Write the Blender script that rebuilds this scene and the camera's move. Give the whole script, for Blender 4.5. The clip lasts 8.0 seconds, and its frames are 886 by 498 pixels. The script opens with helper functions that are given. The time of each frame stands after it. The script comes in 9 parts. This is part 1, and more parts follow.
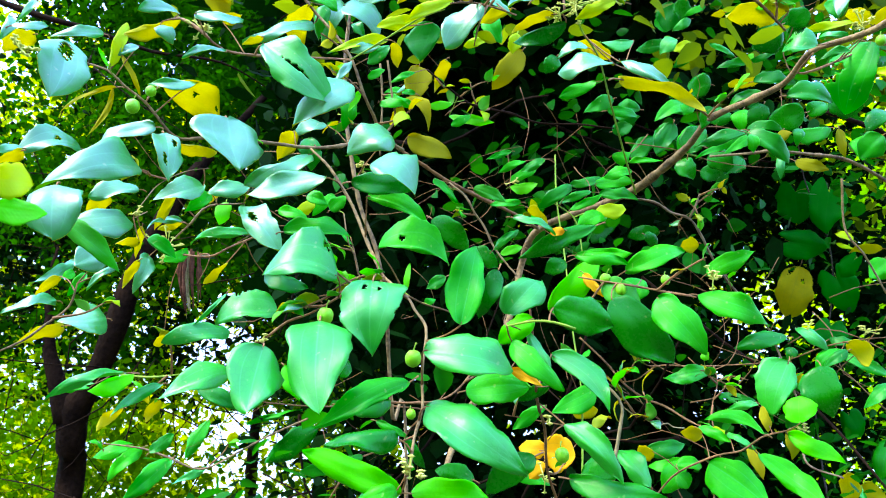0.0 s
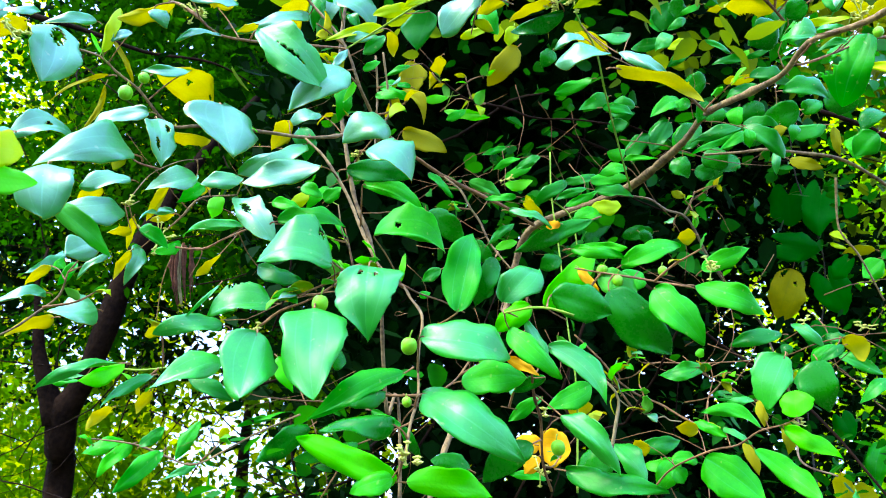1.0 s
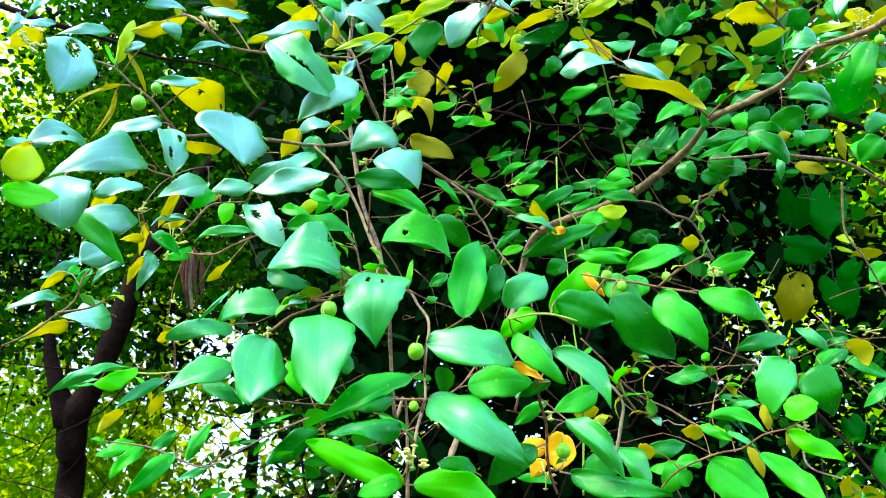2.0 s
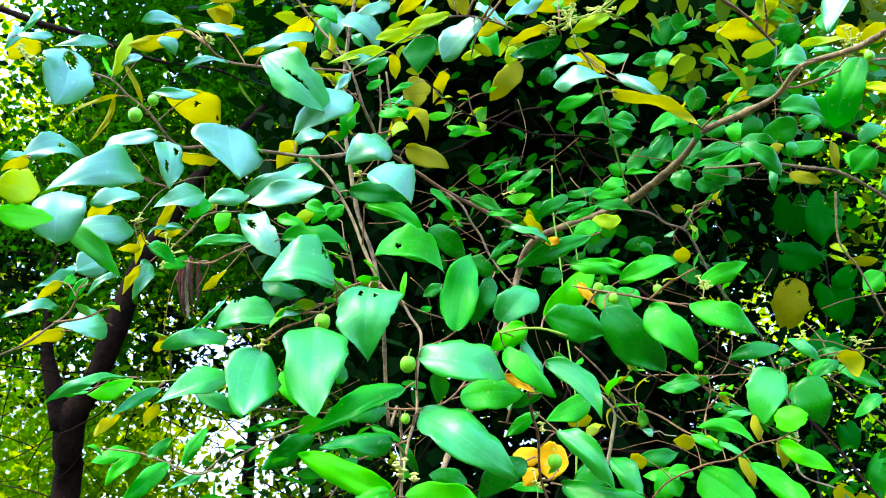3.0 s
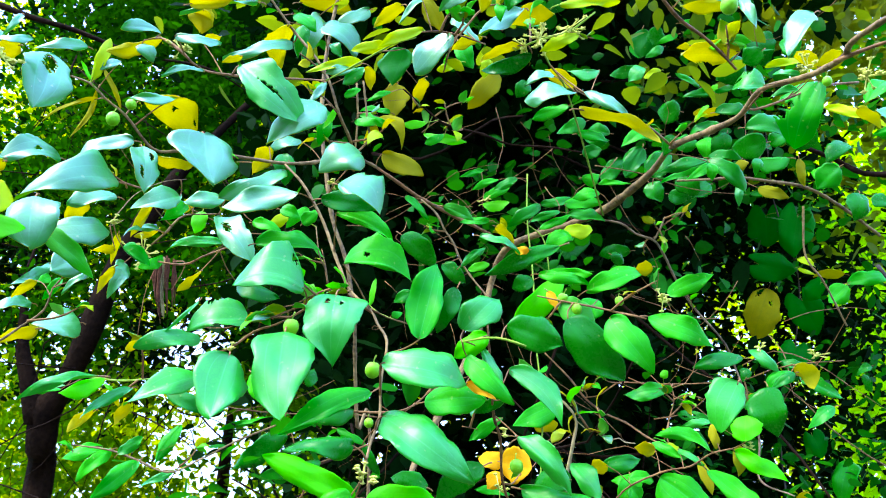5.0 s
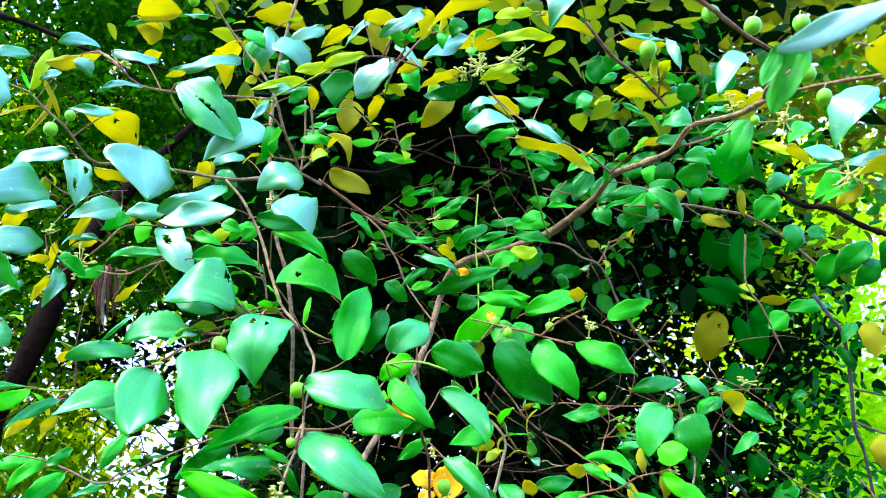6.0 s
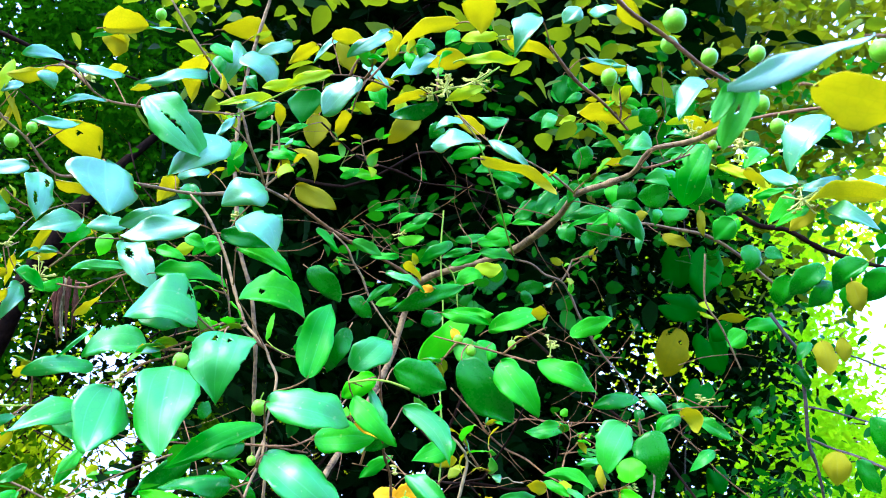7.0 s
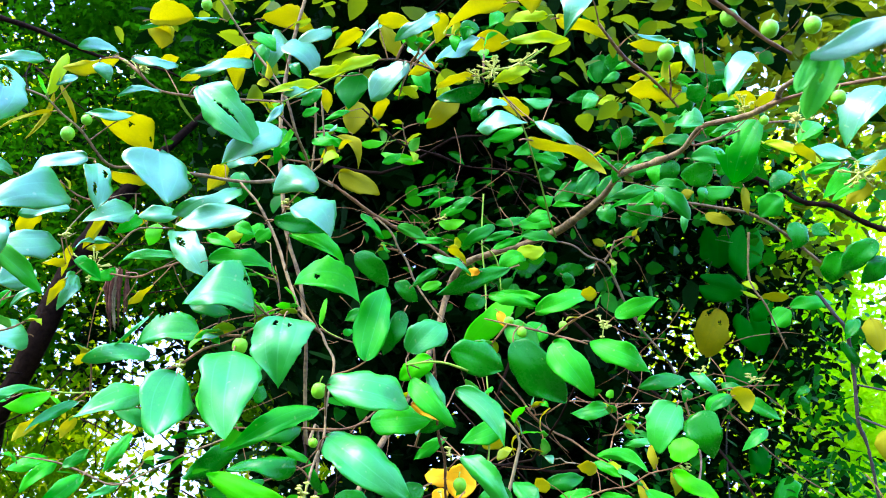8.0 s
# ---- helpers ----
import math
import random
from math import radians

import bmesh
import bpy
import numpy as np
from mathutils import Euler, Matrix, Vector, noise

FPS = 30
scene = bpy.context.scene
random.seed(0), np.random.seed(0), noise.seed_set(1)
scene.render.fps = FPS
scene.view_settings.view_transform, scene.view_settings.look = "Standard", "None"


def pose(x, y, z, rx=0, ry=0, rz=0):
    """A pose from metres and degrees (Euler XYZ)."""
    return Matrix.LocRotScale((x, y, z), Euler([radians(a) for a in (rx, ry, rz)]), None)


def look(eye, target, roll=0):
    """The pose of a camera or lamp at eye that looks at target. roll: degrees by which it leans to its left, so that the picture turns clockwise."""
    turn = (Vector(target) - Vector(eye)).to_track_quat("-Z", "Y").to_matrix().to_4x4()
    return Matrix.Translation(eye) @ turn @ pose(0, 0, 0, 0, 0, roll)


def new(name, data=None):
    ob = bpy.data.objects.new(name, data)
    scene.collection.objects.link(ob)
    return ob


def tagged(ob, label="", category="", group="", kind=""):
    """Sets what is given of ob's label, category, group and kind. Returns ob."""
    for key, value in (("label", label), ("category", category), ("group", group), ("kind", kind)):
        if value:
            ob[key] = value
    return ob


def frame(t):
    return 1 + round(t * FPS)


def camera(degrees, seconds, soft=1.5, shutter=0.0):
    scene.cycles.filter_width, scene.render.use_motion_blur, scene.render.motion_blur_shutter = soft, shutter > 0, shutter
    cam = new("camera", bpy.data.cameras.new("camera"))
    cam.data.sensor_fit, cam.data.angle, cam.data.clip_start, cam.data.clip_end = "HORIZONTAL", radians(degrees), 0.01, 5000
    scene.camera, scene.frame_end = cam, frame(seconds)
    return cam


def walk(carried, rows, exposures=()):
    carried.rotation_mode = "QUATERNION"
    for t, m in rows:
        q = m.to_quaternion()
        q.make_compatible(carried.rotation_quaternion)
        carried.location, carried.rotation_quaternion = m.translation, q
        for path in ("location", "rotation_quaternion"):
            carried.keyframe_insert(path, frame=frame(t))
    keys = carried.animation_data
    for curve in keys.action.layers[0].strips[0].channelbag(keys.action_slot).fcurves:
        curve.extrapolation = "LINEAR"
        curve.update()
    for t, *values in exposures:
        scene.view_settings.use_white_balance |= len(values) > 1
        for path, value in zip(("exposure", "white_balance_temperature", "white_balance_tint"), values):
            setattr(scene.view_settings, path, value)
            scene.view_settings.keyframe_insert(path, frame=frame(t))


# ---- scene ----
cam = camera(59.8, 8.0, soft=1.0)
cam.data.dof.use_dof, cam.data.dof.focus_distance, cam.data.dof.aperture_fstop = True, 0.72, 28.0
PATH = [
    (0, (0.0300, 0.0155, 1.5138), (-0.0260, 1.8786, 2.2374), 1.40),
    (0.5, (0.0270, 0.0263, 1.5080), (-0.0220, 1.8933, 2.2230), 1.68),
    (1, (0.0270, 0.0257, 1.5039), (-0.0090, 1.8842, 2.2411), 1.43),
    (1.5, (0.0280, 0.0209, 1.5024), (-0.0280, 1.8779, 2.2434), 1.50),
    (3, (0.0330, 0.0060, 1.5087), (-0.0210, 1.8603, 2.2565), 1.80),
    (3.5, (0.0390, 0.0047, 1.5116), (-0.0010, 1.8575, 2.2632), 1.65),
    (4, (0.0410, -0.0054, 1.5125), (0.0190, 1.8484, 2.2642), 1.68),
    (5.5, (0.0550, -0.0180, 1.5080), (0.0620, 1.8359, 2.2587), 3.37),
    (6, (0.0720, -0.0280, 1.5159), (0.1470, 1.8125, 2.2963), 3.52),
    (6.5, (0.0820, -0.0322, 1.5175), (0.2350, 1.7899, 2.3269), 3.43),
    (7, (0.0730, -0.0353, 1.5181), (0.2320, 1.7841, 2.3333), 3.21),
    (7.5, (0.0640, -0.0351, 1.5161), (0.1920, 1.7955, 2.3135), 3.13),
    (8, (0.0550, -0.0338, 1.5143), (0.1410, 1.8070, 2.2916), 2.98),
]
walk(cam, [(t, look(eye, target, roll)) for t, eye, target, roll in PATH], [(0, 2.93, 6800, -11), (4, 2.93, 6750, -11), (5.5, 2.96, 6450, -8), (6.5, 3.04, 5950, 0), (7, 3.05, 5880, 0), (8, 3.0, 6250, -3)])

# ---- sky, sun and exposure ----
SUN_ELEVATION, SUN_AZIMUTH = 52.0, 238.0   # azimuth clockwise from +y
world = bpy.data.worlds.new("sky")
world.use_nodes = True
scene.world = world
wn, wl = world.node_tree.nodes, world.node_tree.links
sky = wn.new("ShaderNodeTexSky")
sky.sky_type, sky.sun_disc = "NISHITA", False
sky.sun_elevation, sky.sun_rotation = radians(SUN_ELEVATION), radians(SUN_AZIMUTH)
sky.air_density, sky.dust_density, sky.ozone_density = 1.4, 0.7, 2.5
# a bright overcast: the sky's own light, veiled by cloud that grows brighter towards the zenith
height = wn.new("ShaderNodeSeparateXYZ")
wl.new(wn.new("ShaderNodeTexCoord").outputs["Generated"], height.inputs[0])
rise = wn.new("ShaderNodeMapRange")
rise.inputs[1].default_value, rise.inputs[2].default_value = 0.0, 1.0
rise.inputs[3].default_value, rise.inputs[4].default_value = 4.5, 10.0
wl.new(height.outputs[2], rise.inputs[0])
cloud = wn.new("ShaderNodeVectorMath")
cloud.operation = "SCALE"
tone = wn.new("ShaderNodeMix")   # white haze low down, blue between thin cloud overhead
tone.data_type = "RGBA"
tone.inputs[6].default_value, tone.inputs[7].default_value = (0.44, 0.60, 1.44, 1), (0.37, 0.55, 1.66, 1)
blue = wn.new("ShaderNodeMapRange")
blue.inputs[1].default_value, blue.inputs[2].default_value = 0.25, 0.65
wl.new(height.outputs[2], blue.inputs[0])
wl.new(blue.outputs[0], tone.inputs[0])
wl.new(tone.outputs[2], cloud.inputs[0])
wl.new(rise.outputs[0], cloud.inputs["Scale"])
veil = wn.new("ShaderNodeMix")
veil.data_type = "RGBA"
veil.inputs[0].default_value = 0.8
wl.new(sky.outputs[0], veil.inputs[6])
wl.new(cloud.outputs[0], veil.inputs[7])
wl.new(veil.outputs[2], wn["Background"].inputs[0])
wn["Background"].inputs[1].default_value = 0.13
sun_data = bpy.data.lights.new("sun", "SUN")
sun_data.energy, sun_data.angle, sun_data.color = 1.25, radians(22), (1.0, 0.96, 0.88)
sun = new("sun", sun_data)
az, el = radians(SUN_AZIMUTH), radians(SUN_ELEVATION)
sun.matrix_world = look((math.sin(az) * math.cos(el) * 20, math.cos(az) * math.cos(el) * 20, math.sin(el) * 20), (0, 0, 0))


# ---- materials ----
def material(name):
    m = bpy.data.materials.new(name)
    m.use_nodes = True
    nodes, links = m.node_tree.nodes, m.node_tree.links
    return m, nodes, links, nodes["Principled BSDF"]


def math_node(nodes, links, op, a, b=0.0, clamp=False):
    n = nodes.new("ShaderNodeMath")
    n.operation, n.use_clamp = op, clamp
    for i, v in enumerate((a, b)):
        if isinstance(v, (int, float)):
            n.inputs[i].default_value = v
        else:
            links.new(v, n.inputs[i])
    return n.outputs[0]


def mix_colour(nodes, links, fac, a, b, blend="MIX"):
    n = nodes.new("ShaderNodeMix")
    n.data_type, n.blend_type = "RGBA", blend
    for i, v in ((0, fac), (6, a), (7, b)):
        if isinstance(v, (int, float)):
            n.inputs[i].default_value = v
        elif isinstance(v, tuple):
            n.inputs[i].default_value = (*v, 1.0)
        else:
            links.new(v, n.inputs[i])
    return n.outputs[2]


def noise_tex(nodes, links, coord, scale, detail=3.0):
    n = nodes.new("ShaderNodeTexNoise")
    n.inputs["Scale"].default_value, n.inputs["Detail"].default_value = scale, detail
    links.new(coord, n.inputs["Vector"])
    return n.outputs["Fac"]


def ramp(nodes, links, value, low, high):
    n = nodes.new("ShaderNodeMapRange")
    n.inputs[1].default_value, n.inputs[2].default_value = low, high
    links.new(value, n.inputs[0])
    return n.outputs[0]


def leaf_material(name, dark, light, glow, rough, through_part, islands=False, vein=(0.10, 0.42, 0.10), relief=0.45, spots=0.0, gloss=0.4, coat=0.0):
    """A leaf's face: two scales of mottling, three veins that run along it, gloss and light that passes through."""
    m, nodes, links, bsdf = material(name)
    co = nodes.new("ShaderNodeTexCoord")
    uv = nodes.new("ShaderNodeSeparateXYZ")
    links.new(co.outputs["UV"], uv.inputs[0])
    if islands:
        pick = nodes.new("ShaderNodeNewGeometry").outputs["Random Per Island"]
    else:
        pick = nodes.new("ShaderNodeObjectInfo").outputs["Random"]
    coarse = noise_tex(nodes, links, co.outputs["Object"], 60.0)
    fine = noise_tex(nodes, links, co.outputs["Object"], 420.0)
    f = math_node(nodes, links, "ADD", math_node(nodes, links, "MULTIPLY", pick, 0.55), math_node(nodes, links, "MULTIPLY", ramp(nodes, links, coarse, 0.3, 0.7), 0.45), True)
    colour = mix_colour(nodes, links, f, dark, light)
    across = math_node(nodes, links, "ABSOLUTE", math_node(nodes, links, "SUBTRACT", math_node(nodes, links, "MULTIPLY", uv.outputs[0], 2.0), 1.0))
    mid = ramp(nodes, links, across, 0.045, 0.0)
    side = ramp(nodes, links, math_node(nodes, links, "ABSOLUTE", math_node(nodes, links, "SUBTRACT", across, 0.48)), 0.035, 0.0)
    wave = math_node(nodes, links, "SINE", math_node(nodes, links, "MULTIPLY", math_node(nodes, links, "ADD", uv.outputs[1], math_node(nodes, links, "MULTIPLY", across, -0.25)), 75.0))
    veins = math_node(nodes, links, "MAXIMUM", mid, math_node(nodes, links, "MULTIPLY", side, 0.7))
    quilt = math_node(nodes, links, "MAXIMUM", ramp(nodes, links, across, 0.22, 0.0), ramp(nodes, links, math_node(nodes, links, "ABSOLUTE", math_node(nodes, links, "SUBTRACT", across, 0.48)), 0.16, 0.0))
    cells = nodes.new("ShaderNodeTexVoronoi")
    cells.feature = "DISTANCE_TO_EDGE"
    cells.inputs["Scale"].default_value = 260.0
    links.new(co.outputs["Object"], cells.inputs["Vector"])
    net = ramp(nodes, links, cells.outputs["Distance"], 0.12, 0.0)
    colour = mix_colour(nodes, links, math_node(nodes, links, "MULTIPLY", net, 0.0 if islands else 0.32), colour, dark)
    colour = mix_colour(nodes, links, math_node(nodes, links, "MULTIPLY", veins, 0.0 if islands else 0.38), colour, vein)
    if spots:
        spot = ramp(nodes, links, noise_tex(nodes, links, co.outputs["Object"], 190.0, 1.0), 0.72, 0.76)
        colour = mix_colour(nodes, links, math_node(nodes, links, "MULTIPLY", spot, spots), colour, (0.45, 0.42, 0.12))
    links.new(colour, bsdf.inputs["Base Color"])
    bsdf.inputs["Specular IOR Level"].default_value = gloss
    bsdf.inputs["Coat Weight"].default_value, bsdf.inputs["Coat Roughness"].default_value = coat, 0.42
    links.new(math_node(nodes, links, "ADD", math_node(nodes, links, "ADD", math_node(nodes, links, "MULTIPLY", fine, 0.24), math_node(nodes, links, "MULTIPLY", coarse, 0.3)), rough - 0.26), bsdf.inputs["Roughness"])
    height = math_node(nodes, links, "ADD", math_node(nodes, links, "ADD", math_node(nodes, links, "MULTIPLY", quilt, -0.07), math_node(nodes, links, "MULTIPLY", net, -0.05)), math_node(nodes, links, "ADD", math_node(nodes, links, "MULTIPLY", wave, 0.025), math_node(nodes, links, "MULTIPLY", coarse, 0.6)))
    bump = nodes.new("ShaderNodeBump")
    bump.inputs["Strength"].default_value, bump.inputs["Distance"].default_value = relief, 0.0012
    links.new(height, bump.inputs["Height"])
    if not islands:
        links.new(bump.outputs[0], bsdf.inputs["Normal"])
    glowing = nodes.new("ShaderNodeBsdfTranslucent")
    glowing.inputs[0].default_value = (*glow, 1.0)
    mixed = nodes.new("ShaderNodeMixShader")
    mixed.inputs[0].default_value = through_part
    links.new(bsdf.outputs[0], mixed.inputs[1])
    links.new(glowing.outputs[0], mixed.inputs[2])
    links.new(mixed.outputs[0], nodes["Material Output"].inputs[0])
    return m


def bark_material(name, dark, light, rough=0.75, scale=220.0, relief=0.6):
    m, nodes, links, bsdf = material(name)
    co = nodes.new("ShaderNodeTexCoord").outputs["Object"]
    a, b = noise_tex(nodes, links, co, scale, 4.0), noise_tex(nodes, links, co, scale / 6, 2.0)
    f = math_node(nodes, links, "ADD", math_node(nodes, links, "MULTIPLY", ramp(nodes, links, a, 0.35, 0.65), 0.5), math_node(nodes, links, "MULTIPLY", ramp(nodes, links, b, 0.35, 0.65), 0.5))
    links.new(mix_colour(nodes, links, f, dark, light), bsdf.inputs["Base Color"])
    bsdf.inputs["Roughness"].default_value = rough
    bsdf.inputs["Specular IOR Level"].default_value = 0.25 if rough < 0.9 else 0.05
    bump = nodes.new("ShaderNodeBump")
    bump.inputs["Strength"].default_value, bump.inputs["Distance"].default_value = relief, 0.6 / scale
    links.new(a, bump.inputs["Height"])
    links.new(bump.outputs[0], bsdf.inputs["Normal"])
    return m


GREEN = leaf_material("leaf_green", (0.008, 0.13, 0.007), (0.045, 0.29, 0.014), (0.03, 0.58, 0.01), 0.42, 0.22, spots=0.25, gloss=1.0, coat=0.28, relief=0.4)
BRIGHT = leaf_material("leaf_bright_green", (0.010, 0.20, 0.0005), (0.075, 0.50, 0.0007), (0.05, 0.80, 0.002), 0.40, 0.3, spots=0.3, gloss=0.18, relief=0.45)
DARK = leaf_material("leaf_dark_green", (0.006, 0.10, 0.0004), (0.020, 0.20, 0.0005), (0.02, 0.34, 0.001), 0.27, 0.2, spots=0.2, gloss=0.16, relief=0.25, vein=(0.02, 0.18, 0.004))
GLOSSY = leaf_material("leaf_glossy_green", (0.008, 0.18, 0.001), (0.05, 0.42, 0.002), (0.04, 0.75, 0.003), 0.42, 0.25, spots=0.25, gloss=0.6, coat=0.10, relief=0.45)
MID = leaf_material("leaf_middle_green", (0.005, 0.11, 0.0004), (0.032, 0.30, 0.0006), (0.03, 0.55, 0.001), 0.36, 0.25, spots=0.25, gloss=0.24, relief=0.4, vein=(0.04, 0.26, 0.01))
YOUNG = leaf_material("leaf_young_yellow_green", (0.26, 0.48, 0.001), (0.48, 0.62, 0.002), (0.75, 0.90, 0.003), 0.5, 0.5, vein=(0.4, 0.5, 0.05), gloss=0.2)
# sky sheen of a near leaf, painted as a pale grey-green base colour
SHEEN_PALE = leaf_material("leaf_painted_sheen", (0.26, 0.44, 0.32), (0.46, 0.56, 0.50), (0.30, 0.70, 0.25), 0.6, 0.35, vein=(0.3, 0.5, 0.25), gloss=0.3)
PALE = leaf_material("leaf_pale_green", (0.03, 0.22, 0.006), (0.09, 0.40, 0.012), (0.08, 0.60, 0.01), 0.45, 0.3, gloss=0.2)
FRESH = leaf_material("leaf_fresh_green", (0.05, 0.42, 0.0006), (0.14, 0.62, 0.0008), (0.16, 0.85, 0.002), 0.36, 0.4, vein=(0.2, 0.6, 0.02), gloss=0.12)
LIME = leaf_material("leaf_lime", (0.10, 0.50, 0.002), (0.22, 0.60, 0.003), (0.30, 0.85, 0.004), 0.45, 0.5, vein=(0.35, 0.65, 0.05), gloss=0.3)
UNDER = leaf_material("leaf_underside", (0.22, 0.23, 0.003), (0.62, 0.47, 0.005), (0.88, 0.76, 0.004), 0.75, 0.40, vein=(0.22, 0.20, 0.02), gloss=0.15)
YELLOWING = leaf_material("leaf_yellowing", (0.16, 0.30, 0.004), (0.30, 0.40, 0.006), (0.92, 0.82, 0.006), 0.45, 0.5)
UNDER_PALE = leaf_material("leaf_pale_underside", (0.10, 0.32, 0.02), (0.18, 0.42, 0.03), (0.2, 0.6, 0.02), 0.7, 0.35, vein=(0.3, 0.36, 0.12), gloss=0.2)
ORANGE = leaf_material("leaf_withered", (0.78, 0.32, 0.002), (0.95, 0.56, 0.003), (0.95, 0.58, 0.003), 0.7, 0.4, vein=(0.3, 0.12, 0.02), gloss=0.2)
OLIVE = leaf_material("leaf_olive", (0.22, 0.21, 0.003), (0.40, 0.34, 0.005), (0.62, 0.55, 0.004), 0.7, 0.45, vein=(0.3, 0.28, 0.05), gloss=0.1)
HEART = leaf_material("heart_leaf", (0.004, 0.11, 0.0003), (0.016, 0.23, 0.0004), (0.015, 0.45, 0.001), 0.5, 0.35, vein=(0.03, 0.24, 0.01), relief=0.4, gloss=0.08)
BARK = bark_material("twig_bark", (0.05, 0.026, 0.008), (0.30, 0.18, 0.06))
BARK_RED = bark_material("young_twig_bark", (0.06, 0.024, 0.007), (0.30, 0.14, 0.04))
BARK_GREY = bark_material("stem_bark", (0.045, 0.024, 0.010), (0.27, 0.17, 0.08), scale=140)
# bark taken down to near-black: the shade it stands in is painted on
BARK_SHADE_DARK = bark_material("shade_darkened_bark", (0.004, 0.0018, 0.0008), (0.020, 0.009, 0.004), rough=0.95, scale=60)
BARK_VINE = bark_material("vine_bark", (0.025, 0.016, 0.012), (0.09, 0.06, 0.045))
DEADWOOD = bark_material("dead_wood", (0.02, 0.007, 0.004), (0.12, 0.045, 0.022), rough=0.9, scale=300)
STRAW = bark_material("dry_stalk", (0.16, 0.11, 0.04), (0.34, 0.25, 0.10))
STALK = bark_material("green_stalk", (0.12, 0.22, 0.01), (0.26, 0.36, 0.02))
CREAM = bark_material("flower_cream", (0.42, 0.42, 0.04), (0.66, 0.62, 0.14), scale=500)

FRUIT, fn, fl, fb = material("fruit_skin")
fco = fn.new("ShaderNodeTexCoord").outputs["Object"]
fspot = ramp(fn, fl, noise_tex(fn, fl, fco, 900.0, 1.0), 0.62, 0.70)
fl.new(mix_colour(fn, fl, math_node(fn, fl, "MULTIPLY", fspot, 0.35), mix_colour(fn, fl, noise_tex(fn, fl, fco, 120.0), (0.10, 0.34, 0.002), (0.24, 0.52, 0.003)), (0.36, 0.56, 0.05)), fb.inputs["Base Color"])
fb.inputs["Roughness"].default_value = 0.5
fb.inputs["Specular IOR Level"].default_value = 0.3
fb.inputs["Subsurface Weight"].default_value = 0.15
fb.inputs["Subsurface Radius"].default_value = (0.001, 0.002, 0.0005)

GROUND, gn, gl_, gb = material("ground_litter")
gco = gn.new("ShaderNodeTexCoord").outputs["Object"]
gl_.new(mix_colour(gn, gl_, ramp(gn, gl_, noise_tex(gn, gl_, gco, 3.0, 6.0), 0.4, 0.6), (0.03, 0.05, 0.012), (0.09, 0.07, 0.03)), gb.inputs["Base Color"])
gb.inputs["Roughness"].default_value = 0.95


# ---- builders ----
PLACE = {}   # where each thing and part stands in the world


def base(name, at, label, category, group=""):
    """A thing: an Empty at its base."""
    ob = new(name)
    ob.empty_display_size = 0.05
    PLACE[ob] = Matrix.Translation(at)
    ob.matrix_basis = PLACE[ob]
    return tagged(ob, label, category, group)


def hang(name, mesh, m, parent, label=""):
    """A mesh as a part of a thing, at the world pose m."""
    ob = new(name, mesh)
    ob.matrix_basis = m
    PLACE[ob] = m
    if parent is not None:
        ob.parent = parent
        ob.matrix_parent_inverse = PLACE[parent].inverted()
    return tagged(ob, label)


def mesh_from(name, verts, faces, mats, slots=None, uvs=None, smooth=True):
    me = bpy.data.meshes.new(name)
    me.from_pydata(verts, [], faces)
    for m in mats:
        me.materials.append(m)
    if slots is not None:
        me.polygons.foreach_set("material_index", slots)
    if uvs is not None:
        layer = me.uv_layers.new(name="UVMap")
        loops = np.empty(len(me.loops), dtype=np.int32)
        me.loops.foreach_get("vertex_index", loops)
        layer.data.foreach_set("uv", np.asarray(uvs, dtype=np.float32)[loops].ravel())
    if smooth:
        me.polygons.foreach_set("use_smooth", [True] * len(me.polygons))
    me.update()
    return me


def spline(points, step):
    """Points along a smooth line through the given ones."""
    p = [np.array(q, dtype=float) for q in points]
    p = [2 * p[0] - p[1], *p, 2 * p[-1] - p[-2]]
    out = []
    for i in range(1, len(p) - 2):
        n = max(2, int(np.linalg.norm(p[i + 1][:3] - p[i][:3]) / step))
        for k in range(n):
            t = k / n
            out.append(0.5 * (2 * p[i] + (p[i + 1] - p[i - 1]) * t + (2 * p[i - 1] - 5 * p[i] + 4 * p[i + 1] - p[i + 2]) * t * t + (3 * p[i] - p[i - 1] - 3 * p[i + 1] + p[i + 2]) * t ** 3))
    return out + [p[-2]]


def tube(points, radii, step, sides=7, knots=0.0, rng=None):
    """Vertices and faces of a tapered, slightly knotty tube along a smooth line."""
    line = spline([(*q, r) for q, r in zip(points, radii)], step)
    verts, faces = [], []
    side = None
    for i, q in enumerate(line):
        ahead = line[min(i + 1, len(line) - 1)][:3] - line[max(i - 1, 0)][:3]
        ahead = ahead / (np.linalg.norm(ahead) + 1e-9)
        if side is None:
            side = np.cross(ahead, (0.3, 0.2, 0.93))
        side = side - ahead * side.dot(ahead)
        side /= np.linalg.norm(side) + 1e-9
        other = np.cross(ahead, side)
        r = max(q[3], 1e-4)
        if knots and rng:
            r *= 1 + knots * (rng.random() - 0.4) * (2.2 if rng.random() < 0.12 else 0.6)
        for k in range(sides):
            a = 2 * math.pi * k / sides
            w = r * (1 + (knots * 0.4 * (rng.random() - 0.5) if rng else 0))
            verts.append(q[:3] + side * math.cos(a) * w + other * math.sin(a) * w)
    n = len(line)
    for i in range(n - 1):
        for k in range(sides):
            a, b = i * sides + k, i * sides + (k + 1) % sides
            faces.append((a, b, b + sides, a + sides))
    faces.append(tuple(range(sides - 1, -1, -1)))
    faces.append(tuple((n - 1) * sides + k for k in range(sides)))
    return verts, faces


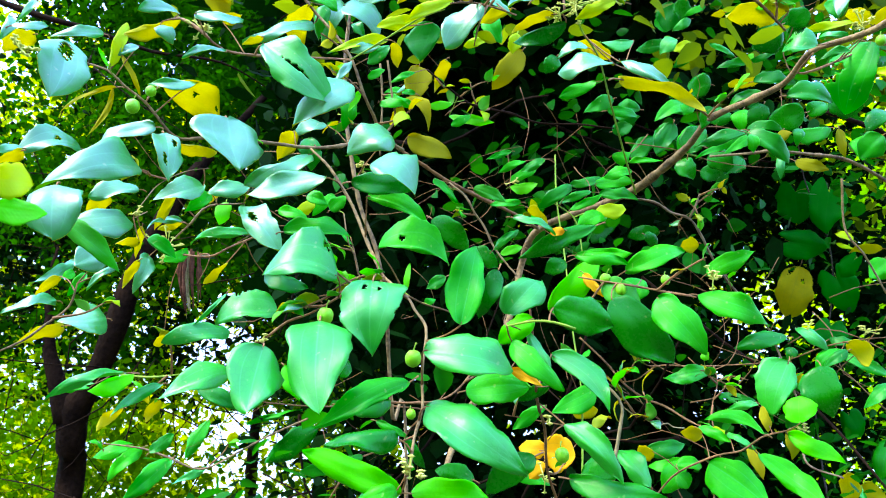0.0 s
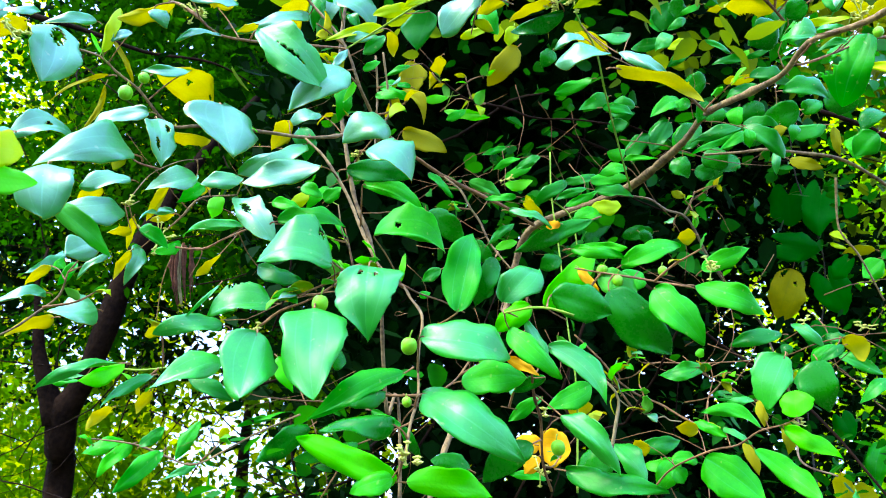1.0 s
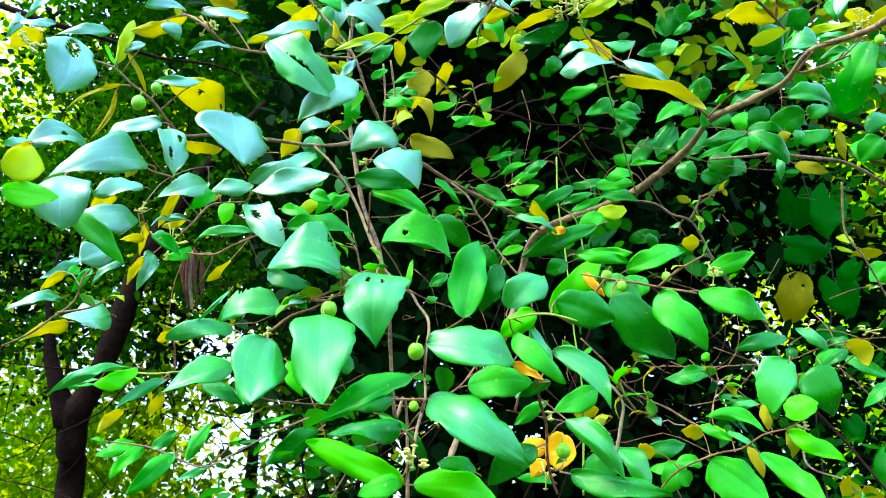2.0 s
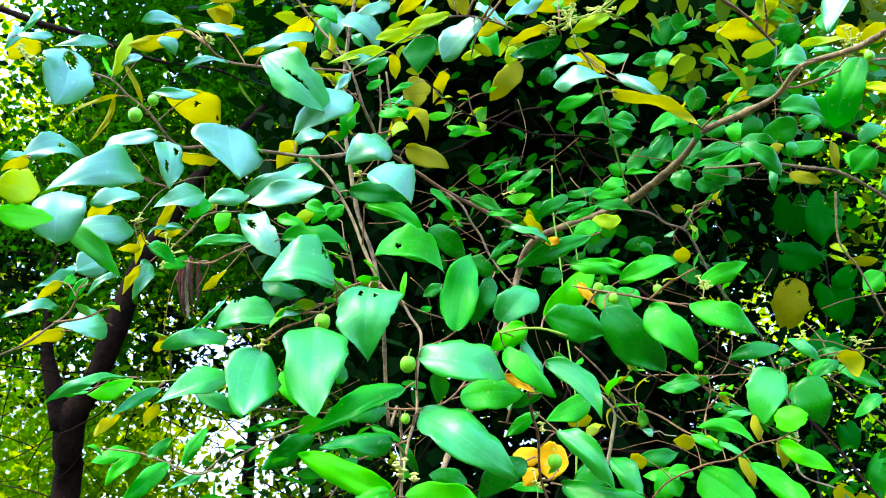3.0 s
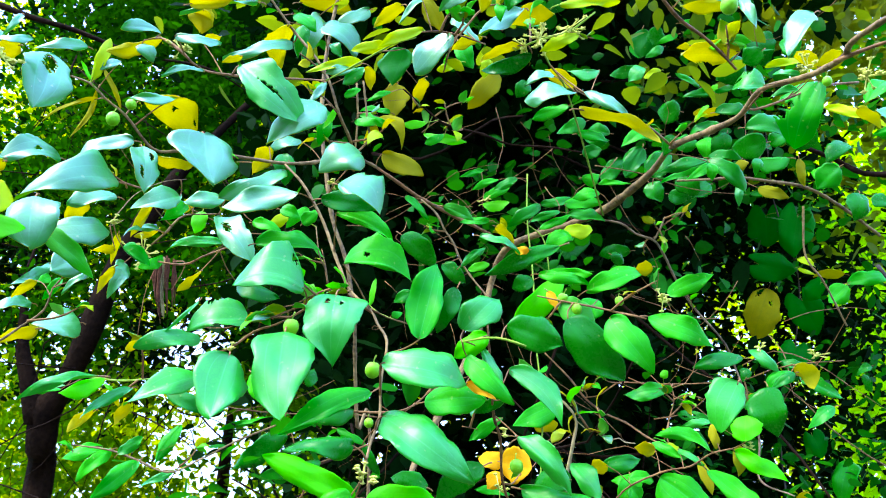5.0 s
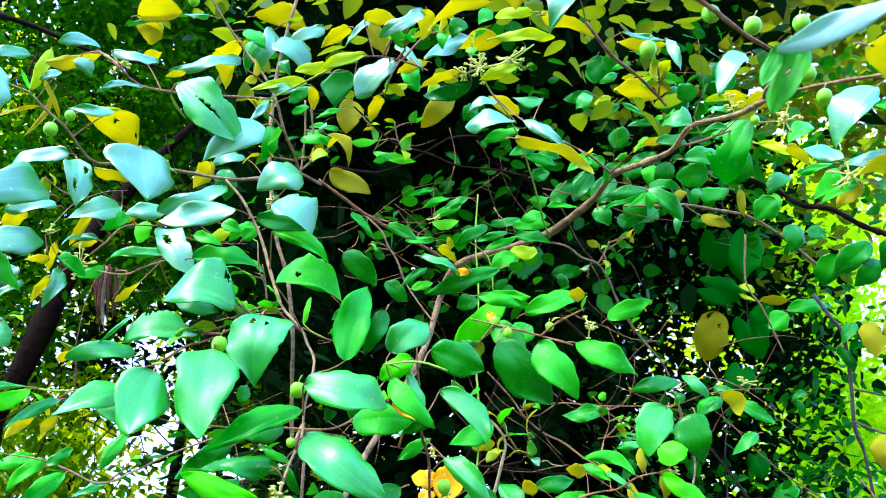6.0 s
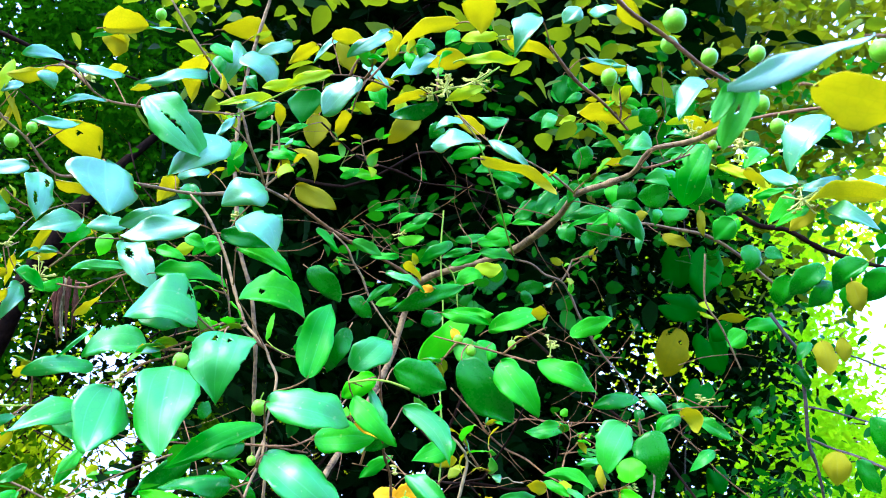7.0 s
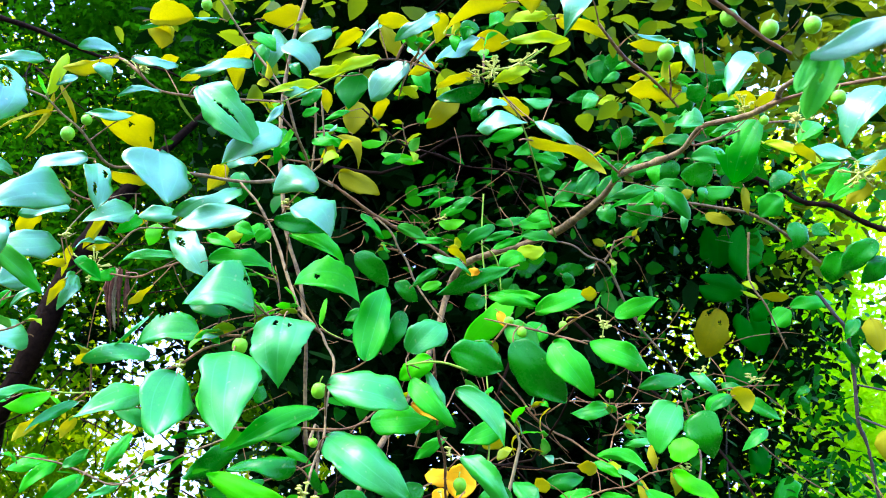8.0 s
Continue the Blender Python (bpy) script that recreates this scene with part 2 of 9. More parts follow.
def branch(parent, name, mat, *rows, knots=0.35, step=0.006, label=""):
    """A limb, twig or stem as one part; rows are x, y, z, radius."""
    rng = random.Random(len(PLACE) * 7 + 3)
    origin = np.array(rows[0][:3])
    v, f = tube([np.array(r[:3]) - origin for r in rows], [r[3] for r in rows], step, 8, knots, rng)
    return hang(name, mesh_from(name, v, f, [mat]), Matrix.Translation(origin), parent, label)


def leaf_mesh(length, width, mats, bend=0.1, fold=0.15, cup=0.10, sway=0.0, wave=0.045, p=None, q=None, holes=(), seed=0, stalk=0.14, joint=None, heart=0.0, ns=22, nu=12):
    """A thin two-faced leaf blade from (0, 0, 0) along y, upper face to z, with its stalk; width: both halves together, or (left, right); mats: upper, lower, stalk."""
    rng = random.Random(seed)
    p, q = p or rng.uniform(0.50, 0.66), q or rng.uniform(0.65, 0.95)
    lefthand, righthand = width if isinstance(width, tuple) else (width * 0.5, width * 0.5)
    if not holes and length > 0.035 and rng.random() < 0.22:
        holes = ((rng.uniform(0.3, 0.85), rng.choice((-1.0, 1.0)) * rng.uniform(0.95, 1.05), rng.uniform(0.02, 0.04), rng.uniform(0.7, 1.3)),)
    if holes:
        ns, nu = 56, 34
    widest = p / (p + q)
    skew, full, taper, blunt = rng.uniform(-0.07, 0.07), (0.5 if p > 0.45 else 0.43) - (0.12 if heart else 0.0), rng.uniform(1.6, 2.4), rng.uniform(0.74, 1.15) - (0.08 if p < 0.45 else 0.0)
    verts, uvs = [], []
    twist, tip_drop = rng.uniform(-0.6, 0.6), rng.uniform(-0.03, 0.22)
    ph, ph2, ph3, tip_turn = rng.uniform(0, 6.3), rng.uniform(0, 6.3), rng.uniform(0, 6.3), rng.uniform(-0.03, 0.03)
    roll_side, roll = rng.choice((-1, 1)), rng.choice((0.0, 0.0, rng.uniform(0.15, 0.5)))
    hook = rng.choice((0.0, rng.uniform(-0.10, 0.10)))
    teeth, dent = rng.uniform(26, 38), rng.uniform(0.012, 0.036)
    bend += rng.uniform(-0.04, 0.06)
    buckle = rng.uniform(0.010, 0.026)
    for i in range(ns + 1):
        s = i / ns
        s = 0.5 - 0.45 * math.cos(math.pi * s) - 0.05 * (1 - 2 * s)
        for j in range(nu + 1):
            u = 2 * j / nu - 1
            knee = min(0.8, max(0.15, widest + (skew if u > 0 else -skew)))
            if s < knee:   # rounded base
                shape = max(1e-3, 1 - (1 - s / knee) ** 2.2) ** full
            else:          # pointed tip
                shape = max(1e-3, 1 - ((s - knee) / (1 - knee)) ** taper) ** blunt
            if heart and s < knee:
                shape = 0.62 + 0.38 * max(0.0, s / knee) ** 0.55
            half = shape * (righthand if u > 0 else lefthand)
            mean = shape * (lefthand + righthand) * 0.5
            edge = 1 + (0.09 * math.sin(6 * s + ph + u) + 0.045 * math.sin(15 * s + ph3 - u) + dent * math.sin(teeth * s + ph2 * (1 if u > 0 else 2)) + 0.024 * rng.uniform(-1, 1)) * abs(u) ** 3
            x = u * half * edge + sway * length * 4 * s * (1 - s) + tip_turn * length * s * s + hook * length * max(0.0, s - 0.6) ** 2 * 5.0
            y = s * length - heart * length * max(0.0, math.sin(2.3 * abs(u))) ** 1.3 * max(0.0, 1 - s * 2.2)
            z = bend * length * 4 * s * (1 - s) + fold * (math.sqrt(u * u + 0.02) - 0.3 * u * u) * mean - cup * u * u * mean
            # the blade bulges between its three veins and rolls at the rim
            z += 0.018 * mean * math.sin(math.pi * 2 * abs(u)) ** 2 * (1 - s)
            z += wave * length * u * abs(u) * math.sin(5.5 * s + ph) + wave * length * 0.6 * u * u * math.sin(9 * s + ph2) + wave * 0.3 * length * abs(u) ** 3 * math.sin(17 * s + ph3)
            z += buckle * length * math.sin(7 * s + ph3) * math.cos(2.6 * u + ph2) * 2 * math.sqrt(max(0.0, s * (1 - s)))
            z -= roll * mean * max(0.0, roll_side * u - 0.35) ** 2 * 2.0
            z += math.tan(twist * (s - 0.4)) * u * mean
            z -= tip_drop * length * max(0.0, s - 0.5) ** 2 * 4.0
            verts.append((x, y, z))
            uvs.append((0.5 + 0.5 * u, s))
    n = len(verts)
    thick = 0.00022 + 0.002 * length
    verts += [(x, y, z - thick) for x, y, z in verts]
    uvs += uvs[:n]
    faces, slots = [], []
    row = nu + 1

    def cut(i, j):
        s, u = 0.5 - 0.45 * math.cos(math.pi * (i + 0.5) / ns) - 0.05 * (1 - 2 * (i + 0.5) / ns), 2 * (j + 0.5) / nu - 1
        return any(((s - a) / r) ** 2 + ((u - b) / (r * k * 1.8)) ** 2 < 1 + 0.5 * math.sin(i * 2.1 + j * 1.3) for a, b, r, k in holes)

    solid = {(i, j) for i in range(ns) for j in range(nu) if not (holes and cut(i, j))}
    for i, j in sorted(solid):
        a = i * row + j
        faces.append((a, a + 1, a + row + 1, a + row))
        slots.append(0)
        faces.append((n + a, n + a + row, n + a + row + 1, n + a + 1))
        slots.append(1)
        for (di, dj), (e, g) in {(-1, 0): (a, a + 1), (1, 0): (a + row + 1, a + row), (0, -1): (a + row, a), (0, 1): (a + 1, a + row + 1)}.items():
            if (i + di, j + dj) not in solid:
                faces.append((e, n + e, n + g, g))
                slots.append(1)
    if stalk:
        r = 0.0004 + 0.005 * length
        bow = rng.uniform(-0.25, 0.25)
        foot = joint or (bow * stalk * length, -stalk * length, -0.10 * length)
        tv, tf = tube([(0, length * 0.06, bend * length * 0.2 - thick), (0, 0, -thick), (foot[0] * 0.4, foot[1] * 0.5 - 0.02 * length, foot[2] * 0.4), foot], [r * 0.7, r * 0.9, r * 0.9, r * 1.2], length * 0.06, 5)
        off = len(verts)
        verts += [tuple(v) for v in tv]
        uvs += [(0.5, 0.5)] * len(tv)
        faces += [tuple(off + k for k in f) for f in tf]
        slots += [2] * len(tf)
    return mesh_from("leaf", verts, faces, mats, slots, uvs)


KINDS = {
    "green": (GREEN, UNDER), "bright": (BRIGHT, UNDER_PALE), "dark": (DARK, UNDER_PALE), "lime": (LIME, LIME),
    "withered": (ORANGE, ORANGE), "olive": (OLIVE, OLIVE), "heart": (HEART, HEART), "young": (YOUNG, UNDER), "yellow": (YELLOWING, UNDER),
    "glossy": (GLOSSY, UNDER_PALE), "mid": (MID, UNDER_PALE), "pale": (PALE, UNDER_PALE), "sheened": (SHEEN_PALE, SHEEN_PALE), "fresh": (FRESH, LIME), "yellowing": (UNDER, UNDER),
}
LEAVES = [0]


def blade(start, end, lean):
    """The pose of a leaf that runs from start to end; lean: degrees that its face is turned about its length, 0 being face up."""
    y = (Vector(end) - Vector(start)).normalized()
    up = Vector((0, 0, 1)) if abs(y.z) < 0.97 else Vector((0, -1, 0.2))
    z = (up - y * up.dot(y)).normalized()
    z = Matrix.Rotation(radians(lean), 3, y) @ z
    x = y.cross(z)
    m = Matrix((x, y, z)).transposed().to_4x4()
    m.translation = Vector(start)
    return m


def leaf(parent, start, end, width, lean, kind="green", bend=0.1, label="", joint=None, **shape):
    """A leaf from start to end; joint: where its stalk meets the twig."""
    LEAVES[0] += 1
    at = blade(start, end, lean)
    if joint:
        shape["joint"] = tuple(at.inverted() @ Vector(joint))
    length = (Vector(end) - Vector(start)).length
    upper, lower = KINDS[kind]
    me = leaf_mesh(length, width, [upper, lower, STALK if kind in ("lime", "young", "heart") else BARK_RED], bend=bend, seed=LEAVES[0], **shape)
    return hang("leaf", me, at, parent, label)


def fruit(parent, at, radius, tilt=0.0):
    """A small unripe fruit, a little longer than wide, with a dimple and a short stalk."""
    verts, faces = [], []
    rings, sides = 12, 14
    for i in range(rings + 1):
        a = math.pi * i / rings
        r = radius * math.sin(a) * (1 + 0.03 * math.cos(2 * a))
        z = radius * (1.08 * math.cos(a) - 0.16 * math.exp(-((a / 0.35) ** 2)))
        for k in range(sides):
            b = 2 * math.pi * k / sides
            verts.append((r * math.cos(b), r * math.sin(b), z))
    for i in range(rings):
        for k in range(sides):
            a, b = i * sides + k, i * sides + (k + 1) % sides
            faces.append((a, a + sides, b + sides, b))
    slots = [0] * len(faces)
    tv, tf = tube([(0, 0, radius * 0.85), (0, 0, radius * 1.3), (radius * 0.2, 0, radius * 1.9)], [radius * 0.10, radius * 0.08, radius * 0.10], radius * 0.3, 6)
    off = len(verts)
    verts += [tuple(v) for v in tv]
    faces += [tuple(off + k for k in f) for f in tf]
    slots += [1] * len(tf)
    m = Matrix.Translation(at) @ pose(0, 0, 0, tilt, tilt * 0.6, 0)
    return hang("fruit", mesh_from("fruit", verts, faces, [FRUIT, STALK], slots), m, parent)


def flowers(parent, at, spread, count, mat=None, seed=1):
    """A tuft of small star-shaped buds on short stalks."""
    rng = random.Random(seed)
    verts, faces = [], []
    for _ in range(count):
        c = np.array([rng.gauss(0, 1), rng.gauss(0, 1), rng.gauss(0, 1)]) * spread * 0.5
        tv, tf = tube([(0, 0, 0), c * 0.6, c], [0.0006, 0.0005, 0.0009], 0.004, 5)
        off = len(verts)
        verts += [tuple(v) for v in tv]
        faces += [tuple(off + k for k in f) for f in tf]
        r = rng.uniform(0.0016, 0.0030)
        for k in range(5):
            a = 2 * math.pi * k / 5 + rng.random()
            d = np.array([math.cos(a), math.sin(a), 0.25])
            e = np.array([-math.sin(a), math.cos(a), 0.0])
            off = len(verts)
            verts += [tuple(c), tuple(c + (d * 0.6 + e * 0.3) * r), tuple(c + d * r * 1.2), tuple(c + (d * 0.6 - e * 0.3) * r), tuple(c + np.array((0, 0, 0.7)) * r), tuple(c - np.array((0, 0, 0.4)) * r)]
            faces += [(off + 4, off + 1, off + 2), (off + 4, off + 2, off + 3), (off + 5, off + 2, off + 1), (off + 5, off + 3, off + 2), (off + 4, off + 5, off + 1), (off + 4, off + 3, off + 5)]
    return hang("flower_tuft", mesh_from("flower_tuft", verts, faces, [mat or CREAM]), Matrix.Translation(at), parent)


def leaf_cloud(centres, size, seed, flat=0.35, droop=0.3, slim=0.55, fine=False):
    """Many small folded leaves in clumps; centres are x, y, z, radius, count. Returns vertices, faces and uvs."""
    rng = np.random.default_rng(seed)
    pos = []
    for x, y, z, r, count in centres:
        tufts = max(1, int(count) // 14)
        d = rng.normal(size=(tufts, 3))
        d /= np.linalg.norm(d, axis=1)[:, None]
        tuft = d * (rng.random(tufts) ** 0.45)[:, None] * r
        tuft[:, 2] *= 0.85
        which = rng.integers(0, tufts, int(count))
        pos.append(np.array((x, y, z)) + tuft[which] + rng.normal(size=(int(count), 3)) * size * 1.5)
    pos = np.concatenate(pos)
    n = len(pos)
    y = rng.normal(size=(n, 3))
    y[:, 2] = y[:, 2] * 0.6 - droop
    y /= np.linalg.norm(y, axis=1)[:, None]
    z = rng.normal(size=(n, 3)) * flat
    z[:, 2] += 0.6
    z -= y * (z * y).sum(1)[:, None]
    z /= np.linalg.norm(z, axis=1)[:, None]
    x = np.cross(y, z)
    length = size * rng.uniform(0.6, 1.35, n)[:, None]
    half = length * slim * rng.uniform(0.4, 0.55, n)[:, None]
    lift = half * rng.uniform(-0.1, 0.5, n)[:, None]
    curve = length * rng.uniform(-0.25, 0.1, n)[:, None]
    if fine:
        along, wide = (0.10, 0.34, 0.62, 0.85), (0.62, 1.0, 0.84, 0.42)
    else:
        along, wide = (0.25, 0.62), (0.9, 0.8)
    k = len(along)
    rows = [pos] + [pos + y * length * a + z * curve * a * a for a in along] + [pos + y * length + z * curve]
    for sign in (-1, 1):
        rows += [pos + y * length * a + x * half * w * sign + z * (lift * w + curve * a * a) for a, w in zip(along, wide)]
    v = np.stack(rows, 1).reshape(-1, 3)
    left, right = k + 2, 2 * k + 2
    shape = [(0, 1, left), (0, right, 1), (left + k - 1, k, k + 1), (k, right + k - 1, k + 1)]
    for i in range(k - 1):
        shape += [(left + i, 1 + i, 2 + i, left + i + 1), (1 + i, right + i, right + i + 1, 2 + i)]
    size_of = 3 * k + 2
    faces = [tuple(m * size_of + i for i in f) for m in range(n) for f in shape]
    flat_uv = [(0.5, 0)] + [(0.5, a) for a in along] + [(0.5, 1)] + [(0.0, a) for a in along] + [(1.0, a) for a in along]
    uv = np.tile(np.array(flat_uv), (n, 1))
    return v, faces, uv


def foliage(name, parent, mat, centres, size, seed, label="", **shape):
    v, f, uv = leaf_cloud(centres, size, seed, **shape)
    ob = hang(name, mesh_from(name, v.tolist(), f, [mat], None, uv, True), Matrix.Identity(4), parent, label)
    return tagged(ob, kind="stuff")


def twig_mass(name, parent, mat, box_low, box_high, count, seed, length=0.3, radius=0.0015, down=0.5):
    """Many thin crooked dry twigs."""
    rng = random.Random(seed)
    verts, faces = [], []
    for _ in range(count):
        p = np.array([rng.uniform(a, b) for a, b in zip(box_low, box_high)])
        d = np.array([rng.gauss(0, 1), rng.gauss(0, 0.6), rng.gauss(-down, 0.7)])
        d /= np.linalg.norm(d)
        ln = length * rng.uniform(0.4, 1.5)
        pts = [p]
        for _ in range(4):
            d = d + np.array([rng.gauss(0, 0.3) for _ in range(3)])
            d /= np.linalg.norm(d)
            pts.append(pts[-1] + d * ln / 4)
        r = radius * rng.uniform(0.5, 1.5)
        tv, tf = tube(pts, [r, r * 0.9, r * 0.8, r * 0.6, r * 0.35], ln / 9, 5)
        off = len(verts)
        verts += [tuple(v) for v in tv]
        faces += [tuple(off + k for k in f) for f in tf]
    return tagged(hang(name, mesh_from(name, verts, faces, [mat]), Matrix.Identity(4), parent), kind="stuff")


def tunnel(start, end, r_start, r_end, count=7):
    """A row of round gaps from start to end."""
    return [(*(a + (b - a) * k / (count - 1) for a, b in zip(start, end)), r_start + (r_end - r_start) * k / (count - 1)) for k in range(count)]


def field(low, high, count, radius, leaves, seed, gaps=()):
    """Centres of clumps strewn through a box, but for the round gaps (x, y, z, radius)."""
    rng = random.Random(seed)
    out = []
    for _ in range(count):
        c = [rng.uniform(a, b) for a, b in zip(low, high)]
        if all(math.dist(c, g[:3]) > g[3] for g in gaps):
            out.append((*c, radius * rng.uniform(0.7, 1.2), leaves))
    return out


def sprig(parent, x, y, z, seed):
    """A short side twig with a few small young leaves, and a bare thorn-like stub."""
    rng = random.Random(seed)
    at = np.array((x, y, z))
    d = np.array((rng.gauss(0, 1), rng.gauss(-0.4, 0.5), rng.gauss(0.1, 0.8)))
    d /= np.linalg.norm(d)
    ln = rng.uniform(0.018, 0.05)
    bow = np.array([rng.gauss(0, 0.15) for _ in range(3)])
    line = [at, at + (d + bow) * ln * 0.5, at + d * ln]
    twig = branch(parent, "twiglet", BARK_RED, *((*q, r) for q, r in zip(line, (0.0011, 0.0009, 0.0005))))
    for k in range(rng.randint(2, 4)):
        foot = line[1] + (line[2] - line[1]) * rng.random()
        e = d * 0.6 + np.array([rng.gauss(0, 0.8), rng.gauss(-0.2, 0.6), rng.gauss(-0.1, 0.6)])
        e /= np.linalg.norm(e)
        size = rng.uniform(0.011, 0.024)
        leaf(twig, tuple(foot), tuple(foot + e * size), size * rng.uniform(0.45, 0.7), rng.gauss(0, 30), rng.choice(("bright", "bright", "lime", "young", "yellow", "green")), bend=rng.uniform(0.03, 0.15), ns=7, nu=4, stalk=0.1)
    return twig


# ---- the jujube shrub: stem, branches, leaves and fruit ----
shrub = base("jujube_shrub", (-0.028, 0.918, 0), "jujube shrub with glossy green leaves and small unripe fruit", "shrub")
stem = branch(shrub, "stem", BARK, (0.0018, 0.9277, -0.05, 0.01280), (-0.0082, 0.8977, 0.6, 0.01040), (-0.0267, 0.8444, 1.5668, 0.00207), (-0.0412, 0.8156, 1.6371, 0.00207), (-0.0466, 0.7912, 1.6967, 0.00191), (-0.0500, 0.7713, 1.7456, 0.00207), (-0.0637, 0.7678, 1.8069, 0.00229), (-0.0825, 0.7700, 1.8536, 0.00234), (-0.0961, 0.7668, 1.9141, 0.00240), (-0.1103, 0.7773, 1.9938, 0.00234), (-0.1136, 0.7836, 2.1111, 0.00227), (-0.0951, 0.7752, 2.2658, 0.00199), knots=0.2, step=0.012)
arching_twig = branch(shrub, 'twig', BARK, (-0.2952, 0.5567, 1.8893, 0.00066), (-0.2718, 0.5600, 1.8823, 0.00099), (-0.2594, 0.5647, 1.8714, 0.00107), (-0.2419, 0.5750, 1.8602, 0.00116), (-0.2209, 0.5938, 1.8390, 0.00134), (-0.1977, 0.5999, 1.8412, 0.00153), (-0.1708, 0.6097, 1.8450, 0.00155), (-0.1430, 0.6200, 1.8478, 0.00166), (-0.1134, 0.6377, 1.8534, 0.00161), (-0.0883, 0.6568, 1.8662, 0.00166), (-0.0610, 0.6892, 1.8942, 0.00156), (-0.0376, 0.7473, 1.9119, 0.00168))
drooping_twig = branch(shrub, 'twig', BARK, (-0.1121, 0.6373, 1.8520, 0.00107), (-0.0922, 0.6335, 1.8305, 0.00123), (-0.0737, 0.6298, 1.8006, 0.00138), (-0.0647, 0.6264, 1.7828, 0.00136), (-0.0535, 0.6160, 1.7557, 0.00148), (-0.0409, 0.6059, 1.7282, 0.00144), (-0.0341, 0.6023, 1.7161, 0.00126), (-0.0134, 0.5779, 1.6924, 0.00105), (-0.0067, 0.5671, 1.6793, 0.00102), (0.0033, 0.5481, 1.6601, 0.00105), (0.0027, 0.5408, 1.6383, 0.00095), (0.0024, 0.5318, 1.6204, 0.00093), (0.0038, 0.5240, 1.5998, 0.00096), (0.0005, 0.5055, 1.5787, 0.00098), (0.0001, 0.4851, 1.5626, 0.00093), (0.0000, 0.4772, 1.5553, 0.00079))
side_twig = branch(shrub, 'twig', BARK_RED, (-0.0339, 0.6001, 1.7164, 0.00094), (-0.0495, 0.5921, 1.7084, 0.00093), (-0.0679, 0.5868, 1.6940, 0.00091), (-0.0879, 0.5817, 1.6790, 0.00090), (-0.1054, 0.5838, 1.6728, 0.00097), (-0.1235, 0.5840, 1.6580, 0.00104), (-0.1424, 0.5907, 1.6539, 0.00075))
upper_twig = branch(shrub, 'twig', BARK_RED, (-0.1965, 0.4838, 1.8746, 0.00044), (-0.1817, 0.4792, 1.8734, 0.00087), (-0.1692, 0.4774, 1.8651, 0.00129), (-0.1601, 0.4756, 1.8568, 0.00114), (-0.1494, 0.4883, 1.8526, 0.00087), (-0.1277, 0.5155, 1.8665, 0.00106), (-0.0981, 0.5500, 1.8896, 0.00097), (-0.0742, 0.5929, 1.9181, 0.00087))
slanting_twig = branch(shrub, 'twig', BARK, (-0.1731, 0.6332, 2.0795, 0.00120), (-0.1471, 0.6474, 2.0459, 0.00120), (-0.1248, 0.6585, 2.0199, 0.00140), (-0.1020, 0.6592, 1.9926, 0.00138), (-0.0843, 0.6604, 1.9641, 0.00136), (-0.0722, 0.6734, 1.9326, 0.00156), (-0.0627, 0.7006, 1.9193, 0.00160), (-0.0574, 0.7383, 1.9066, 0.00166))
budding_twig = branch(shrub, 'twig', STALK, (-0.0737, 0.5929, 1.9181, 0.00070), (-0.0498, 0.5718, 1.9182, 0.00085), (-0.0233, 0.5499, 1.9203, 0.00082), (-0.0075, 0.5306, 1.9157, 0.00064), (0.0116, 0.5203, 1.9154, 0.00047))
thin_twig_b = branch(shrub, 'twig', BARK, (-0.0654, 0.7291, 2.0085, 0.00107), (-0.0627, 0.7434, 1.9735, 0.00107), (-0.0638, 0.7581, 1.9372, 0.00107), (-0.0633, 0.7582, 1.9103, 0.00085))
thin_twig_a = branch(shrub, 'twig', BARK, (-0.0533, 0.6944, 1.9883, 0.00102), (-0.0477, 0.7092, 1.9522, 0.00123), (-0.0448, 0.7182, 1.9300, 0.00123), (-0.0601, 0.7249, 1.9129, 0.00102))
main_branch = branch(shrub, 'branch', BARK, (0.3153, 0.3755, 1.8363, 0.00161), (0.3133, 0.4143, 1.8468, 0.00212), (0.3276, 0.4518, 1.8617, 0.00229), (0.3295, 0.4984, 1.8798, 0.00235), (0.3171, 0.5176, 1.8850, 0.00228), (0.3079, 0.5466, 1.8955, 0.00224), (0.3127, 0.6059, 1.9066, 0.00262), (0.3086, 0.6628, 1.9257, 0.00322), (0.2979, 0.7568, 1.9597, 0.00365), (0.2978, 0.8381, 1.9720, 0.00422), (0.2905, 0.9192, 1.9847, 0.00560), (0.2705, 1.0020, 1.9923, 0.00603), (0.2309, 1.0553, 1.9918, 0.00488), (0.1912, 1.1068, 1.9959, 0.00539), (0.1538, 1.1308, 1.9879, 0.00548), (0.1334, 1.1572, 1.9749, 0.00588), (0.1196, 1.1843, 1.9341, 0.00530), (0.1020, 1.1634, 1.8515, 0.00509), (0.0584, 1.1028, 1.7324, 0.00466), (0.0215, 1.0302, 1.6434, 0.00399), (-0.0015, 0.9572, 1.5562, 0.00337), step=0.01)
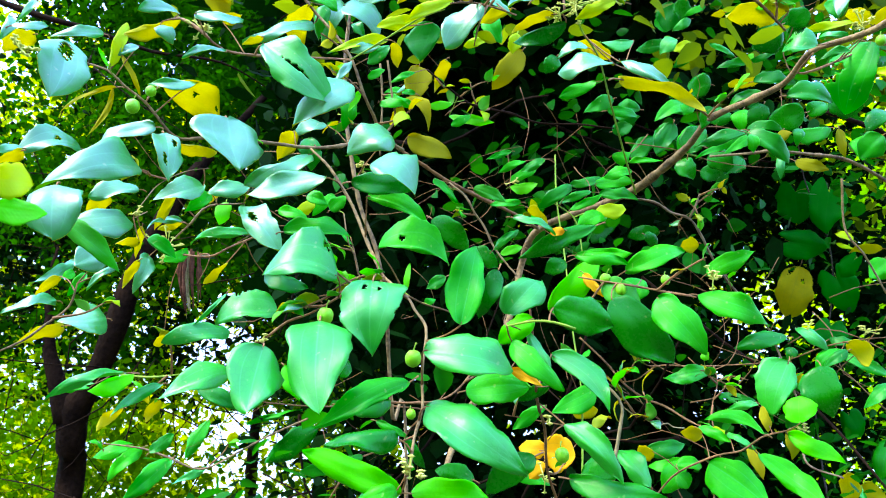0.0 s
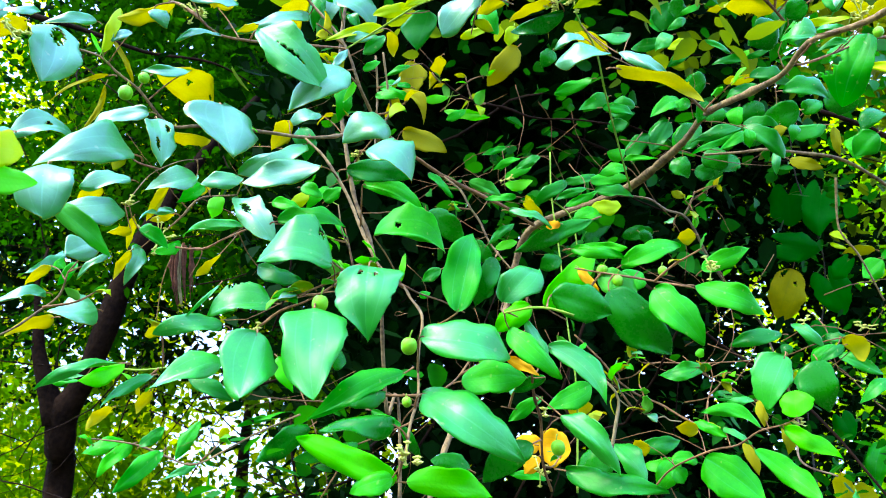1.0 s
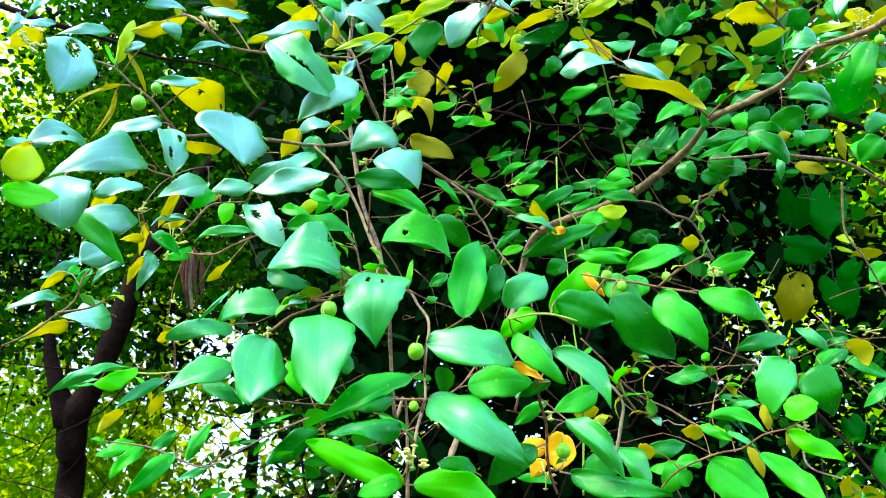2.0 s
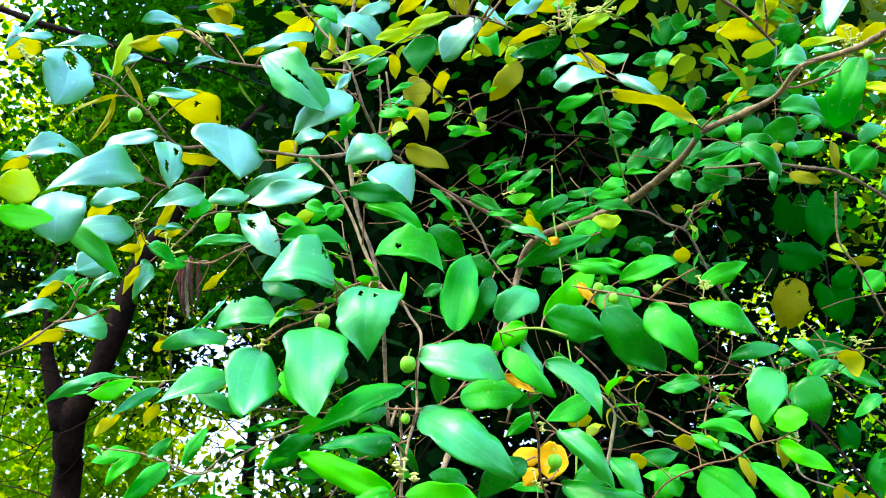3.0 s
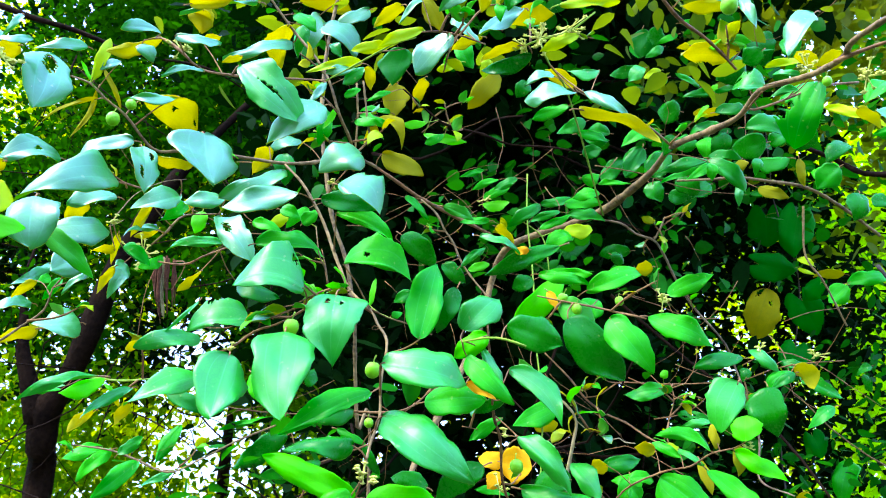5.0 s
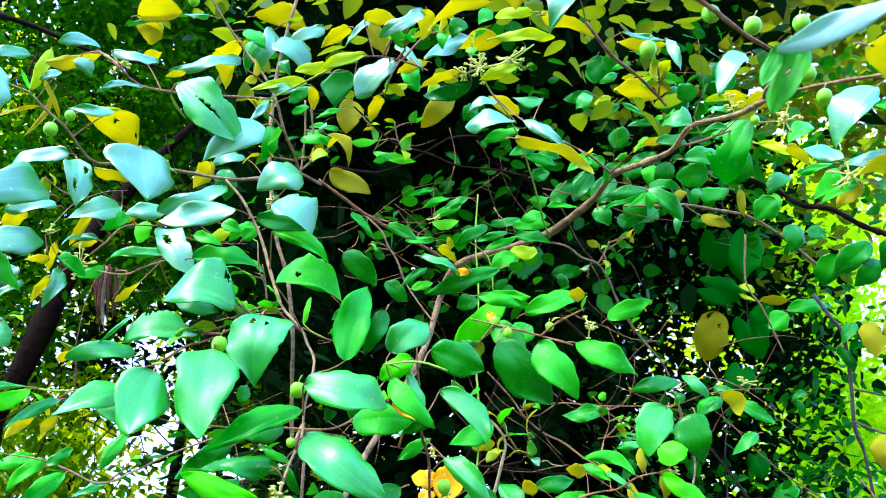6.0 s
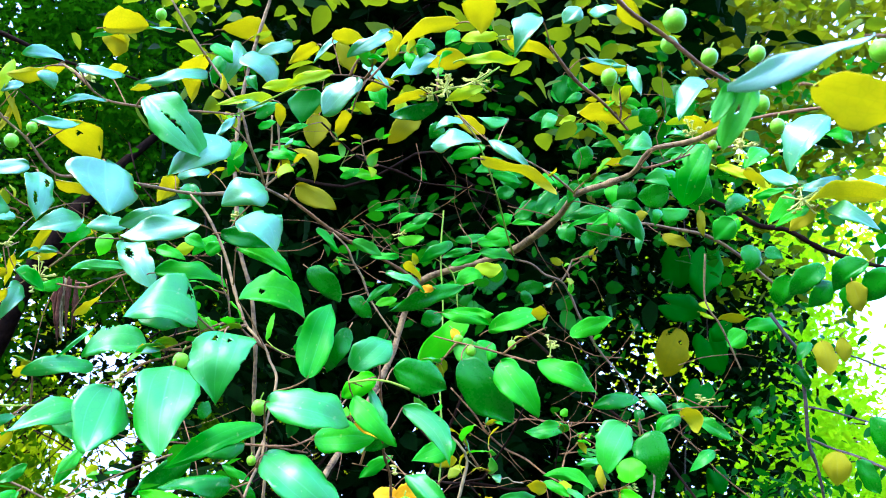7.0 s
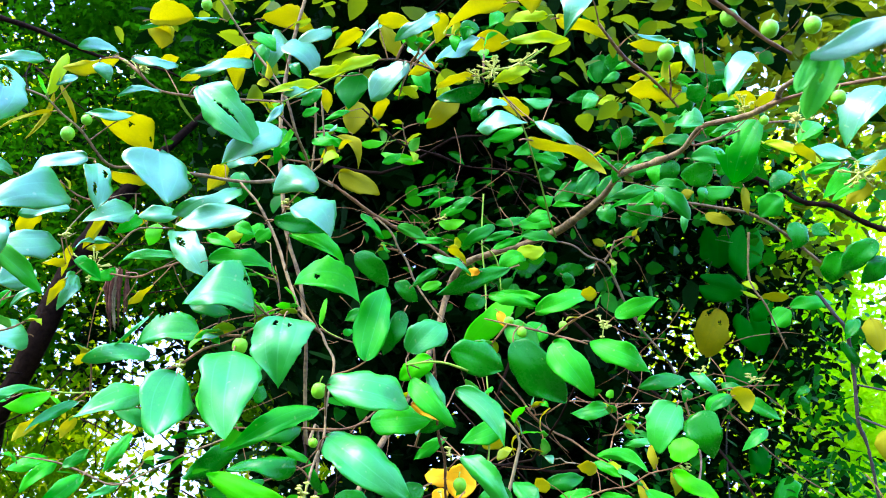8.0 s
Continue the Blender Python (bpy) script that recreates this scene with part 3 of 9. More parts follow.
dry_twig = branch(shrub, 'twig', BARK_GREY, (0.2535, 1.0203, 1.9862, 0.00155), (0.2974, 1.0184, 1.9800, 0.00155), (0.3221, 1.0244, 1.9664, 0.00155), (0.3489, 1.0299, 1.9596, 0.00175), (0.3680, 1.0458, 1.9427, 0.00176), (0.3882, 1.0678, 1.9163, 0.00178), (0.4198, 1.0932, 1.8818, 0.00159), (0.4705, 1.1223, 1.8395, 0.00160), (0.4964, 1.1482, 1.8035, 0.00141), (0.5325, 1.1769, 1.7082, 0.00160), (0.5164, 1.1502, 1.6400, 0.00153), (0.5452, 1.1074, 1.6141, 0.00110))
spur = branch(shrub, 'twig', BARK_GREY, (0.3489, 1.0299, 1.9596, 0.00166), (0.3570, 1.0217, 1.9748, 0.00138), (0.3631, 1.0151, 1.9916, 0.00138))
fruiting_twig = branch(shrub, 'twig', BARK_RED, (0.1956, 0.4637, 1.9316, 0.00145), (0.2205, 0.4816, 1.9154, 0.00147), (0.2459, 0.4959, 1.9081, 0.00135), (0.2635, 0.5091, 1.9031, 0.00122), (0.2792, 0.5222, 1.8985, 0.00093))
top_fruiting_twig = branch(shrub, 'twig', BARK_RED, (0.1803, 0.2881, 1.8402, 0.00129), (0.2004, 0.3015, 1.8309, 0.00143), (0.2276, 0.3132, 1.8242, 0.00146), (0.2389, 0.3154, 1.8170, 0.00146), (0.2548, 0.3220, 1.8116, 0.00125), (0.2719, 0.3277, 1.8079, 0.00103))
outer_branch = branch(shrub, 'branch', BARK_RED, (0.3225, 0.4541, 1.8596, 0.00165), (0.3257, 0.4078, 1.8397, 0.00123), (0.3396, 0.3874, 1.8336, 0.00119), (0.3609, 0.3575, 1.8227, 0.00112), (0.3813, 0.3183, 1.8084, 0.00103))
leafy_twig = branch(shrub, 'twig', BARK_RED, (0.3057, 0.5377, 1.8882, 0.00079), (0.3066, 0.5690, 1.8910, 0.00082), (0.3211, 0.5682, 1.8936, 0.00115), (0.3543, 0.5818, 1.9151, 0.00119), (0.3890, 0.5952, 1.9372, 0.00105), (0.4349, 0.6109, 1.9542, 0.00108))
right_branch = branch(shrub, 'branch', BARK, (0.4110, 1.0935, 2.0935, 0.00170), (0.4735, 1.0925, 2.0993, 0.00192), (0.5092, 1.0915, 2.1036, 0.00213), (0.5716, 1.1120, 2.1097, 0.00260), (0.6218, 1.1235, 2.1106, 0.00283), (0.6637, 1.1377, 2.1044, 0.00286), (0.7211, 1.1668, 2.0890, 0.00291), (0.7898, 1.2010, 2.0616, 0.00272))
right_vine_stem = branch(shrub, 'vine', BARK_VINE, (0.7364, 1.1346, 1.9789, 0.00324), (0.7579, 1.1293, 1.9373, 0.00287), (0.7792, 1.1384, 1.9127, 0.00319), (0.7972, 1.1664, 1.8464, 0.00287), (0.8098, 1.1956, 1.7782, 0.00287), (0.8301, 1.2126, 1.7362, 0.00255), (0.8648, 1.2586, 1.6261, 0.00255))
vine_twig_c = branch(shrub, 'twig', BARK_VINE, (0.7787, 1.1362, 1.9178, 0.00160), (0.8138, 1.1133, 1.9132, 0.00157), (0.8544, 1.1033, 1.9034, 0.00156), (0.9137, 1.0972, 1.8814, 0.00155))
vine_twig_b = branch(shrub, 'twig', BARK_VINE, (0.8042, 1.1717, 1.8330, 0.00160), (0.8263, 1.1426, 1.8202, 0.00156), (0.8503, 1.0959, 1.7973, 0.00150), (0.8784, 1.0486, 1.7750, 0.00143))
vine_twig_a = branch(shrub, 'twig', BARK_VINE, (0.8035, 1.1831, 1.7829, 0.00190), (0.8019, 1.1184, 1.7559, 0.00180), (0.7749, 1.0232, 1.7282, 0.00192), (0.7498, 0.9297, 1.6963, 0.00199), (0.7457, 0.8856, 1.6730, 0.00190))
vine_twig = branch(shrub, 'twig', BARK, (0.6412, 1.1545, 2.0885, 0.00190), (0.6454, 1.1808, 2.0239, 0.00158), (0.6523, 1.1821, 1.9945, 0.00157), (0.6709, 1.1833, 1.9658, 0.00156), (0.7137, 1.2113, 1.8989, 0.00125))
dark_branch = branch(shrub, 'branch', BARK_SHADE_DARK, (0.5894, 1.0669, 2.1590, 0.00292), (0.6141, 1.0685, 2.1507, 0.00357), (0.6635, 1.0725, 2.1324, 0.00389), (0.6940, 1.0604, 2.1044, 0.00415), (0.7361, 1.0498, 2.0956, 0.00412), (0.7793, 1.0466, 2.0700, 0.00440), (0.8031, 1.0482, 2.0619, 0.00440), (0.8396, 1.0403, 2.0482, 0.00405), (0.9034, 1.0147, 2.0194, 0.00365))
lower_twig = branch(shrub, 'twig', BARK_RED, (0.1914, 1.0605, 1.7907, 0.00113), (0.2268, 1.0644, 1.7564, 0.00131), (0.2481, 1.0649, 1.7295, 0.00148), (0.2735, 1.0628, 1.7096, 0.00146), (0.3020, 1.0579, 1.6965, 0.00145), (0.3216, 1.0246, 1.6732, 0.00122), (0.3361, 0.9980, 1.6597, 0.00085))
wiry_twig_a = branch(shrub, 'twig', BARK_RED, (0.2481, 1.0647, 1.7302, 0.00074), (0.2653, 1.0534, 1.7322, 0.00073), (0.2805, 1.0495, 1.7426, 0.00092), (0.2972, 1.0468, 1.7502, 0.00092), (0.3452, 1.0281, 1.7457, 0.00090), (0.4007, 0.9979, 1.7433, 0.00070), (0.4244, 0.9471, 1.7367, 0.00067), (0.4434, 0.8925, 1.7394, 0.00078), (0.4631, 0.8506, 1.7373, 0.00075), (0.5017, 0.8398, 1.7393, 0.00059))
wiry_twig = branch(shrub, 'twig', BARK_RED, (0.3354, 0.9488, 1.7279, 0.00067), (0.3368, 0.9461, 1.7078, 0.00066), (0.3286, 0.9450, 1.6835, 0.00065), (0.3207, 0.9450, 1.6565, 0.00064))
lower_right_twig = branch(shrub, 'twig', BARK_RED, (0.2211, 0.8304, 1.5613, 0.00095), (0.2322, 0.8245, 1.5765, 0.00095), (0.2452, 0.8086, 1.5897, 0.00094), (0.2768, 0.7929, 1.6035, 0.00093), (0.3000, 0.7861, 1.6082, 0.00092), (0.3184, 0.7761, 1.6203, 0.00092), (0.3382, 0.7692, 1.6253, 0.00078))
central_twig = branch(shrub, 'twig', BARK_RED, (0.1151, 0.7428, 1.5587, 0.00122), (0.1044, 0.7122, 1.5802, 0.00119), (0.0998, 0.6787, 1.6095, 0.00132), (0.0915, 0.6502, 1.6260, 0.00128), (0.0865, 0.6189, 1.6497, 0.00108), (0.0826, 0.5891, 1.6697, 0.00105), (0.0800, 0.5808, 1.6900, 0.00075))
young_shoot = branch(shrub, 'twig', STALK, (0.0588, 0.5096, 1.6516, 0.00065), (0.0752, 0.4989, 1.6522, 0.00076), (0.0879, 0.4955, 1.6507, 0.00088), (0.1017, 0.4944, 1.6462, 0.00075))
fruit_twig = branch(shrub, 'twig', BARK_RED, (0.1289, 0.6497, 1.7357, 0.00068), (0.1522, 0.6421, 1.7290, 0.00084), (0.1748, 0.6343, 1.7228, 0.00099), (0.1919, 0.6264, 1.7166, 0.00097), (0.2080, 0.6089, 1.7074, 0.00094), (0.2131, 0.6001, 1.7028, 0.00062))
brown_branch = branch(shrub, 'branch', BARK_RED, (-0.0547, 0.8432, 1.9674, 0.00149), (-0.0264, 0.8506, 1.9507, 0.00216), (0.0085, 0.8686, 1.9347, 0.00234), (0.0515, 0.8954, 1.9241, 0.00239), (0.0888, 0.9206, 1.9172, 0.00227), (0.1302, 0.9755, 1.9171, 0.00183))
crooked_twig = branch(shrub, 'twig', BARK, (0.0106, 0.8514, 1.9241, 0.00115), (0.0304, 0.8442, 1.9029, 0.00129), (0.0409, 0.8469, 1.8835, 0.00129), (0.0528, 0.8533, 1.8682, 0.00129), (0.0638, 0.8530, 1.8430, 0.00127), (0.0784, 0.8513, 1.8214, 0.00110), (0.1007, 0.8424, 1.7912, 0.00092))
thin_twig = branch(shrub, 'twig', BARK_SHADE_DARK, (-0.0201, 0.8336, 2.0727, 0.00122), (0.0055, 0.8420, 2.0534, 0.00122), (0.0311, 0.8455, 2.0328, 0.00146), (0.0490, 0.8455, 2.0257, 0.00145), (0.0847, 0.8471, 2.0183, 0.00145), (0.1205, 0.8520, 2.0081, 0.00121), (0.1704, 0.8534, 2.0074, 0.00121), (0.2132, 0.8560, 2.0033, 0.00097))
level_twig = branch(shrub, 'twig', BARK_RED, (-0.0940, 0.7490, 1.6387, 0.00064), (-0.0494, 0.7388, 1.6396, 0.00115), (-0.0166, 0.7293, 1.6382, 0.00113), (0.0098, 0.7286, 1.6413, 0.00101), (0.0304, 0.7432, 1.6596, 0.00104), (0.0521, 0.7705, 1.7000, 0.00082))
left_thin_twig = branch(shrub, 'twig', BARK, (-0.3415, 0.6092, 1.6509, 0.00077), (-0.3248, 0.6153, 1.6632, 0.00094), (-0.3176, 0.6299, 1.6809, 0.00097), (-0.3040, 0.6343, 1.6975, 0.00082), (-0.2971, 0.6271, 1.7156, 0.00066))
yellow_bud_twig = branch(shrub, 'twig', BARK, (-0.2631, 0.6595, 1.7970, 0.00040), (-0.2674, 0.6431, 1.7840, 0.00048), (-0.2633, 0.6546, 1.8093, 0.00049), (-0.2585, 0.6677, 1.8305, 0.00041), (-0.2416, 0.6817, 1.8501, 0.00042), (-0.2262, 0.6986, 1.8622, 0.00032))
left_mid_twig_a = branch(shrub, 'twig', BARK, (-0.2744, 0.7610, 1.8124, 0.00102), (-0.2579, 0.7555, 1.8268, 0.00123), (-0.2526, 0.7568, 1.8373, 0.00123), (-0.2395, 0.7535, 1.8461, 0.00103), (-0.2030, 0.7486, 1.8466, 0.00082))
left_mid_twig = branch(shrub, 'twig', BARK_RED, (-0.2830, 0.8051, 1.8097, 0.00107), (-0.2480, 0.7970, 1.8048, 0.00127), (-0.2233, 0.7842, 1.8110, 0.00105), (-0.1846, 0.7434, 1.8073, 0.00100))
far_left_twig_a = branch(shrub, 'twig', BARK, (-0.3990, 0.9231, 1.6190, 0.00067), (-0.3448, 0.9262, 1.6143, 0.00112), (-0.3129, 0.9305, 1.6054, 0.00135), (-0.2695, 0.9260, 1.5921, 0.00111), (-0.2338, 0.9303, 1.6099, 0.00112), (-0.1998, 0.9432, 1.6332, 0.00115), (-0.1572, 0.9564, 1.6563, 0.00117))
far_left_twig = branch(shrub, 'twig', STALK, (-0.3401, 0.7938, 1.6748, 0.00060), (-0.3137, 0.7954, 1.6722, 0.00100), (-0.2861, 0.7864, 1.6692, 0.00099), (-0.2431, 0.7560, 1.6666, 0.00076))
top_twig = branch(shrub, 'twig', BARK_RED, (0.0161, 0.5186, 1.9198, 0.00063), (0.0298, 0.5266, 1.9276, 0.00080), (0.0489, 0.5443, 1.9379, 0.00082), (0.0718, 0.5638, 1.9445, 0.00068))
cream_bud_twig = branch(shrub, 'twig', STALK, (0.0976, 0.5494, 1.9280, 0.00066), (0.1099, 0.5386, 1.9287, 0.00097), (0.1220, 0.5330, 1.9298, 0.00097), (0.1423, 0.5264, 1.9340, 0.00096), (0.1631, 0.5204, 1.9498, 0.00080))
hanging_stalk = branch(shrub, 'twig', STALK, (0.1191, 0.5460, 1.9376, 0.00066), (0.1321, 0.5866, 1.9446, 0.00087), (0.1573, 0.6461, 1.9589, 0.00095), (0.1932, 0.7806, 2.0019, 0.00112), (0.2261, 0.8862, 2.0092, 0.00125), (0.2520, 0.9508, 1.9846, 0.00131), (0.2707, 1.0050, 1.9849, 0.00137))
right_twig = branch(shrub, 'twig', BARK, (0.2972, 0.7568, 1.9597, 0.00129), (0.2638, 0.7148, 1.9550, 0.00143), (0.2435, 0.6940, 1.9519, 0.00100), (0.2008, 0.6699, 1.9558, 0.00058), (0.1720, 0.6646, 1.9673, 0.00058))
lateral_spur = branch(shrub, 'twig', STALK, (0.1858, 0.9704, 1.8794, 0.00072), (0.1829, 0.9697, 1.9076, 0.00091), (0.1761, 0.9702, 1.9326, 0.00092), (0.1565, 0.9642, 1.9463, 0.00073), (0.1402, 0.9611, 1.9530, 0.00055))
pale_stalk = branch(shrub, 'dry_stalk', STRAW, (0.1519, 0.7226, 1.6637, 0.00072), (0.1644, 0.7076, 1.6480, 0.00122), (0.1729, 0.7129, 1.6354, 0.00140), (0.1685, 0.7119, 1.6110, 0.00155), (0.1622, 0.7129, 1.5817, 0.00153), (0.1596, 0.7135, 1.5534, 0.00150))
curly_tendril = branch(shrub, 'tendril', STRAW, (0.1739, 0.7129, 1.6354, 0.00052), (0.1802, 0.7149, 1.6308, 0.00052), (0.1865, 0.7165, 1.6272, 0.00052), (0.1916, 0.7162, 1.6283, 0.00052), (0.1968, 0.7182, 1.6237, 0.00052), (0.2035, 0.7181, 1.6243, 0.00052), (0.2071, 0.7195, 1.6211, 0.00052), (0.2138, 0.7190, 1.6227, 0.00052), (0.2190, 0.7204, 1.6195, 0.00052), (0.2293, 0.7209, 1.6188, 0.00052), knots=0.1)
hanging_green_stem = branch(shrub, 'stem', STALK, (0.1673, 1.0714, 2.0817, 0.00126), (0.1650, 1.0524, 1.9955, 0.00120), (0.1717, 1.0373, 1.9000, 0.00115), (0.1623, 0.9280, 1.7698, 0.00099), (0.1673, 0.9093, 1.6831, 0.00110), (0.1625, 0.9013, 1.5696, 0.00119))
node_twig = branch(shrub, 'twig', BARK_RED, (-0.0152, 0.5964, 1.6997, 0.00087), (-0.0020, 0.6087, 1.6966, 0.00066), (0.0155, 0.6399, 1.7006, 0.00069), (0.0348, 0.6821, 1.7040, 0.00061))
wiry_root = branch(shrub, 'twig', BARK, (-0.0942, 0.7356, 1.8314, 0.00056), (-0.0863, 0.7281, 1.7970, 0.00068), (-0.0785, 0.7346, 1.7813, 0.00068), (-0.0740, 0.7433, 1.7603, 0.00055))
small_twig = branch(shrub, 'twig', BARK_RED, (0.1025, 0.6823, 1.6006, 0.00046), (0.1154, 0.6881, 1.6137, 0.00059), (0.1394, 0.7199, 1.6164, 0.00061), (0.0649, 0.6535, 1.6166, 0.00045))
stub_twig = branch(shrub, 'twig', BARK_RED, (-0.0703, 0.6366, 1.8107, 0.00087), (-0.0654, 0.6238, 1.8159, 0.00103), (-0.0586, 0.6111, 1.8209, 0.00085))
leaf(arching_twig, (-0.3153, 0.5093, 1.9141), (-0.3173, 0.4963, 1.8859), (0.0030, 0.0030), -45.3, 'green', bend=0.175, fold=0.15, sway=-0.086, p=0.52, q=0.78)
leaf(arching_twig, (-0.3492, 0.5692, 1.9262), (-0.3827, 0.5786, 1.9240), (0.0079, 0.0104), 17.3, 'yellow', bend=-0.046, fold=0.16, sway=-0.032, p=0.52, q=0.78)
leaf(arching_twig, (-0.3315, 0.5129, 1.8922), (-0.3103, 0.5256, 1.9037), (0.0044, 0.0065), 71.7, 'green', bend=0.135, fold=0.20, sway=0.145, p=0.52, q=0.52)
leaf(arching_twig, (-0.3522, 0.5400, 1.9214), (-0.3523, 0.5307, 1.8891), (0.0044, 0.0052), -48.1, 'green', bend=0.188, fold=0.15, sway=-0.054, p=0.52, q=0.78)
leaf(arching_twig, (-0.3038, 0.5968, 1.9472), (-0.3325, 0.5674, 1.9250), (0.0038, 0.0077), -81.7, 'green', bend=0.186, fold=0.06, sway=-0.073, p=0.52, q=0.52)
leaf(arching_twig, (-0.3096, 0.5510, 1.9060), (-0.2971, 0.5328, 1.8370), (0.0199, 0.0207), -11.7, 'green', bend=0.133, fold=0.21, sway=-0.019, p=0.52, q=0.64, holes=((0.22, 0.0, 0.17, 1.0),), joint=(-0.2952, 0.5567, 1.8893))
leaf(arching_twig, (-0.2627, 0.5437, 1.8754), (-0.2511, 0.5346, 1.9133), (0.0038, 0.0066), 148.0, 'young', bend=0.117, fold=0.07, sway=0.009, p=0.52, q=0.43, joint=(-0.2671, 0.5618, 1.8782))
leaf(upper_twig, (-0.1859, 0.4866, 1.8807), (-0.2298, 0.4985, 1.8730), (0.0024, 0.0096), 21.3, 'yellow', bend=-0.021, fold=0.26, sway=-0.011, p=0.52, q=0.43, joint=(-0.1881, 0.4812, 1.8739))
leaf(upper_twig, (-0.1859, 0.4856, 1.8830), (-0.2080, 0.4667, 1.8700), (0.0044, 0.0072), -82.2, 'green', bend=0.115, fold=0.22, sway=0.065, p=0.52, q=0.52, joint=(-0.1881, 0.4812, 1.8739))
leaf(upper_twig, (-0.1978, 0.4835, 1.8706), (-0.1856, 0.4835, 1.8571), (0.0071, 0.0070), 59.3, 'green', bend=0.181, fold=0.11, sway=0.125, p=0.52, q=0.52, joint=(-0.1965, 0.4838, 1.8746))
leaf(arching_twig, (-0.2429, 0.5451, 1.8964), (-0.2553, 0.5376, 1.8826), (0.0038, 0.0058), -70.4, 'green', bend=0.180, fold=0.27, sway=-0.151, p=0.52, q=0.78, joint=(-0.2662, 0.5621, 1.8773))
leaf(arching_twig, (-0.2730, 0.5604, 1.8868), (-0.2800, 0.5505, 1.8990), (0.0016, 0.0021), -112.1, 'lime', bend=-0.021, fold=0.30, p=0.52, q=0.52, joint=(-0.2740, 0.5597, 1.8830))
leaf(arching_twig, (-0.2976, 0.6248, 1.9079), (-0.3380, 0.6112, 1.8742), (0.0011, 0.0028), -106.2, 'olive', bend=0.042, fold=0.19, sway=0.064, p=0.52, q=0.52)
leaf(stem, (-0.9141, 1.7572, 2.6403), (-0.9733, 1.7835, 2.5120), (0.0075, 0.0075), -143.2, 'olive', bend=0.111, fold=0.13, sway=-0.101, p=0.52, q=0.52)
leaf(arching_twig, (-0.2592, 0.5527, 1.8928), (-0.2463, 0.5744, 1.8682), (0.0021, 0.0026), 124.2, 'olive', bend=0.099, fold=0.27, sway=0.005, p=0.52, q=0.52, joint=(-0.2715, 0.5601, 1.8820))
leaf(arching_twig, (-0.2323, 0.5805, 1.8825), (-0.1931, 0.6211, 1.8776), (0.0143, 0.0275), -18.2, 'yellow', bend=0.060, fold=0.14, sway=-0.044, p=0.52, q=0.38, holes=((0.5, 0.2, 0.045, 1.8), (0.88, 0.5, 0.04, 1.6)), joint=(-0.2427, 0.5745, 1.8607))
leaf(arching_twig, (-0.2048, 0.5846, 1.8883), (-0.2365, 0.5621, 1.8754), (0.0088, 0.0032), -66.9, 'green', bend=0.164, fold=0.19, sway=-0.200, p=0.52, q=0.78, joint=(-0.2357, 0.5805, 1.8540))
leaf(arching_twig, (-0.2790, 0.5553, 1.8062), (-0.3068, 0.5196, 1.7872), (0.0099, 0.0163), -63.1, 'green', bend=0.188, fold=0.28, p=0.52, q=0.78, holes=((0.42, 0.1, 0.05, 1.6),))
leaf(upper_twig, (-0.2025, 0.5150, 1.8026), (-0.2361, 0.4997, 1.7831), (0.0090, 0.0106), -64.7, 'green', bend=-0.063, fold=0.24, sway=0.070, p=0.52, q=0.52)
leaf(upper_twig, (-0.2017, 0.5033, 1.7612), (-0.2423, 0.4461, 1.7274), (0.0091, 0.0188), -65.7, 'green', bend=0.196, fold=0.20, sway=-0.086, p=0.52, q=0.97)
leaf(arching_twig, (-0.2008, 0.5273, 1.8044), (-0.1860, 0.5135, 1.7575), (0.0103, 0.0109), 11.5, 'green', bend=0.166, fold=0.29, sway=0.009, p=0.52, q=0.52, holes=((0.35, -0.5, 0.09, 1.0), (0.7, 0.3, 0.09, 1.0)))
leaf(upper_twig, (-0.1612, 0.5480, 1.8306), (-0.1418, 0.5242, 1.7735), (0.0284, 0.0286), 10.1, 'green', bend=-0.076, fold=0.26, sway=-0.009, p=0.32, q=0.82)
leaf(arching_twig, (-0.2212, 0.6039, 1.8368), (-0.1872, 0.6090, 1.8355), (0.0132, 0.0020), -28.9, 'yellow', bend=0.068, fold=0.25, sway=-0.046, p=0.52, q=0.52, joint=(-0.2189, 0.5943, 1.8392))
leaf(upper_twig, (-0.2714, 0.4728, 1.7610), (-0.2827, 0.4620, 1.7524), (0.0021, 0.0047), -69.1, 'green', bend=0.115, fold=0.19, sway=-0.096, p=0.52, q=0.78)
leaf(upper_twig, (-0.2559, 0.4498, 1.7469), (-0.2744, 0.4551, 1.7417), (0.0035, 0.0053), 16.5, 'yellow', bend=0.052, fold=0.14, sway=0.037, p=0.52, q=0.78)
leaf(upper_twig, (-0.1566, 0.4449, 1.8507), (-0.1298, 0.4619, 1.8593), (0.0043, 0.0085), 68.1, 'green', bend=0.188, fold=0.18, sway=0.262, p=0.52, q=0.52, joint=(-0.1601, 0.4756, 1.8568))
leaf(upper_twig, (-0.1587, 0.5030, 1.8884), (-0.1436, 0.5000, 1.8931), (0.0045, 0.0050), -18.9, 'yellow', bend=-0.028, fold=0.07, sway=0.013, p=0.52, q=0.52, joint=(-0.1387, 0.5017, 1.8595))
leaf(upper_twig, (-0.1463, 0.4846, 1.8483), (-0.1699, 0.4660, 1.8310), (0.0034, 0.0035), -72.5, 'green', bend=0.113, fold=0.11, sway=0.027, p=0.52, q=0.52, joint=(-0.1494, 0.4883, 1.8526))
leaf(slanting_twig, (-0.2294, 0.6656, 2.0506), (-0.2362, 0.6923, 2.0427), (0.0097, 0.0097), 3.7, 'yellow', bend=0.113, fold=0.03, p=0.52, q=0.78)
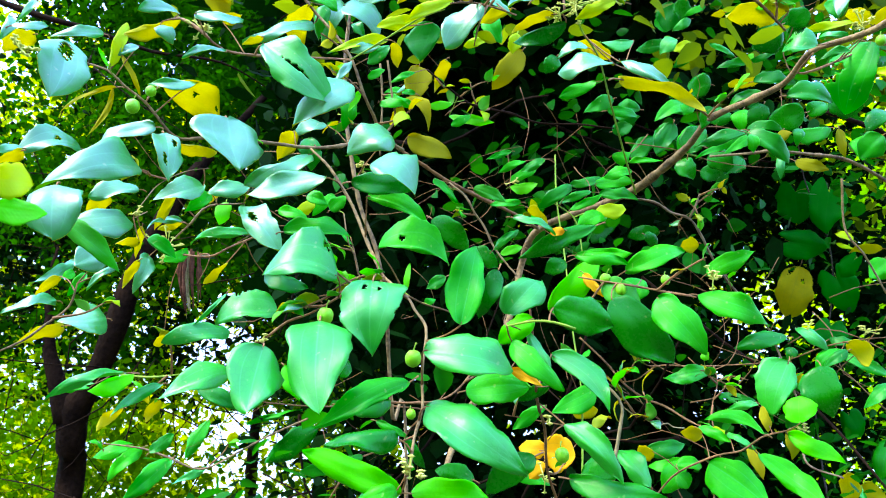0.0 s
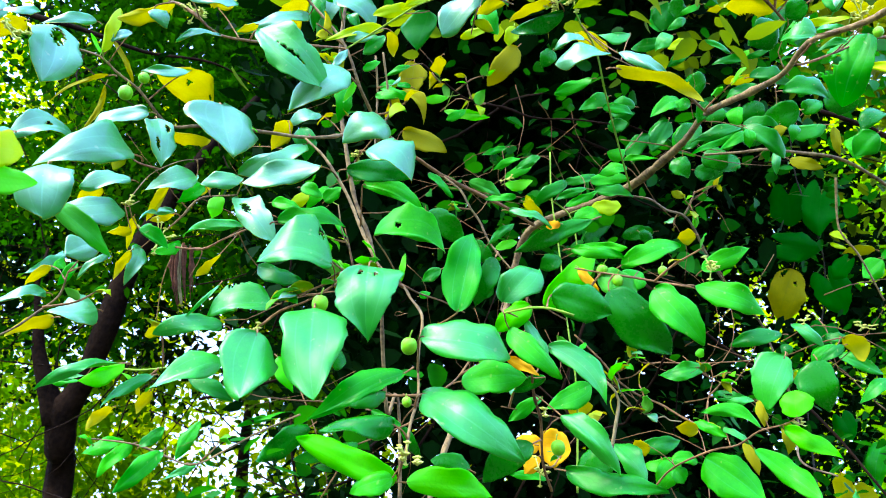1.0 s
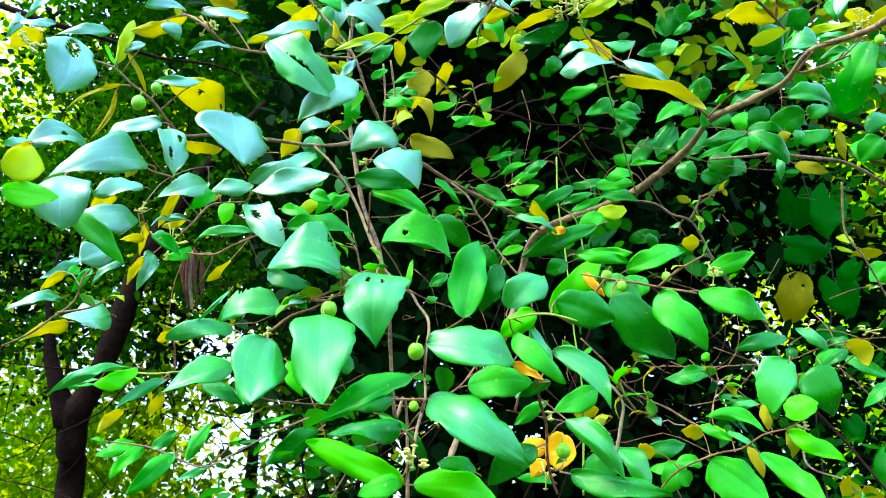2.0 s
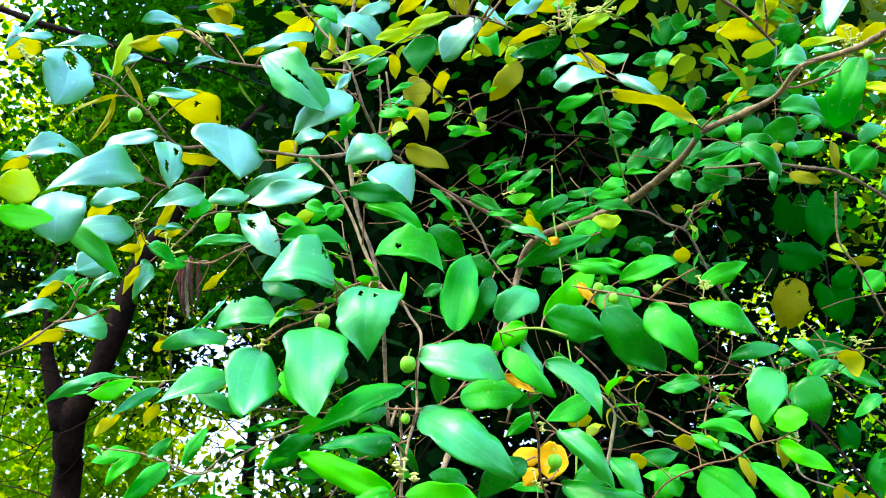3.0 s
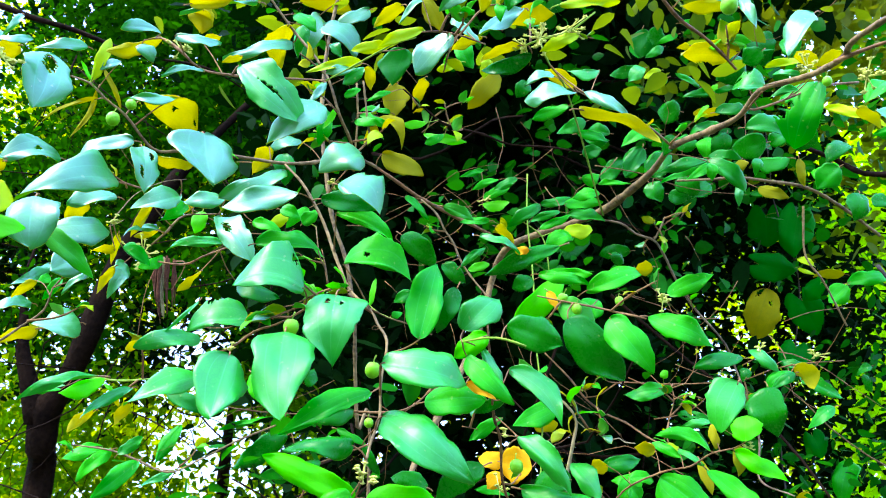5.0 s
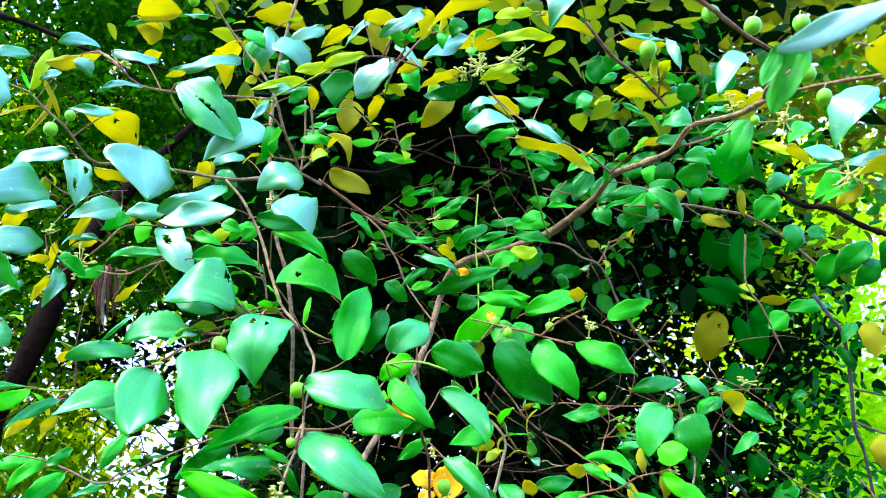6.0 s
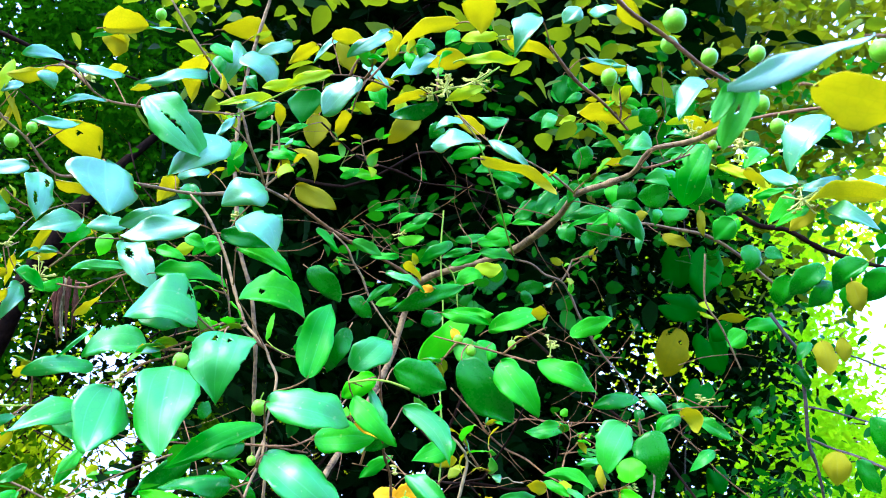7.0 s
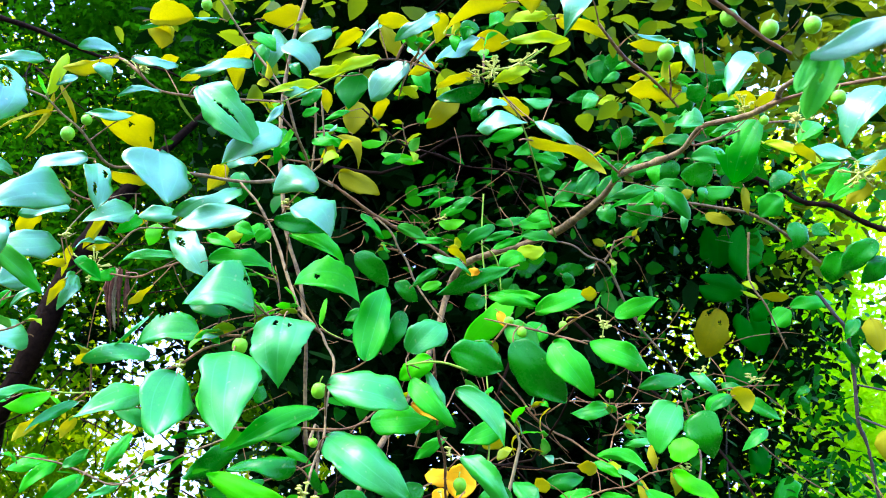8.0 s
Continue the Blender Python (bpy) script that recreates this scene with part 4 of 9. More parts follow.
leaf(slanting_twig, (-0.1283, 0.6666, 2.0134), (-0.1898, 0.6453, 1.9723), (0.0108, 0.0093), -80.0, 'green', bend=0.161, fold=0.02, sway=-0.079, p=0.52, q=0.64, joint=(-0.1229, 0.6586, 2.0176))
leaf(upper_twig, (-0.1477, 0.5671, 1.9231), (-0.1671, 0.5791, 1.9229), (0.0035, 0.0041), 14.9, 'yellow', bend=0.066, fold=0.23, sway=0.045, p=0.52, q=0.52)
leaf(slanting_twig, (-0.1313, 0.6499, 2.0240), (-0.1550, 0.7123, 2.0142), (0.0196, 0.0080), -10.3, 'yellow', bend=0.067, fold=0.22, sway=0.012, p=0.52, q=0.85, joint=(-0.1308, 0.6555, 2.0269))
leaf(slanting_twig, (-0.1212, 0.6917, 2.0578), (-0.1307, 0.7002, 2.0215), (0.0068, 0.0096), -132.5, 'mid', bend=0.187, fold=0.08, sway=-0.022, p=0.52, q=0.64, joint=(-0.1340, 0.6539, 2.0306))
leaf(upper_twig, (-0.1237, 0.5001, 1.8667), (-0.0697, 0.5058, 1.8183), (0.0189, 0.0153), 84.5, 'glossy', bend=0.113, fold=0.27, sway=0.057, p=0.52, q=0.43, holes=((0.45, -0.05, 0.13, 0.2), (0.56, -0.1, 0.12, 0.2)), joint=(-0.1327, 0.5092, 1.8633))
leaf(upper_twig, (-0.0692, 0.5713, 1.9017), (-0.0823, 0.5634, 1.8726), (0.0033, 0.0038), -69.5, 'green', bend=0.124, fold=0.15, sway=-0.055, p=0.52, q=0.52, joint=(-0.0836, 0.5759, 1.9068))
leaf(upper_twig, (-0.0603, 0.5268, 1.8498), (-0.0988, 0.5102, 1.8095), (0.0142, 0.0158), -66.7, 'green', bend=0.147, fold=0.24, sway=-0.120, p=0.52, q=0.56)
leaf(arching_twig, (-0.1049, 0.6637, 1.8922), (-0.1368, 0.6614, 1.8849), (0.0065, 0.0115), -76.3, 'green', bend=0.168, fold=0.14, sway=-0.152, p=0.52, q=0.78, joint=(-0.0830, 0.6631, 1.8716))
leaf(arching_twig, (-0.1281, 0.6320, 1.8675), (-0.1476, 0.6560, 1.8532), (0.0081, 0.0094), 10.7, 'yellow', bend=0.113, fold=0.26, sway=0.036, p=0.52, q=0.64, joint=(-0.1245, 0.6311, 1.8513))
leaf(arching_twig, (-0.1180, 0.6474, 1.8686), (-0.1133, 0.6507, 1.8378), (0.0115, 0.0091), -9.2, 'mid', bend=0.178, fold=0.28, sway=0.006, p=0.52, q=0.64, joint=(-0.1077, 0.6421, 1.8563))
leaf(stub_twig, (-0.0332, 0.5842, 1.8366), (-0.0673, 0.5713, 1.8173), (0.0152, 0.0205), -61.9, 'green', bend=0.193, fold=0.27, sway=-0.226, p=0.52, q=0.52, joint=(-0.0586, 0.6111, 1.8209))
leaf(side_twig, (-0.0380, 0.5033, 1.7667), (-0.0038, 0.5010, 1.7474), (0.0317, 0.0050), 55.8, 'green', bend=0.177, fold=0.23, sway=0.213, p=0.52, q=0.43)
leaf(drooping_twig, (-0.0586, 0.5530, 1.7776), (-0.0085, 0.5566, 1.7731), (0.0108, 0.0078), 106.3, 'dark', bend=0.107, fold=0.23, sway=0.018, p=0.52, q=0.52)
leaf(drooping_twig, (-0.0485, 0.5738, 1.7749), (0.0028, 0.5845, 1.7581), (0.0109, 0.0041), 99.9, 'bright', bend=0.108, fold=0.15, sway=-0.024, p=0.52, q=0.78, joint=(-0.0538, 0.6163, 1.7564))
leaf(slanting_twig, (-0.0761, 0.6806, 1.9429), (-0.0894, 0.6847, 1.9203), (0.0031, 0.0037), -123.5, 'lime', bend=0.063, fold=0.12, sway=-0.009, p=0.52, q=0.52, joint=(-0.0748, 0.6706, 1.9393))
leaf(thin_twig, (-0.0421, 0.9981, 2.1903), (-0.0467, 1.0095, 2.1362), (0.0206, 0.0205), -11.1, 'olive', bend=0.071, fold=0.27, p=0.52, q=0.64)
leaf(thin_twig_a, (-0.0366, 0.7062, 1.9407), (-0.0501, 0.7312, 1.9323), (0.0059, 0.0066), 13.5, 'yellow', bend=0.086, fold=0.11, sway=0.028, p=0.52, q=0.52, joint=(-0.0464, 0.7132, 1.9423))
leaf(thin_twig_b, (-0.0417, 0.7744, 1.9926), (-0.0148, 0.7795, 1.9537), (0.0099, 0.0035), 114.5, 'olive', bend=0.062, fold=0.20, sway=-0.232, p=0.52, q=0.78, joint=(-0.0630, 0.7417, 1.9776))
leaf(brown_branch, (-0.0393, 0.8218, 1.9701), (0.0136, 0.8293, 1.9482), (0.0090, 0.0165), 106.3, 'olive', bend=0.086, fold=0.15, sway=-0.029, p=0.52, q=0.52, joint=(-0.0489, 0.8447, 1.9640))
leaf(budding_twig, (-0.0147, 0.5580, 1.9329), (-0.0487, 0.5593, 1.9314), (0.0052, 0.0062), -116.6, 'young', bend=0.093, fold=0.26, sway=-0.017, p=0.52, q=0.52, joint=(-0.0233, 0.5499, 1.9203))
leaf(budding_twig, (-0.0420, 0.5939, 1.9395), (-0.0921, 0.5886, 1.9232), (0.0033, 0.0066), -111.3, 'young', bend=0.054, fold=0.06, sway=0.024, p=0.52, q=0.97, joint=(-0.0563, 0.5776, 1.9182))
leaf(budding_twig, (-0.0509, 0.6014, 1.9400), (-0.0739, 0.5886, 1.9233), (0.0076, 0.0062), -68.0, 'green', bend=0.181, fold=0.30, sway=-0.194, p=0.52, q=0.78, joint=(-0.0651, 0.5853, 1.9181))
leaf(budding_twig, (0.0002, 0.5598, 1.9333), (-0.0107, 0.5673, 1.9017), (0.0100, 0.0201), -118.8, 'mid', bend=-0.071, fold=0.06, sway=0.011, p=0.52, q=0.72, joint=(-0.0204, 0.5463, 1.9194))
leaf(budding_twig, (-0.0329, 0.5781, 1.9261), (-0.0331, 0.5989, 1.9165), (0.0056, 0.0050), 1.7, 'yellow', bend=0.094, fold=0.15, p=0.52, q=0.78, joint=(-0.0425, 0.5658, 1.9188))
leaf(top_twig, (0.0411, 0.5324, 1.9304), (0.0122, 0.5360, 1.8918), (0.0106, 0.0179), -87.5, 'green', bend=-0.067, fold=0.10, sway=0.032, p=0.52, q=0.78, joint=(0.0383, 0.5345, 1.9322))
leaf(slanting_twig, (-0.0444, 0.6339, 1.9624), (-0.0671, 0.6393, 1.9480), (0.0077, 0.0051), -104.5, 'mid', bend=0.102, fold=0.25, sway=-0.034, p=0.52, q=0.52, joint=(-0.0825, 0.6623, 1.9595))
leaf(top_twig, (0.0172, 0.5200, 1.9235), (-0.0180, 0.5150, 1.9040), (0.0039, 0.0069), -107.9, 'young', bend=-0.018, fold=0.27, sway=0.006, p=0.52, q=0.52, joint=(0.0185, 0.5200, 1.9212))
leaf(thin_twig_a, (-0.0257, 0.7176, 1.9464), (-0.0553, 0.7088, 1.9558), (0.0043, 0.0058), -96.9, 'bright', bend=0.170, fold=0.09, sway=-0.073, p=0.52, q=0.52, joint=(-0.0464, 0.7133, 1.9420))
leaf(thin_twig_b, (-0.0296, 0.7825, 2.0046), (-0.0656, 0.7794, 2.0069), (0.0032, 0.0064), -95.2, 'bright', bend=0.149, fold=0.31, sway=-0.075, p=0.52, q=0.52)
leaf(thin_twig, (-0.0317, 0.7956, 2.0429), (-0.0610, 0.7915, 2.0264), (0.0031, 0.0046), -97.9, 'bright', bend=0.154, fold=0.06, sway=-0.068, p=0.52, q=0.52, joint=(-0.0201, 0.8336, 2.0727))
leaf(hanging_green_stem, (-0.0026, 1.0337, 2.2288), (-0.0238, 1.0996, 2.2143), (0.0102, 0.0113), 3.3, 'yellow', bend=0.104, fold=0.07, sway=0.028, p=0.52, q=0.64)
leaf(thin_twig, (0.0126, 0.8137, 2.0124), (-0.0176, 0.8093, 2.0062), (0.0075, 0.0030), -106.8, 'lime', bend=0.050, fold=0.07, sway=-0.013, p=0.52, q=0.52, joint=(0.0272, 0.8450, 2.0359))
leaf(hanging_green_stem, (0.1123, 0.9882, 2.2128), (0.0721, 1.0025, 2.1564), (0.0168, 0.0186), -126.7, 'olive', bend=0.112, fold=0.11, sway=-0.014, p=0.52, q=0.78)
leaf(cream_bud_twig, (0.1117, 0.5449, 1.9225), (0.0672, 0.5600, 1.9153), (0.0113, 0.0026), -119.1, 'dark', bend=0.085, fold=0.06, sway=-0.011, p=0.52, q=0.52, joint=(0.1076, 0.5407, 1.9286))
leaf(cream_bud_twig, (0.1006, 0.5373, 1.9250), (0.0666, 0.5496, 1.9201), (0.0076, 0.0039), 12.2, 'yellow', bend=0.100, fold=0.19, sway=0.074, p=0.52, q=0.52, joint=(0.1052, 0.5428, 1.9284))
leaf(top_twig, (0.0708, 0.6086, 1.9874), (0.0422, 0.6301, 1.9877), (0.0066, 0.0053), 16.2, 'yellow', bend=-0.048, fold=0.17, sway=-0.030, p=0.52, q=0.52)
leaf(cream_bud_twig, (0.1496, 0.5260, 1.9303), (0.1179, 0.5371, 1.9187), (0.0050, 0.0060), -118.7, 'young', bend=0.057, fold=0.15, sway=-0.010, p=0.52, q=0.52, joint=(0.1451, 0.5256, 1.9361))
leaf(hanging_stalk, (0.1448, 0.6339, 1.9625), (0.1147, 0.6314, 1.9554), (0.0035, 0.0106), -74.1, 'green', bend=0.140, fold=0.31, sway=-0.158, p=0.52, q=0.52, joint=(0.1516, 0.6327, 1.9557))
leaf(right_twig, (0.1705, 0.6619, 1.9683), (0.1352, 0.6381, 1.9760), (0.0096, 0.0061), 23.5, 'yellow', bend=0.060, fold=0.07, sway=0.025, p=0.52, q=0.52, joint=(0.1720, 0.6646, 1.9673))
leaf(right_twig, (0.2000, 0.6756, 2.0014), (0.1655, 0.6754, 2.0010), (0.0116, 0.0016), -88.2, 'glossy', bend=0.127, fold=0.16, sway=-0.093, p=0.52, q=0.64, joint=(0.1858, 0.6671, 1.9618))
leaf(hanging_stalk, (0.1585, 0.5892, 1.9137), (0.1121, 0.6060, 1.9165), (0.0080, 0.0156), -70.3, 'green', bend=0.120, fold=0.10, sway=-0.156, p=0.52, q=0.28, joint=(0.1343, 0.5917, 1.9458))
leaf(hanging_stalk, (0.1660, 0.5959, 1.9196), (0.2054, 0.5712, 1.8791), (0.0094, 0.0053), 67.7, 'green', bend=0.106, fold=0.03, sway=0.033, p=0.52, q=0.78, joint=(0.1382, 0.6009, 1.9480))
leaf(cream_bud_twig, (0.1529, 0.5498, 1.8711), (0.2251, 0.5740, 1.8657), (0.0077, 0.0065), -26.0, 'yellow', bend=0.073, fold=0.18, sway=0.017, p=0.52, q=0.64)
leaf(hanging_green_stem, (0.2187, 0.9802, 2.1538), (0.1648, 0.9939, 2.1399), (0.0117, 0.0078), -100.9, 'bright', bend=-0.058, fold=0.08, sway=0.022, p=0.52, q=0.52)
leaf(hanging_green_stem, (0.2652, 1.0872, 2.1931), (0.2199, 1.0921, 2.1737), (0.0121, 0.0122), -106.7, 'mid', bend=0.145, fold=0.18, sway=-0.036, p=0.52, q=0.64)
leaf(main_branch, (0.2838, 1.0001, 2.1199), (0.2515, 1.0090, 2.1309), (0.0074, 0.0130), -103.6, 'mid', bend=0.199, fold=0.28, sway=-0.062, p=0.52, q=0.52)
leaf(main_branch, (0.2436, 0.9844, 2.1014), (0.2765, 0.9759, 2.0902), (0.0053, 0.0106), 109.2, 'mid', bend=0.169, fold=0.27, sway=0.034, p=0.52, q=0.35)
leaf(main_branch, (0.2374, 0.9783, 2.0701), (0.2636, 0.9684, 2.0746), (0.0109, 0.0108), 106.0, 'mid', bend=-0.046, fold=0.22, sway=-0.011, p=0.52, q=0.52)
leaf(main_branch, (0.2887, 1.0904, 2.0868), (0.3208, 1.0749, 2.1195), (0.0130, 0.0139), 103.1, 'mid', bend=0.114, fold=0.06, sway=0.025, p=0.52, q=0.52)
leaf(right_branch, (0.3563, 1.0837, 2.1411), (0.3251, 1.1030, 2.1253), (0.0128, 0.0150), -99.7, 'mid', bend=-0.071, fold=0.27, sway=0.021, p=0.52, q=0.64)
leaf(main_branch, (0.2450, 1.0278, 2.0578), (0.2723, 1.0259, 2.0646), (0.0039, 0.0154), 96.4, 'bright', bend=0.117, fold=0.10, sway=0.043, p=0.52, q=0.52)
leaf(main_branch, (0.2787, 1.0719, 2.0711), (0.3255, 1.0516, 2.0638), (0.0062, 0.0031), 91.0, 'bright', bend=0.148, fold=0.30, sway=0.071, p=0.52, q=0.52)
leaf(thin_twig, (0.0079, 0.8785, 2.0334), (0.0635, 0.8685, 2.0197), (0.0049, 0.0082), 101.7, 'lime', bend=0.102, fold=0.06, sway=0.033, p=0.52, q=0.35, joint=(0.0196, 0.8439, 2.0421))
leaf(thin_twig, (0.0347, 0.8546, 2.0193), (0.0108, 0.8588, 2.0069), (0.0064, 0.0048), -105.6, 'bright', bend=0.168, fold=0.05, sway=-0.044, p=0.52, q=0.52, joint=(0.0388, 0.8455, 2.0297))
leaf(thin_twig_a, (0.0473, 0.6606, 2.0196), (0.0628, 0.6620, 1.9877), (0.0124, 0.0087), 107.9, 'bright', bend=0.173, fold=0.18, sway=0.041, p=0.52, q=0.52)
leaf(top_twig, (0.0518, 0.6557, 1.9904), (0.0260, 0.6609, 1.9839), (0.0062, 0.0037), -115.8, 'young', bend=0.051, fold=0.19, sway=-0.009, p=0.52, q=0.52)
leaf(hanging_stalk, (0.0831, 0.6961, 2.0243), (0.0769, 0.7052, 2.0051), (0.0079, 0.0079), -153.0, 'young', bend=0.059, fold=0.32, p=0.52, q=0.52)
leaf(hanging_stalk, (0.1321, 0.7591, 2.0408), (0.1195, 0.7663, 2.0227), (0.0100, 0.0100), -125.2, 'dark', bend=0.084, fold=0.15, sway=-0.011, p=0.52, q=0.64)
leaf(dark_branch, (0.3951, 1.1718, 2.4539), (0.3904, 1.1904, 2.4032), (0.0249, 0.0184), -137.7, 'mid', bend=-0.072, fold=0.06, p=0.52, q=0.52)
leaf(right_branch, (0.3683, 1.1098, 2.3158), (0.3198, 1.1341, 2.3215), (0.0096, 0.0107), -111.1, 'mid', bend=0.198, fold=0.19, sway=-0.045, p=0.52, q=0.78)
leaf(hanging_green_stem, (0.1506, 1.0590, 2.0676), (0.1143, 1.0690, 2.0493), (0.0064, 0.0085), -91.1, 'mid', bend=0.146, fold=0.03, sway=-0.063, p=0.52, q=0.78, joint=(0.1669, 1.0678, 2.0652))
leaf(lateral_spur, (0.0934, 0.9702, 2.0324), (0.0595, 0.9674, 2.0190), (0.0045, 0.0045), -96.9, 'bright', bend=-0.071, fold=0.25, sway=0.026, p=0.52, q=0.78)
leaf(hanging_green_stem, (0.1220, 1.0759, 2.0733), (0.0788, 1.0825, 2.0596), (0.0056, 0.0056), -86.7, 'bright', bend=0.112, fold=0.19, sway=-0.062, p=0.52, q=0.78, joint=(0.1671, 1.0696, 2.0735))
leaf(fruiting_twig, (0.2788, 0.5110, 1.9080), (0.2333, 0.5198, 1.9110), (0.0137, 0.0129), 11.1, 'yellow', bend=0.094, fold=0.12, sway=0.082, p=0.52, q=0.52, holes=((0.55, 0.95, 0.13, 1.0), (0.3, -0.95, 0.1, 1.4)), joint=(0.2721, 0.5163, 1.9006))
leaf(main_branch, (0.3266, 0.7518, 2.0976), (0.3137, 0.7619, 2.0999), (0.0056, 0.0057), 13.1, 'yellow', bend=0.119, fold=0.24, sway=0.100, p=0.52, q=0.52)
leaf(leafy_twig, (0.4541, 0.7226, 2.0617), (0.4130, 0.7504, 2.0712), (0.0028, 0.0064), -106.5, 'young', bend=0.063, fold=0.29, sway=-0.019, p=0.52, q=0.52)
leaf(main_branch, (0.2923, 0.5039, 1.8715), (0.2706, 0.5161, 1.8772), (0.0046, 0.0150), -85.4, 'glossy', bend=0.157, fold=0.23, sway=-0.116, p=0.52, q=0.43, holes=((0.5, 0.95, 0.14, 1.0), (0.8, 0.6, 0.1, 1.0), (0.75, -0.9, 0.14, 1.0)), joint=(0.3177, 0.5167, 1.8847))
leaf(leafy_twig, (0.3779, 0.5772, 1.9291), (0.3623, 0.6106, 1.8779), (0.0163, 0.0254), -117.8, 'bright', bend=0.160, fold=0.21, sway=-0.013, p=0.52, q=0.72, holes=((0.52, 0.9, 0.13, 1.0), (0.45, 0.6, 0.07, 1.2), (0.58, 0.7, 0.06, 1.0)), joint=(0.3741, 0.5894, 1.9277))
leaf(main_branch, (0.3800, 0.7484, 1.9837), (0.4243, 0.7380, 1.9697), (0.0172, 0.0071), 98.8, 'mid', bend=0.136, fold=0.31, sway=-0.085, p=0.52, q=0.64)
leaf(main_branch, (0.3699, 0.8476, 2.1053), (0.3388, 0.8469, 2.1234), (0.0039, 0.0047), -109.7, 'mid', bend=0.141, fold=0.02, sway=-0.035, p=0.52, q=0.52)
leaf(main_branch, (0.3912, 0.8501, 2.0978), (0.3487, 0.8581, 2.0962), (0.0033, 0.0074), -105.0, 'mid', bend=0.119, fold=0.15, sway=-0.036, p=0.52, q=0.52)
leaf(main_branch, (0.3892, 0.8466, 2.0970), (0.4170, 0.8293, 2.1002), (0.0040, 0.0048), 110.2, 'mid', bend=0.108, fold=0.14, sway=0.023, p=0.52, q=0.52)
leaf(main_branch, (0.3856, 0.8572, 2.1019), (0.3953, 0.8491, 2.1108), (0.0048, 0.0048), 119.7, 'lime', bend=0.119, fold=0.10, sway=0.013, p=0.52, q=0.78)
leaf(main_branch, (0.3629, 0.7875, 2.0276), (0.3973, 0.7725, 2.0187), (0.0136, 0.0023), 98.7, 'mid', bend=0.157, fold=0.08, sway=0.065, p=0.52, q=0.43)
leaf(main_branch, (0.4134, 0.8809, 2.0958), (0.3748, 0.8919, 2.0985), (0.0034, 0.0161), 12.7, 'yellow', bend=-0.022, fold=0.09, sway=-0.021, p=0.52, q=0.52)
leaf(main_branch, (0.3317, 0.6950, 1.9493), (0.3002, 0.7173, 1.9495), (0.0029, 0.0096), -91.5, 'mid', bend=-0.073, fold=0.22, sway=0.124, p=0.52, q=0.64, joint=(0.3048, 0.6961, 1.9378))
leaf(main_branch, (0.3515, 0.7962, 1.9672), (0.2960, 0.8157, 1.9531), (0.0080, 0.0072), -90.7, 'mid', bend=0.178, fold=0.02, sway=-0.026, p=0.52, q=0.52)
leaf(main_branch, (0.3852, 0.8828, 2.0125), (0.3231, 0.8983, 1.9870), (0.0067, 0.0050), -95.4, 'bright', bend=-0.043, fold=0.15, sway=0.016, p=0.52, q=0.43)
leaf(main_branch, (0.3824, 0.8564, 1.9959), (0.3487, 0.8695, 1.9767), (0.0071, 0.0063), -99.8, 'bright', bend=0.178, fold=0.16, sway=-0.049, p=0.52, q=0.52)
leaf(main_branch, (0.3451, 0.7811, 1.9563), (0.3842, 0.7762, 1.9178), (0.0141, 0.0063), 97.7, 'mid', bend=0.155, fold=0.18, p=0.52, q=0.35, joint=(0.2979, 0.7800, 1.9632))
leaf(main_branch, (0.4097, 0.8417, 1.9647), (0.3997, 0.8388, 1.9285), (0.0057, 0.0050), -39.9, 'glossy', bend=0.164, fold=0.07, sway=-0.012, p=0.52, q=0.78)
leaf(main_branch, (0.3607, 0.8178, 1.9820), (0.3985, 0.8056, 1.9754), (0.0099, 0.0023), 99.9, 'mid', bend=0.140, fold=0.32, sway=0.046, p=0.52, q=0.64)
leaf(spur, (0.3569, 0.9744, 2.0764), (0.3296, 0.9915, 2.0484), (0.0086, 0.0136), -95.2, 'bright', bend=0.102, fold=0.10, sway=-0.030, p=0.52, q=0.64)
leaf(right_branch, (0.3469, 1.0512, 2.1280), (0.3197, 1.0578, 2.0786), (0.0139, 0.0149), -102.7, 'mid', bend=-0.074, fold=0.26, sway=0.013, p=0.52, q=0.78)
leaf(main_branch, (0.3195, 0.8670, 2.0420), (0.2900, 0.8704, 2.0363), (0.0074, 0.0090), -102.0, 'bright', bend=0.131, fold=0.10, sway=-0.041, p=0.52, q=0.52)
leaf(right_branch, (0.4173, 1.0698, 2.2096), (0.3839, 1.0850, 2.2182), (0.0198, 0.0188), -111.0, 'dark', bend=0.093, fold=0.13, sway=-0.018, p=0.52, q=0.52)
leaf(spur, (0.4142, 0.9499, 2.0904), (0.4088, 0.9543, 2.0580), (0.0098, 0.0141), 24.9, 'bright', bend=0.146, fold=0.07, sway=-0.006, p=0.52, q=0.78)
leaf(main_branch, (0.3013, 0.7554, 1.9730), (0.2902, 0.7701, 1.9544), (0.0083, 0.0098), -118.2, 'dark', bend=0.112, fold=0.04, sway=-0.009, p=0.52, q=0.78, joint=(0.2979, 0.7574, 1.9598))
leaf(main_branch, (0.4182, 0.8138, 2.1275), (0.3860, 0.8293, 2.1034), (0.0201, 0.0170), -116.1, 'dark', bend=0.084, fold=0.14, sway=-0.013, p=0.52, q=0.52)
leaf(leafy_twig, (0.3285, 0.5750, 1.9591), (0.3148, 0.5902, 1.9544), (0.0100, 0.0101), -118.4, 'dark', bend=0.047, fold=0.14, sway=-0.004, p=0.52, q=0.52)
leaf(right_branch, (0.4909, 0.9375, 2.0783), (0.4477, 0.9505, 2.0723), (0.0188, 0.0188), -113.4, 'dark', bend=0.103, fold=0.22, sway=-0.009, p=0.52, q=0.52)
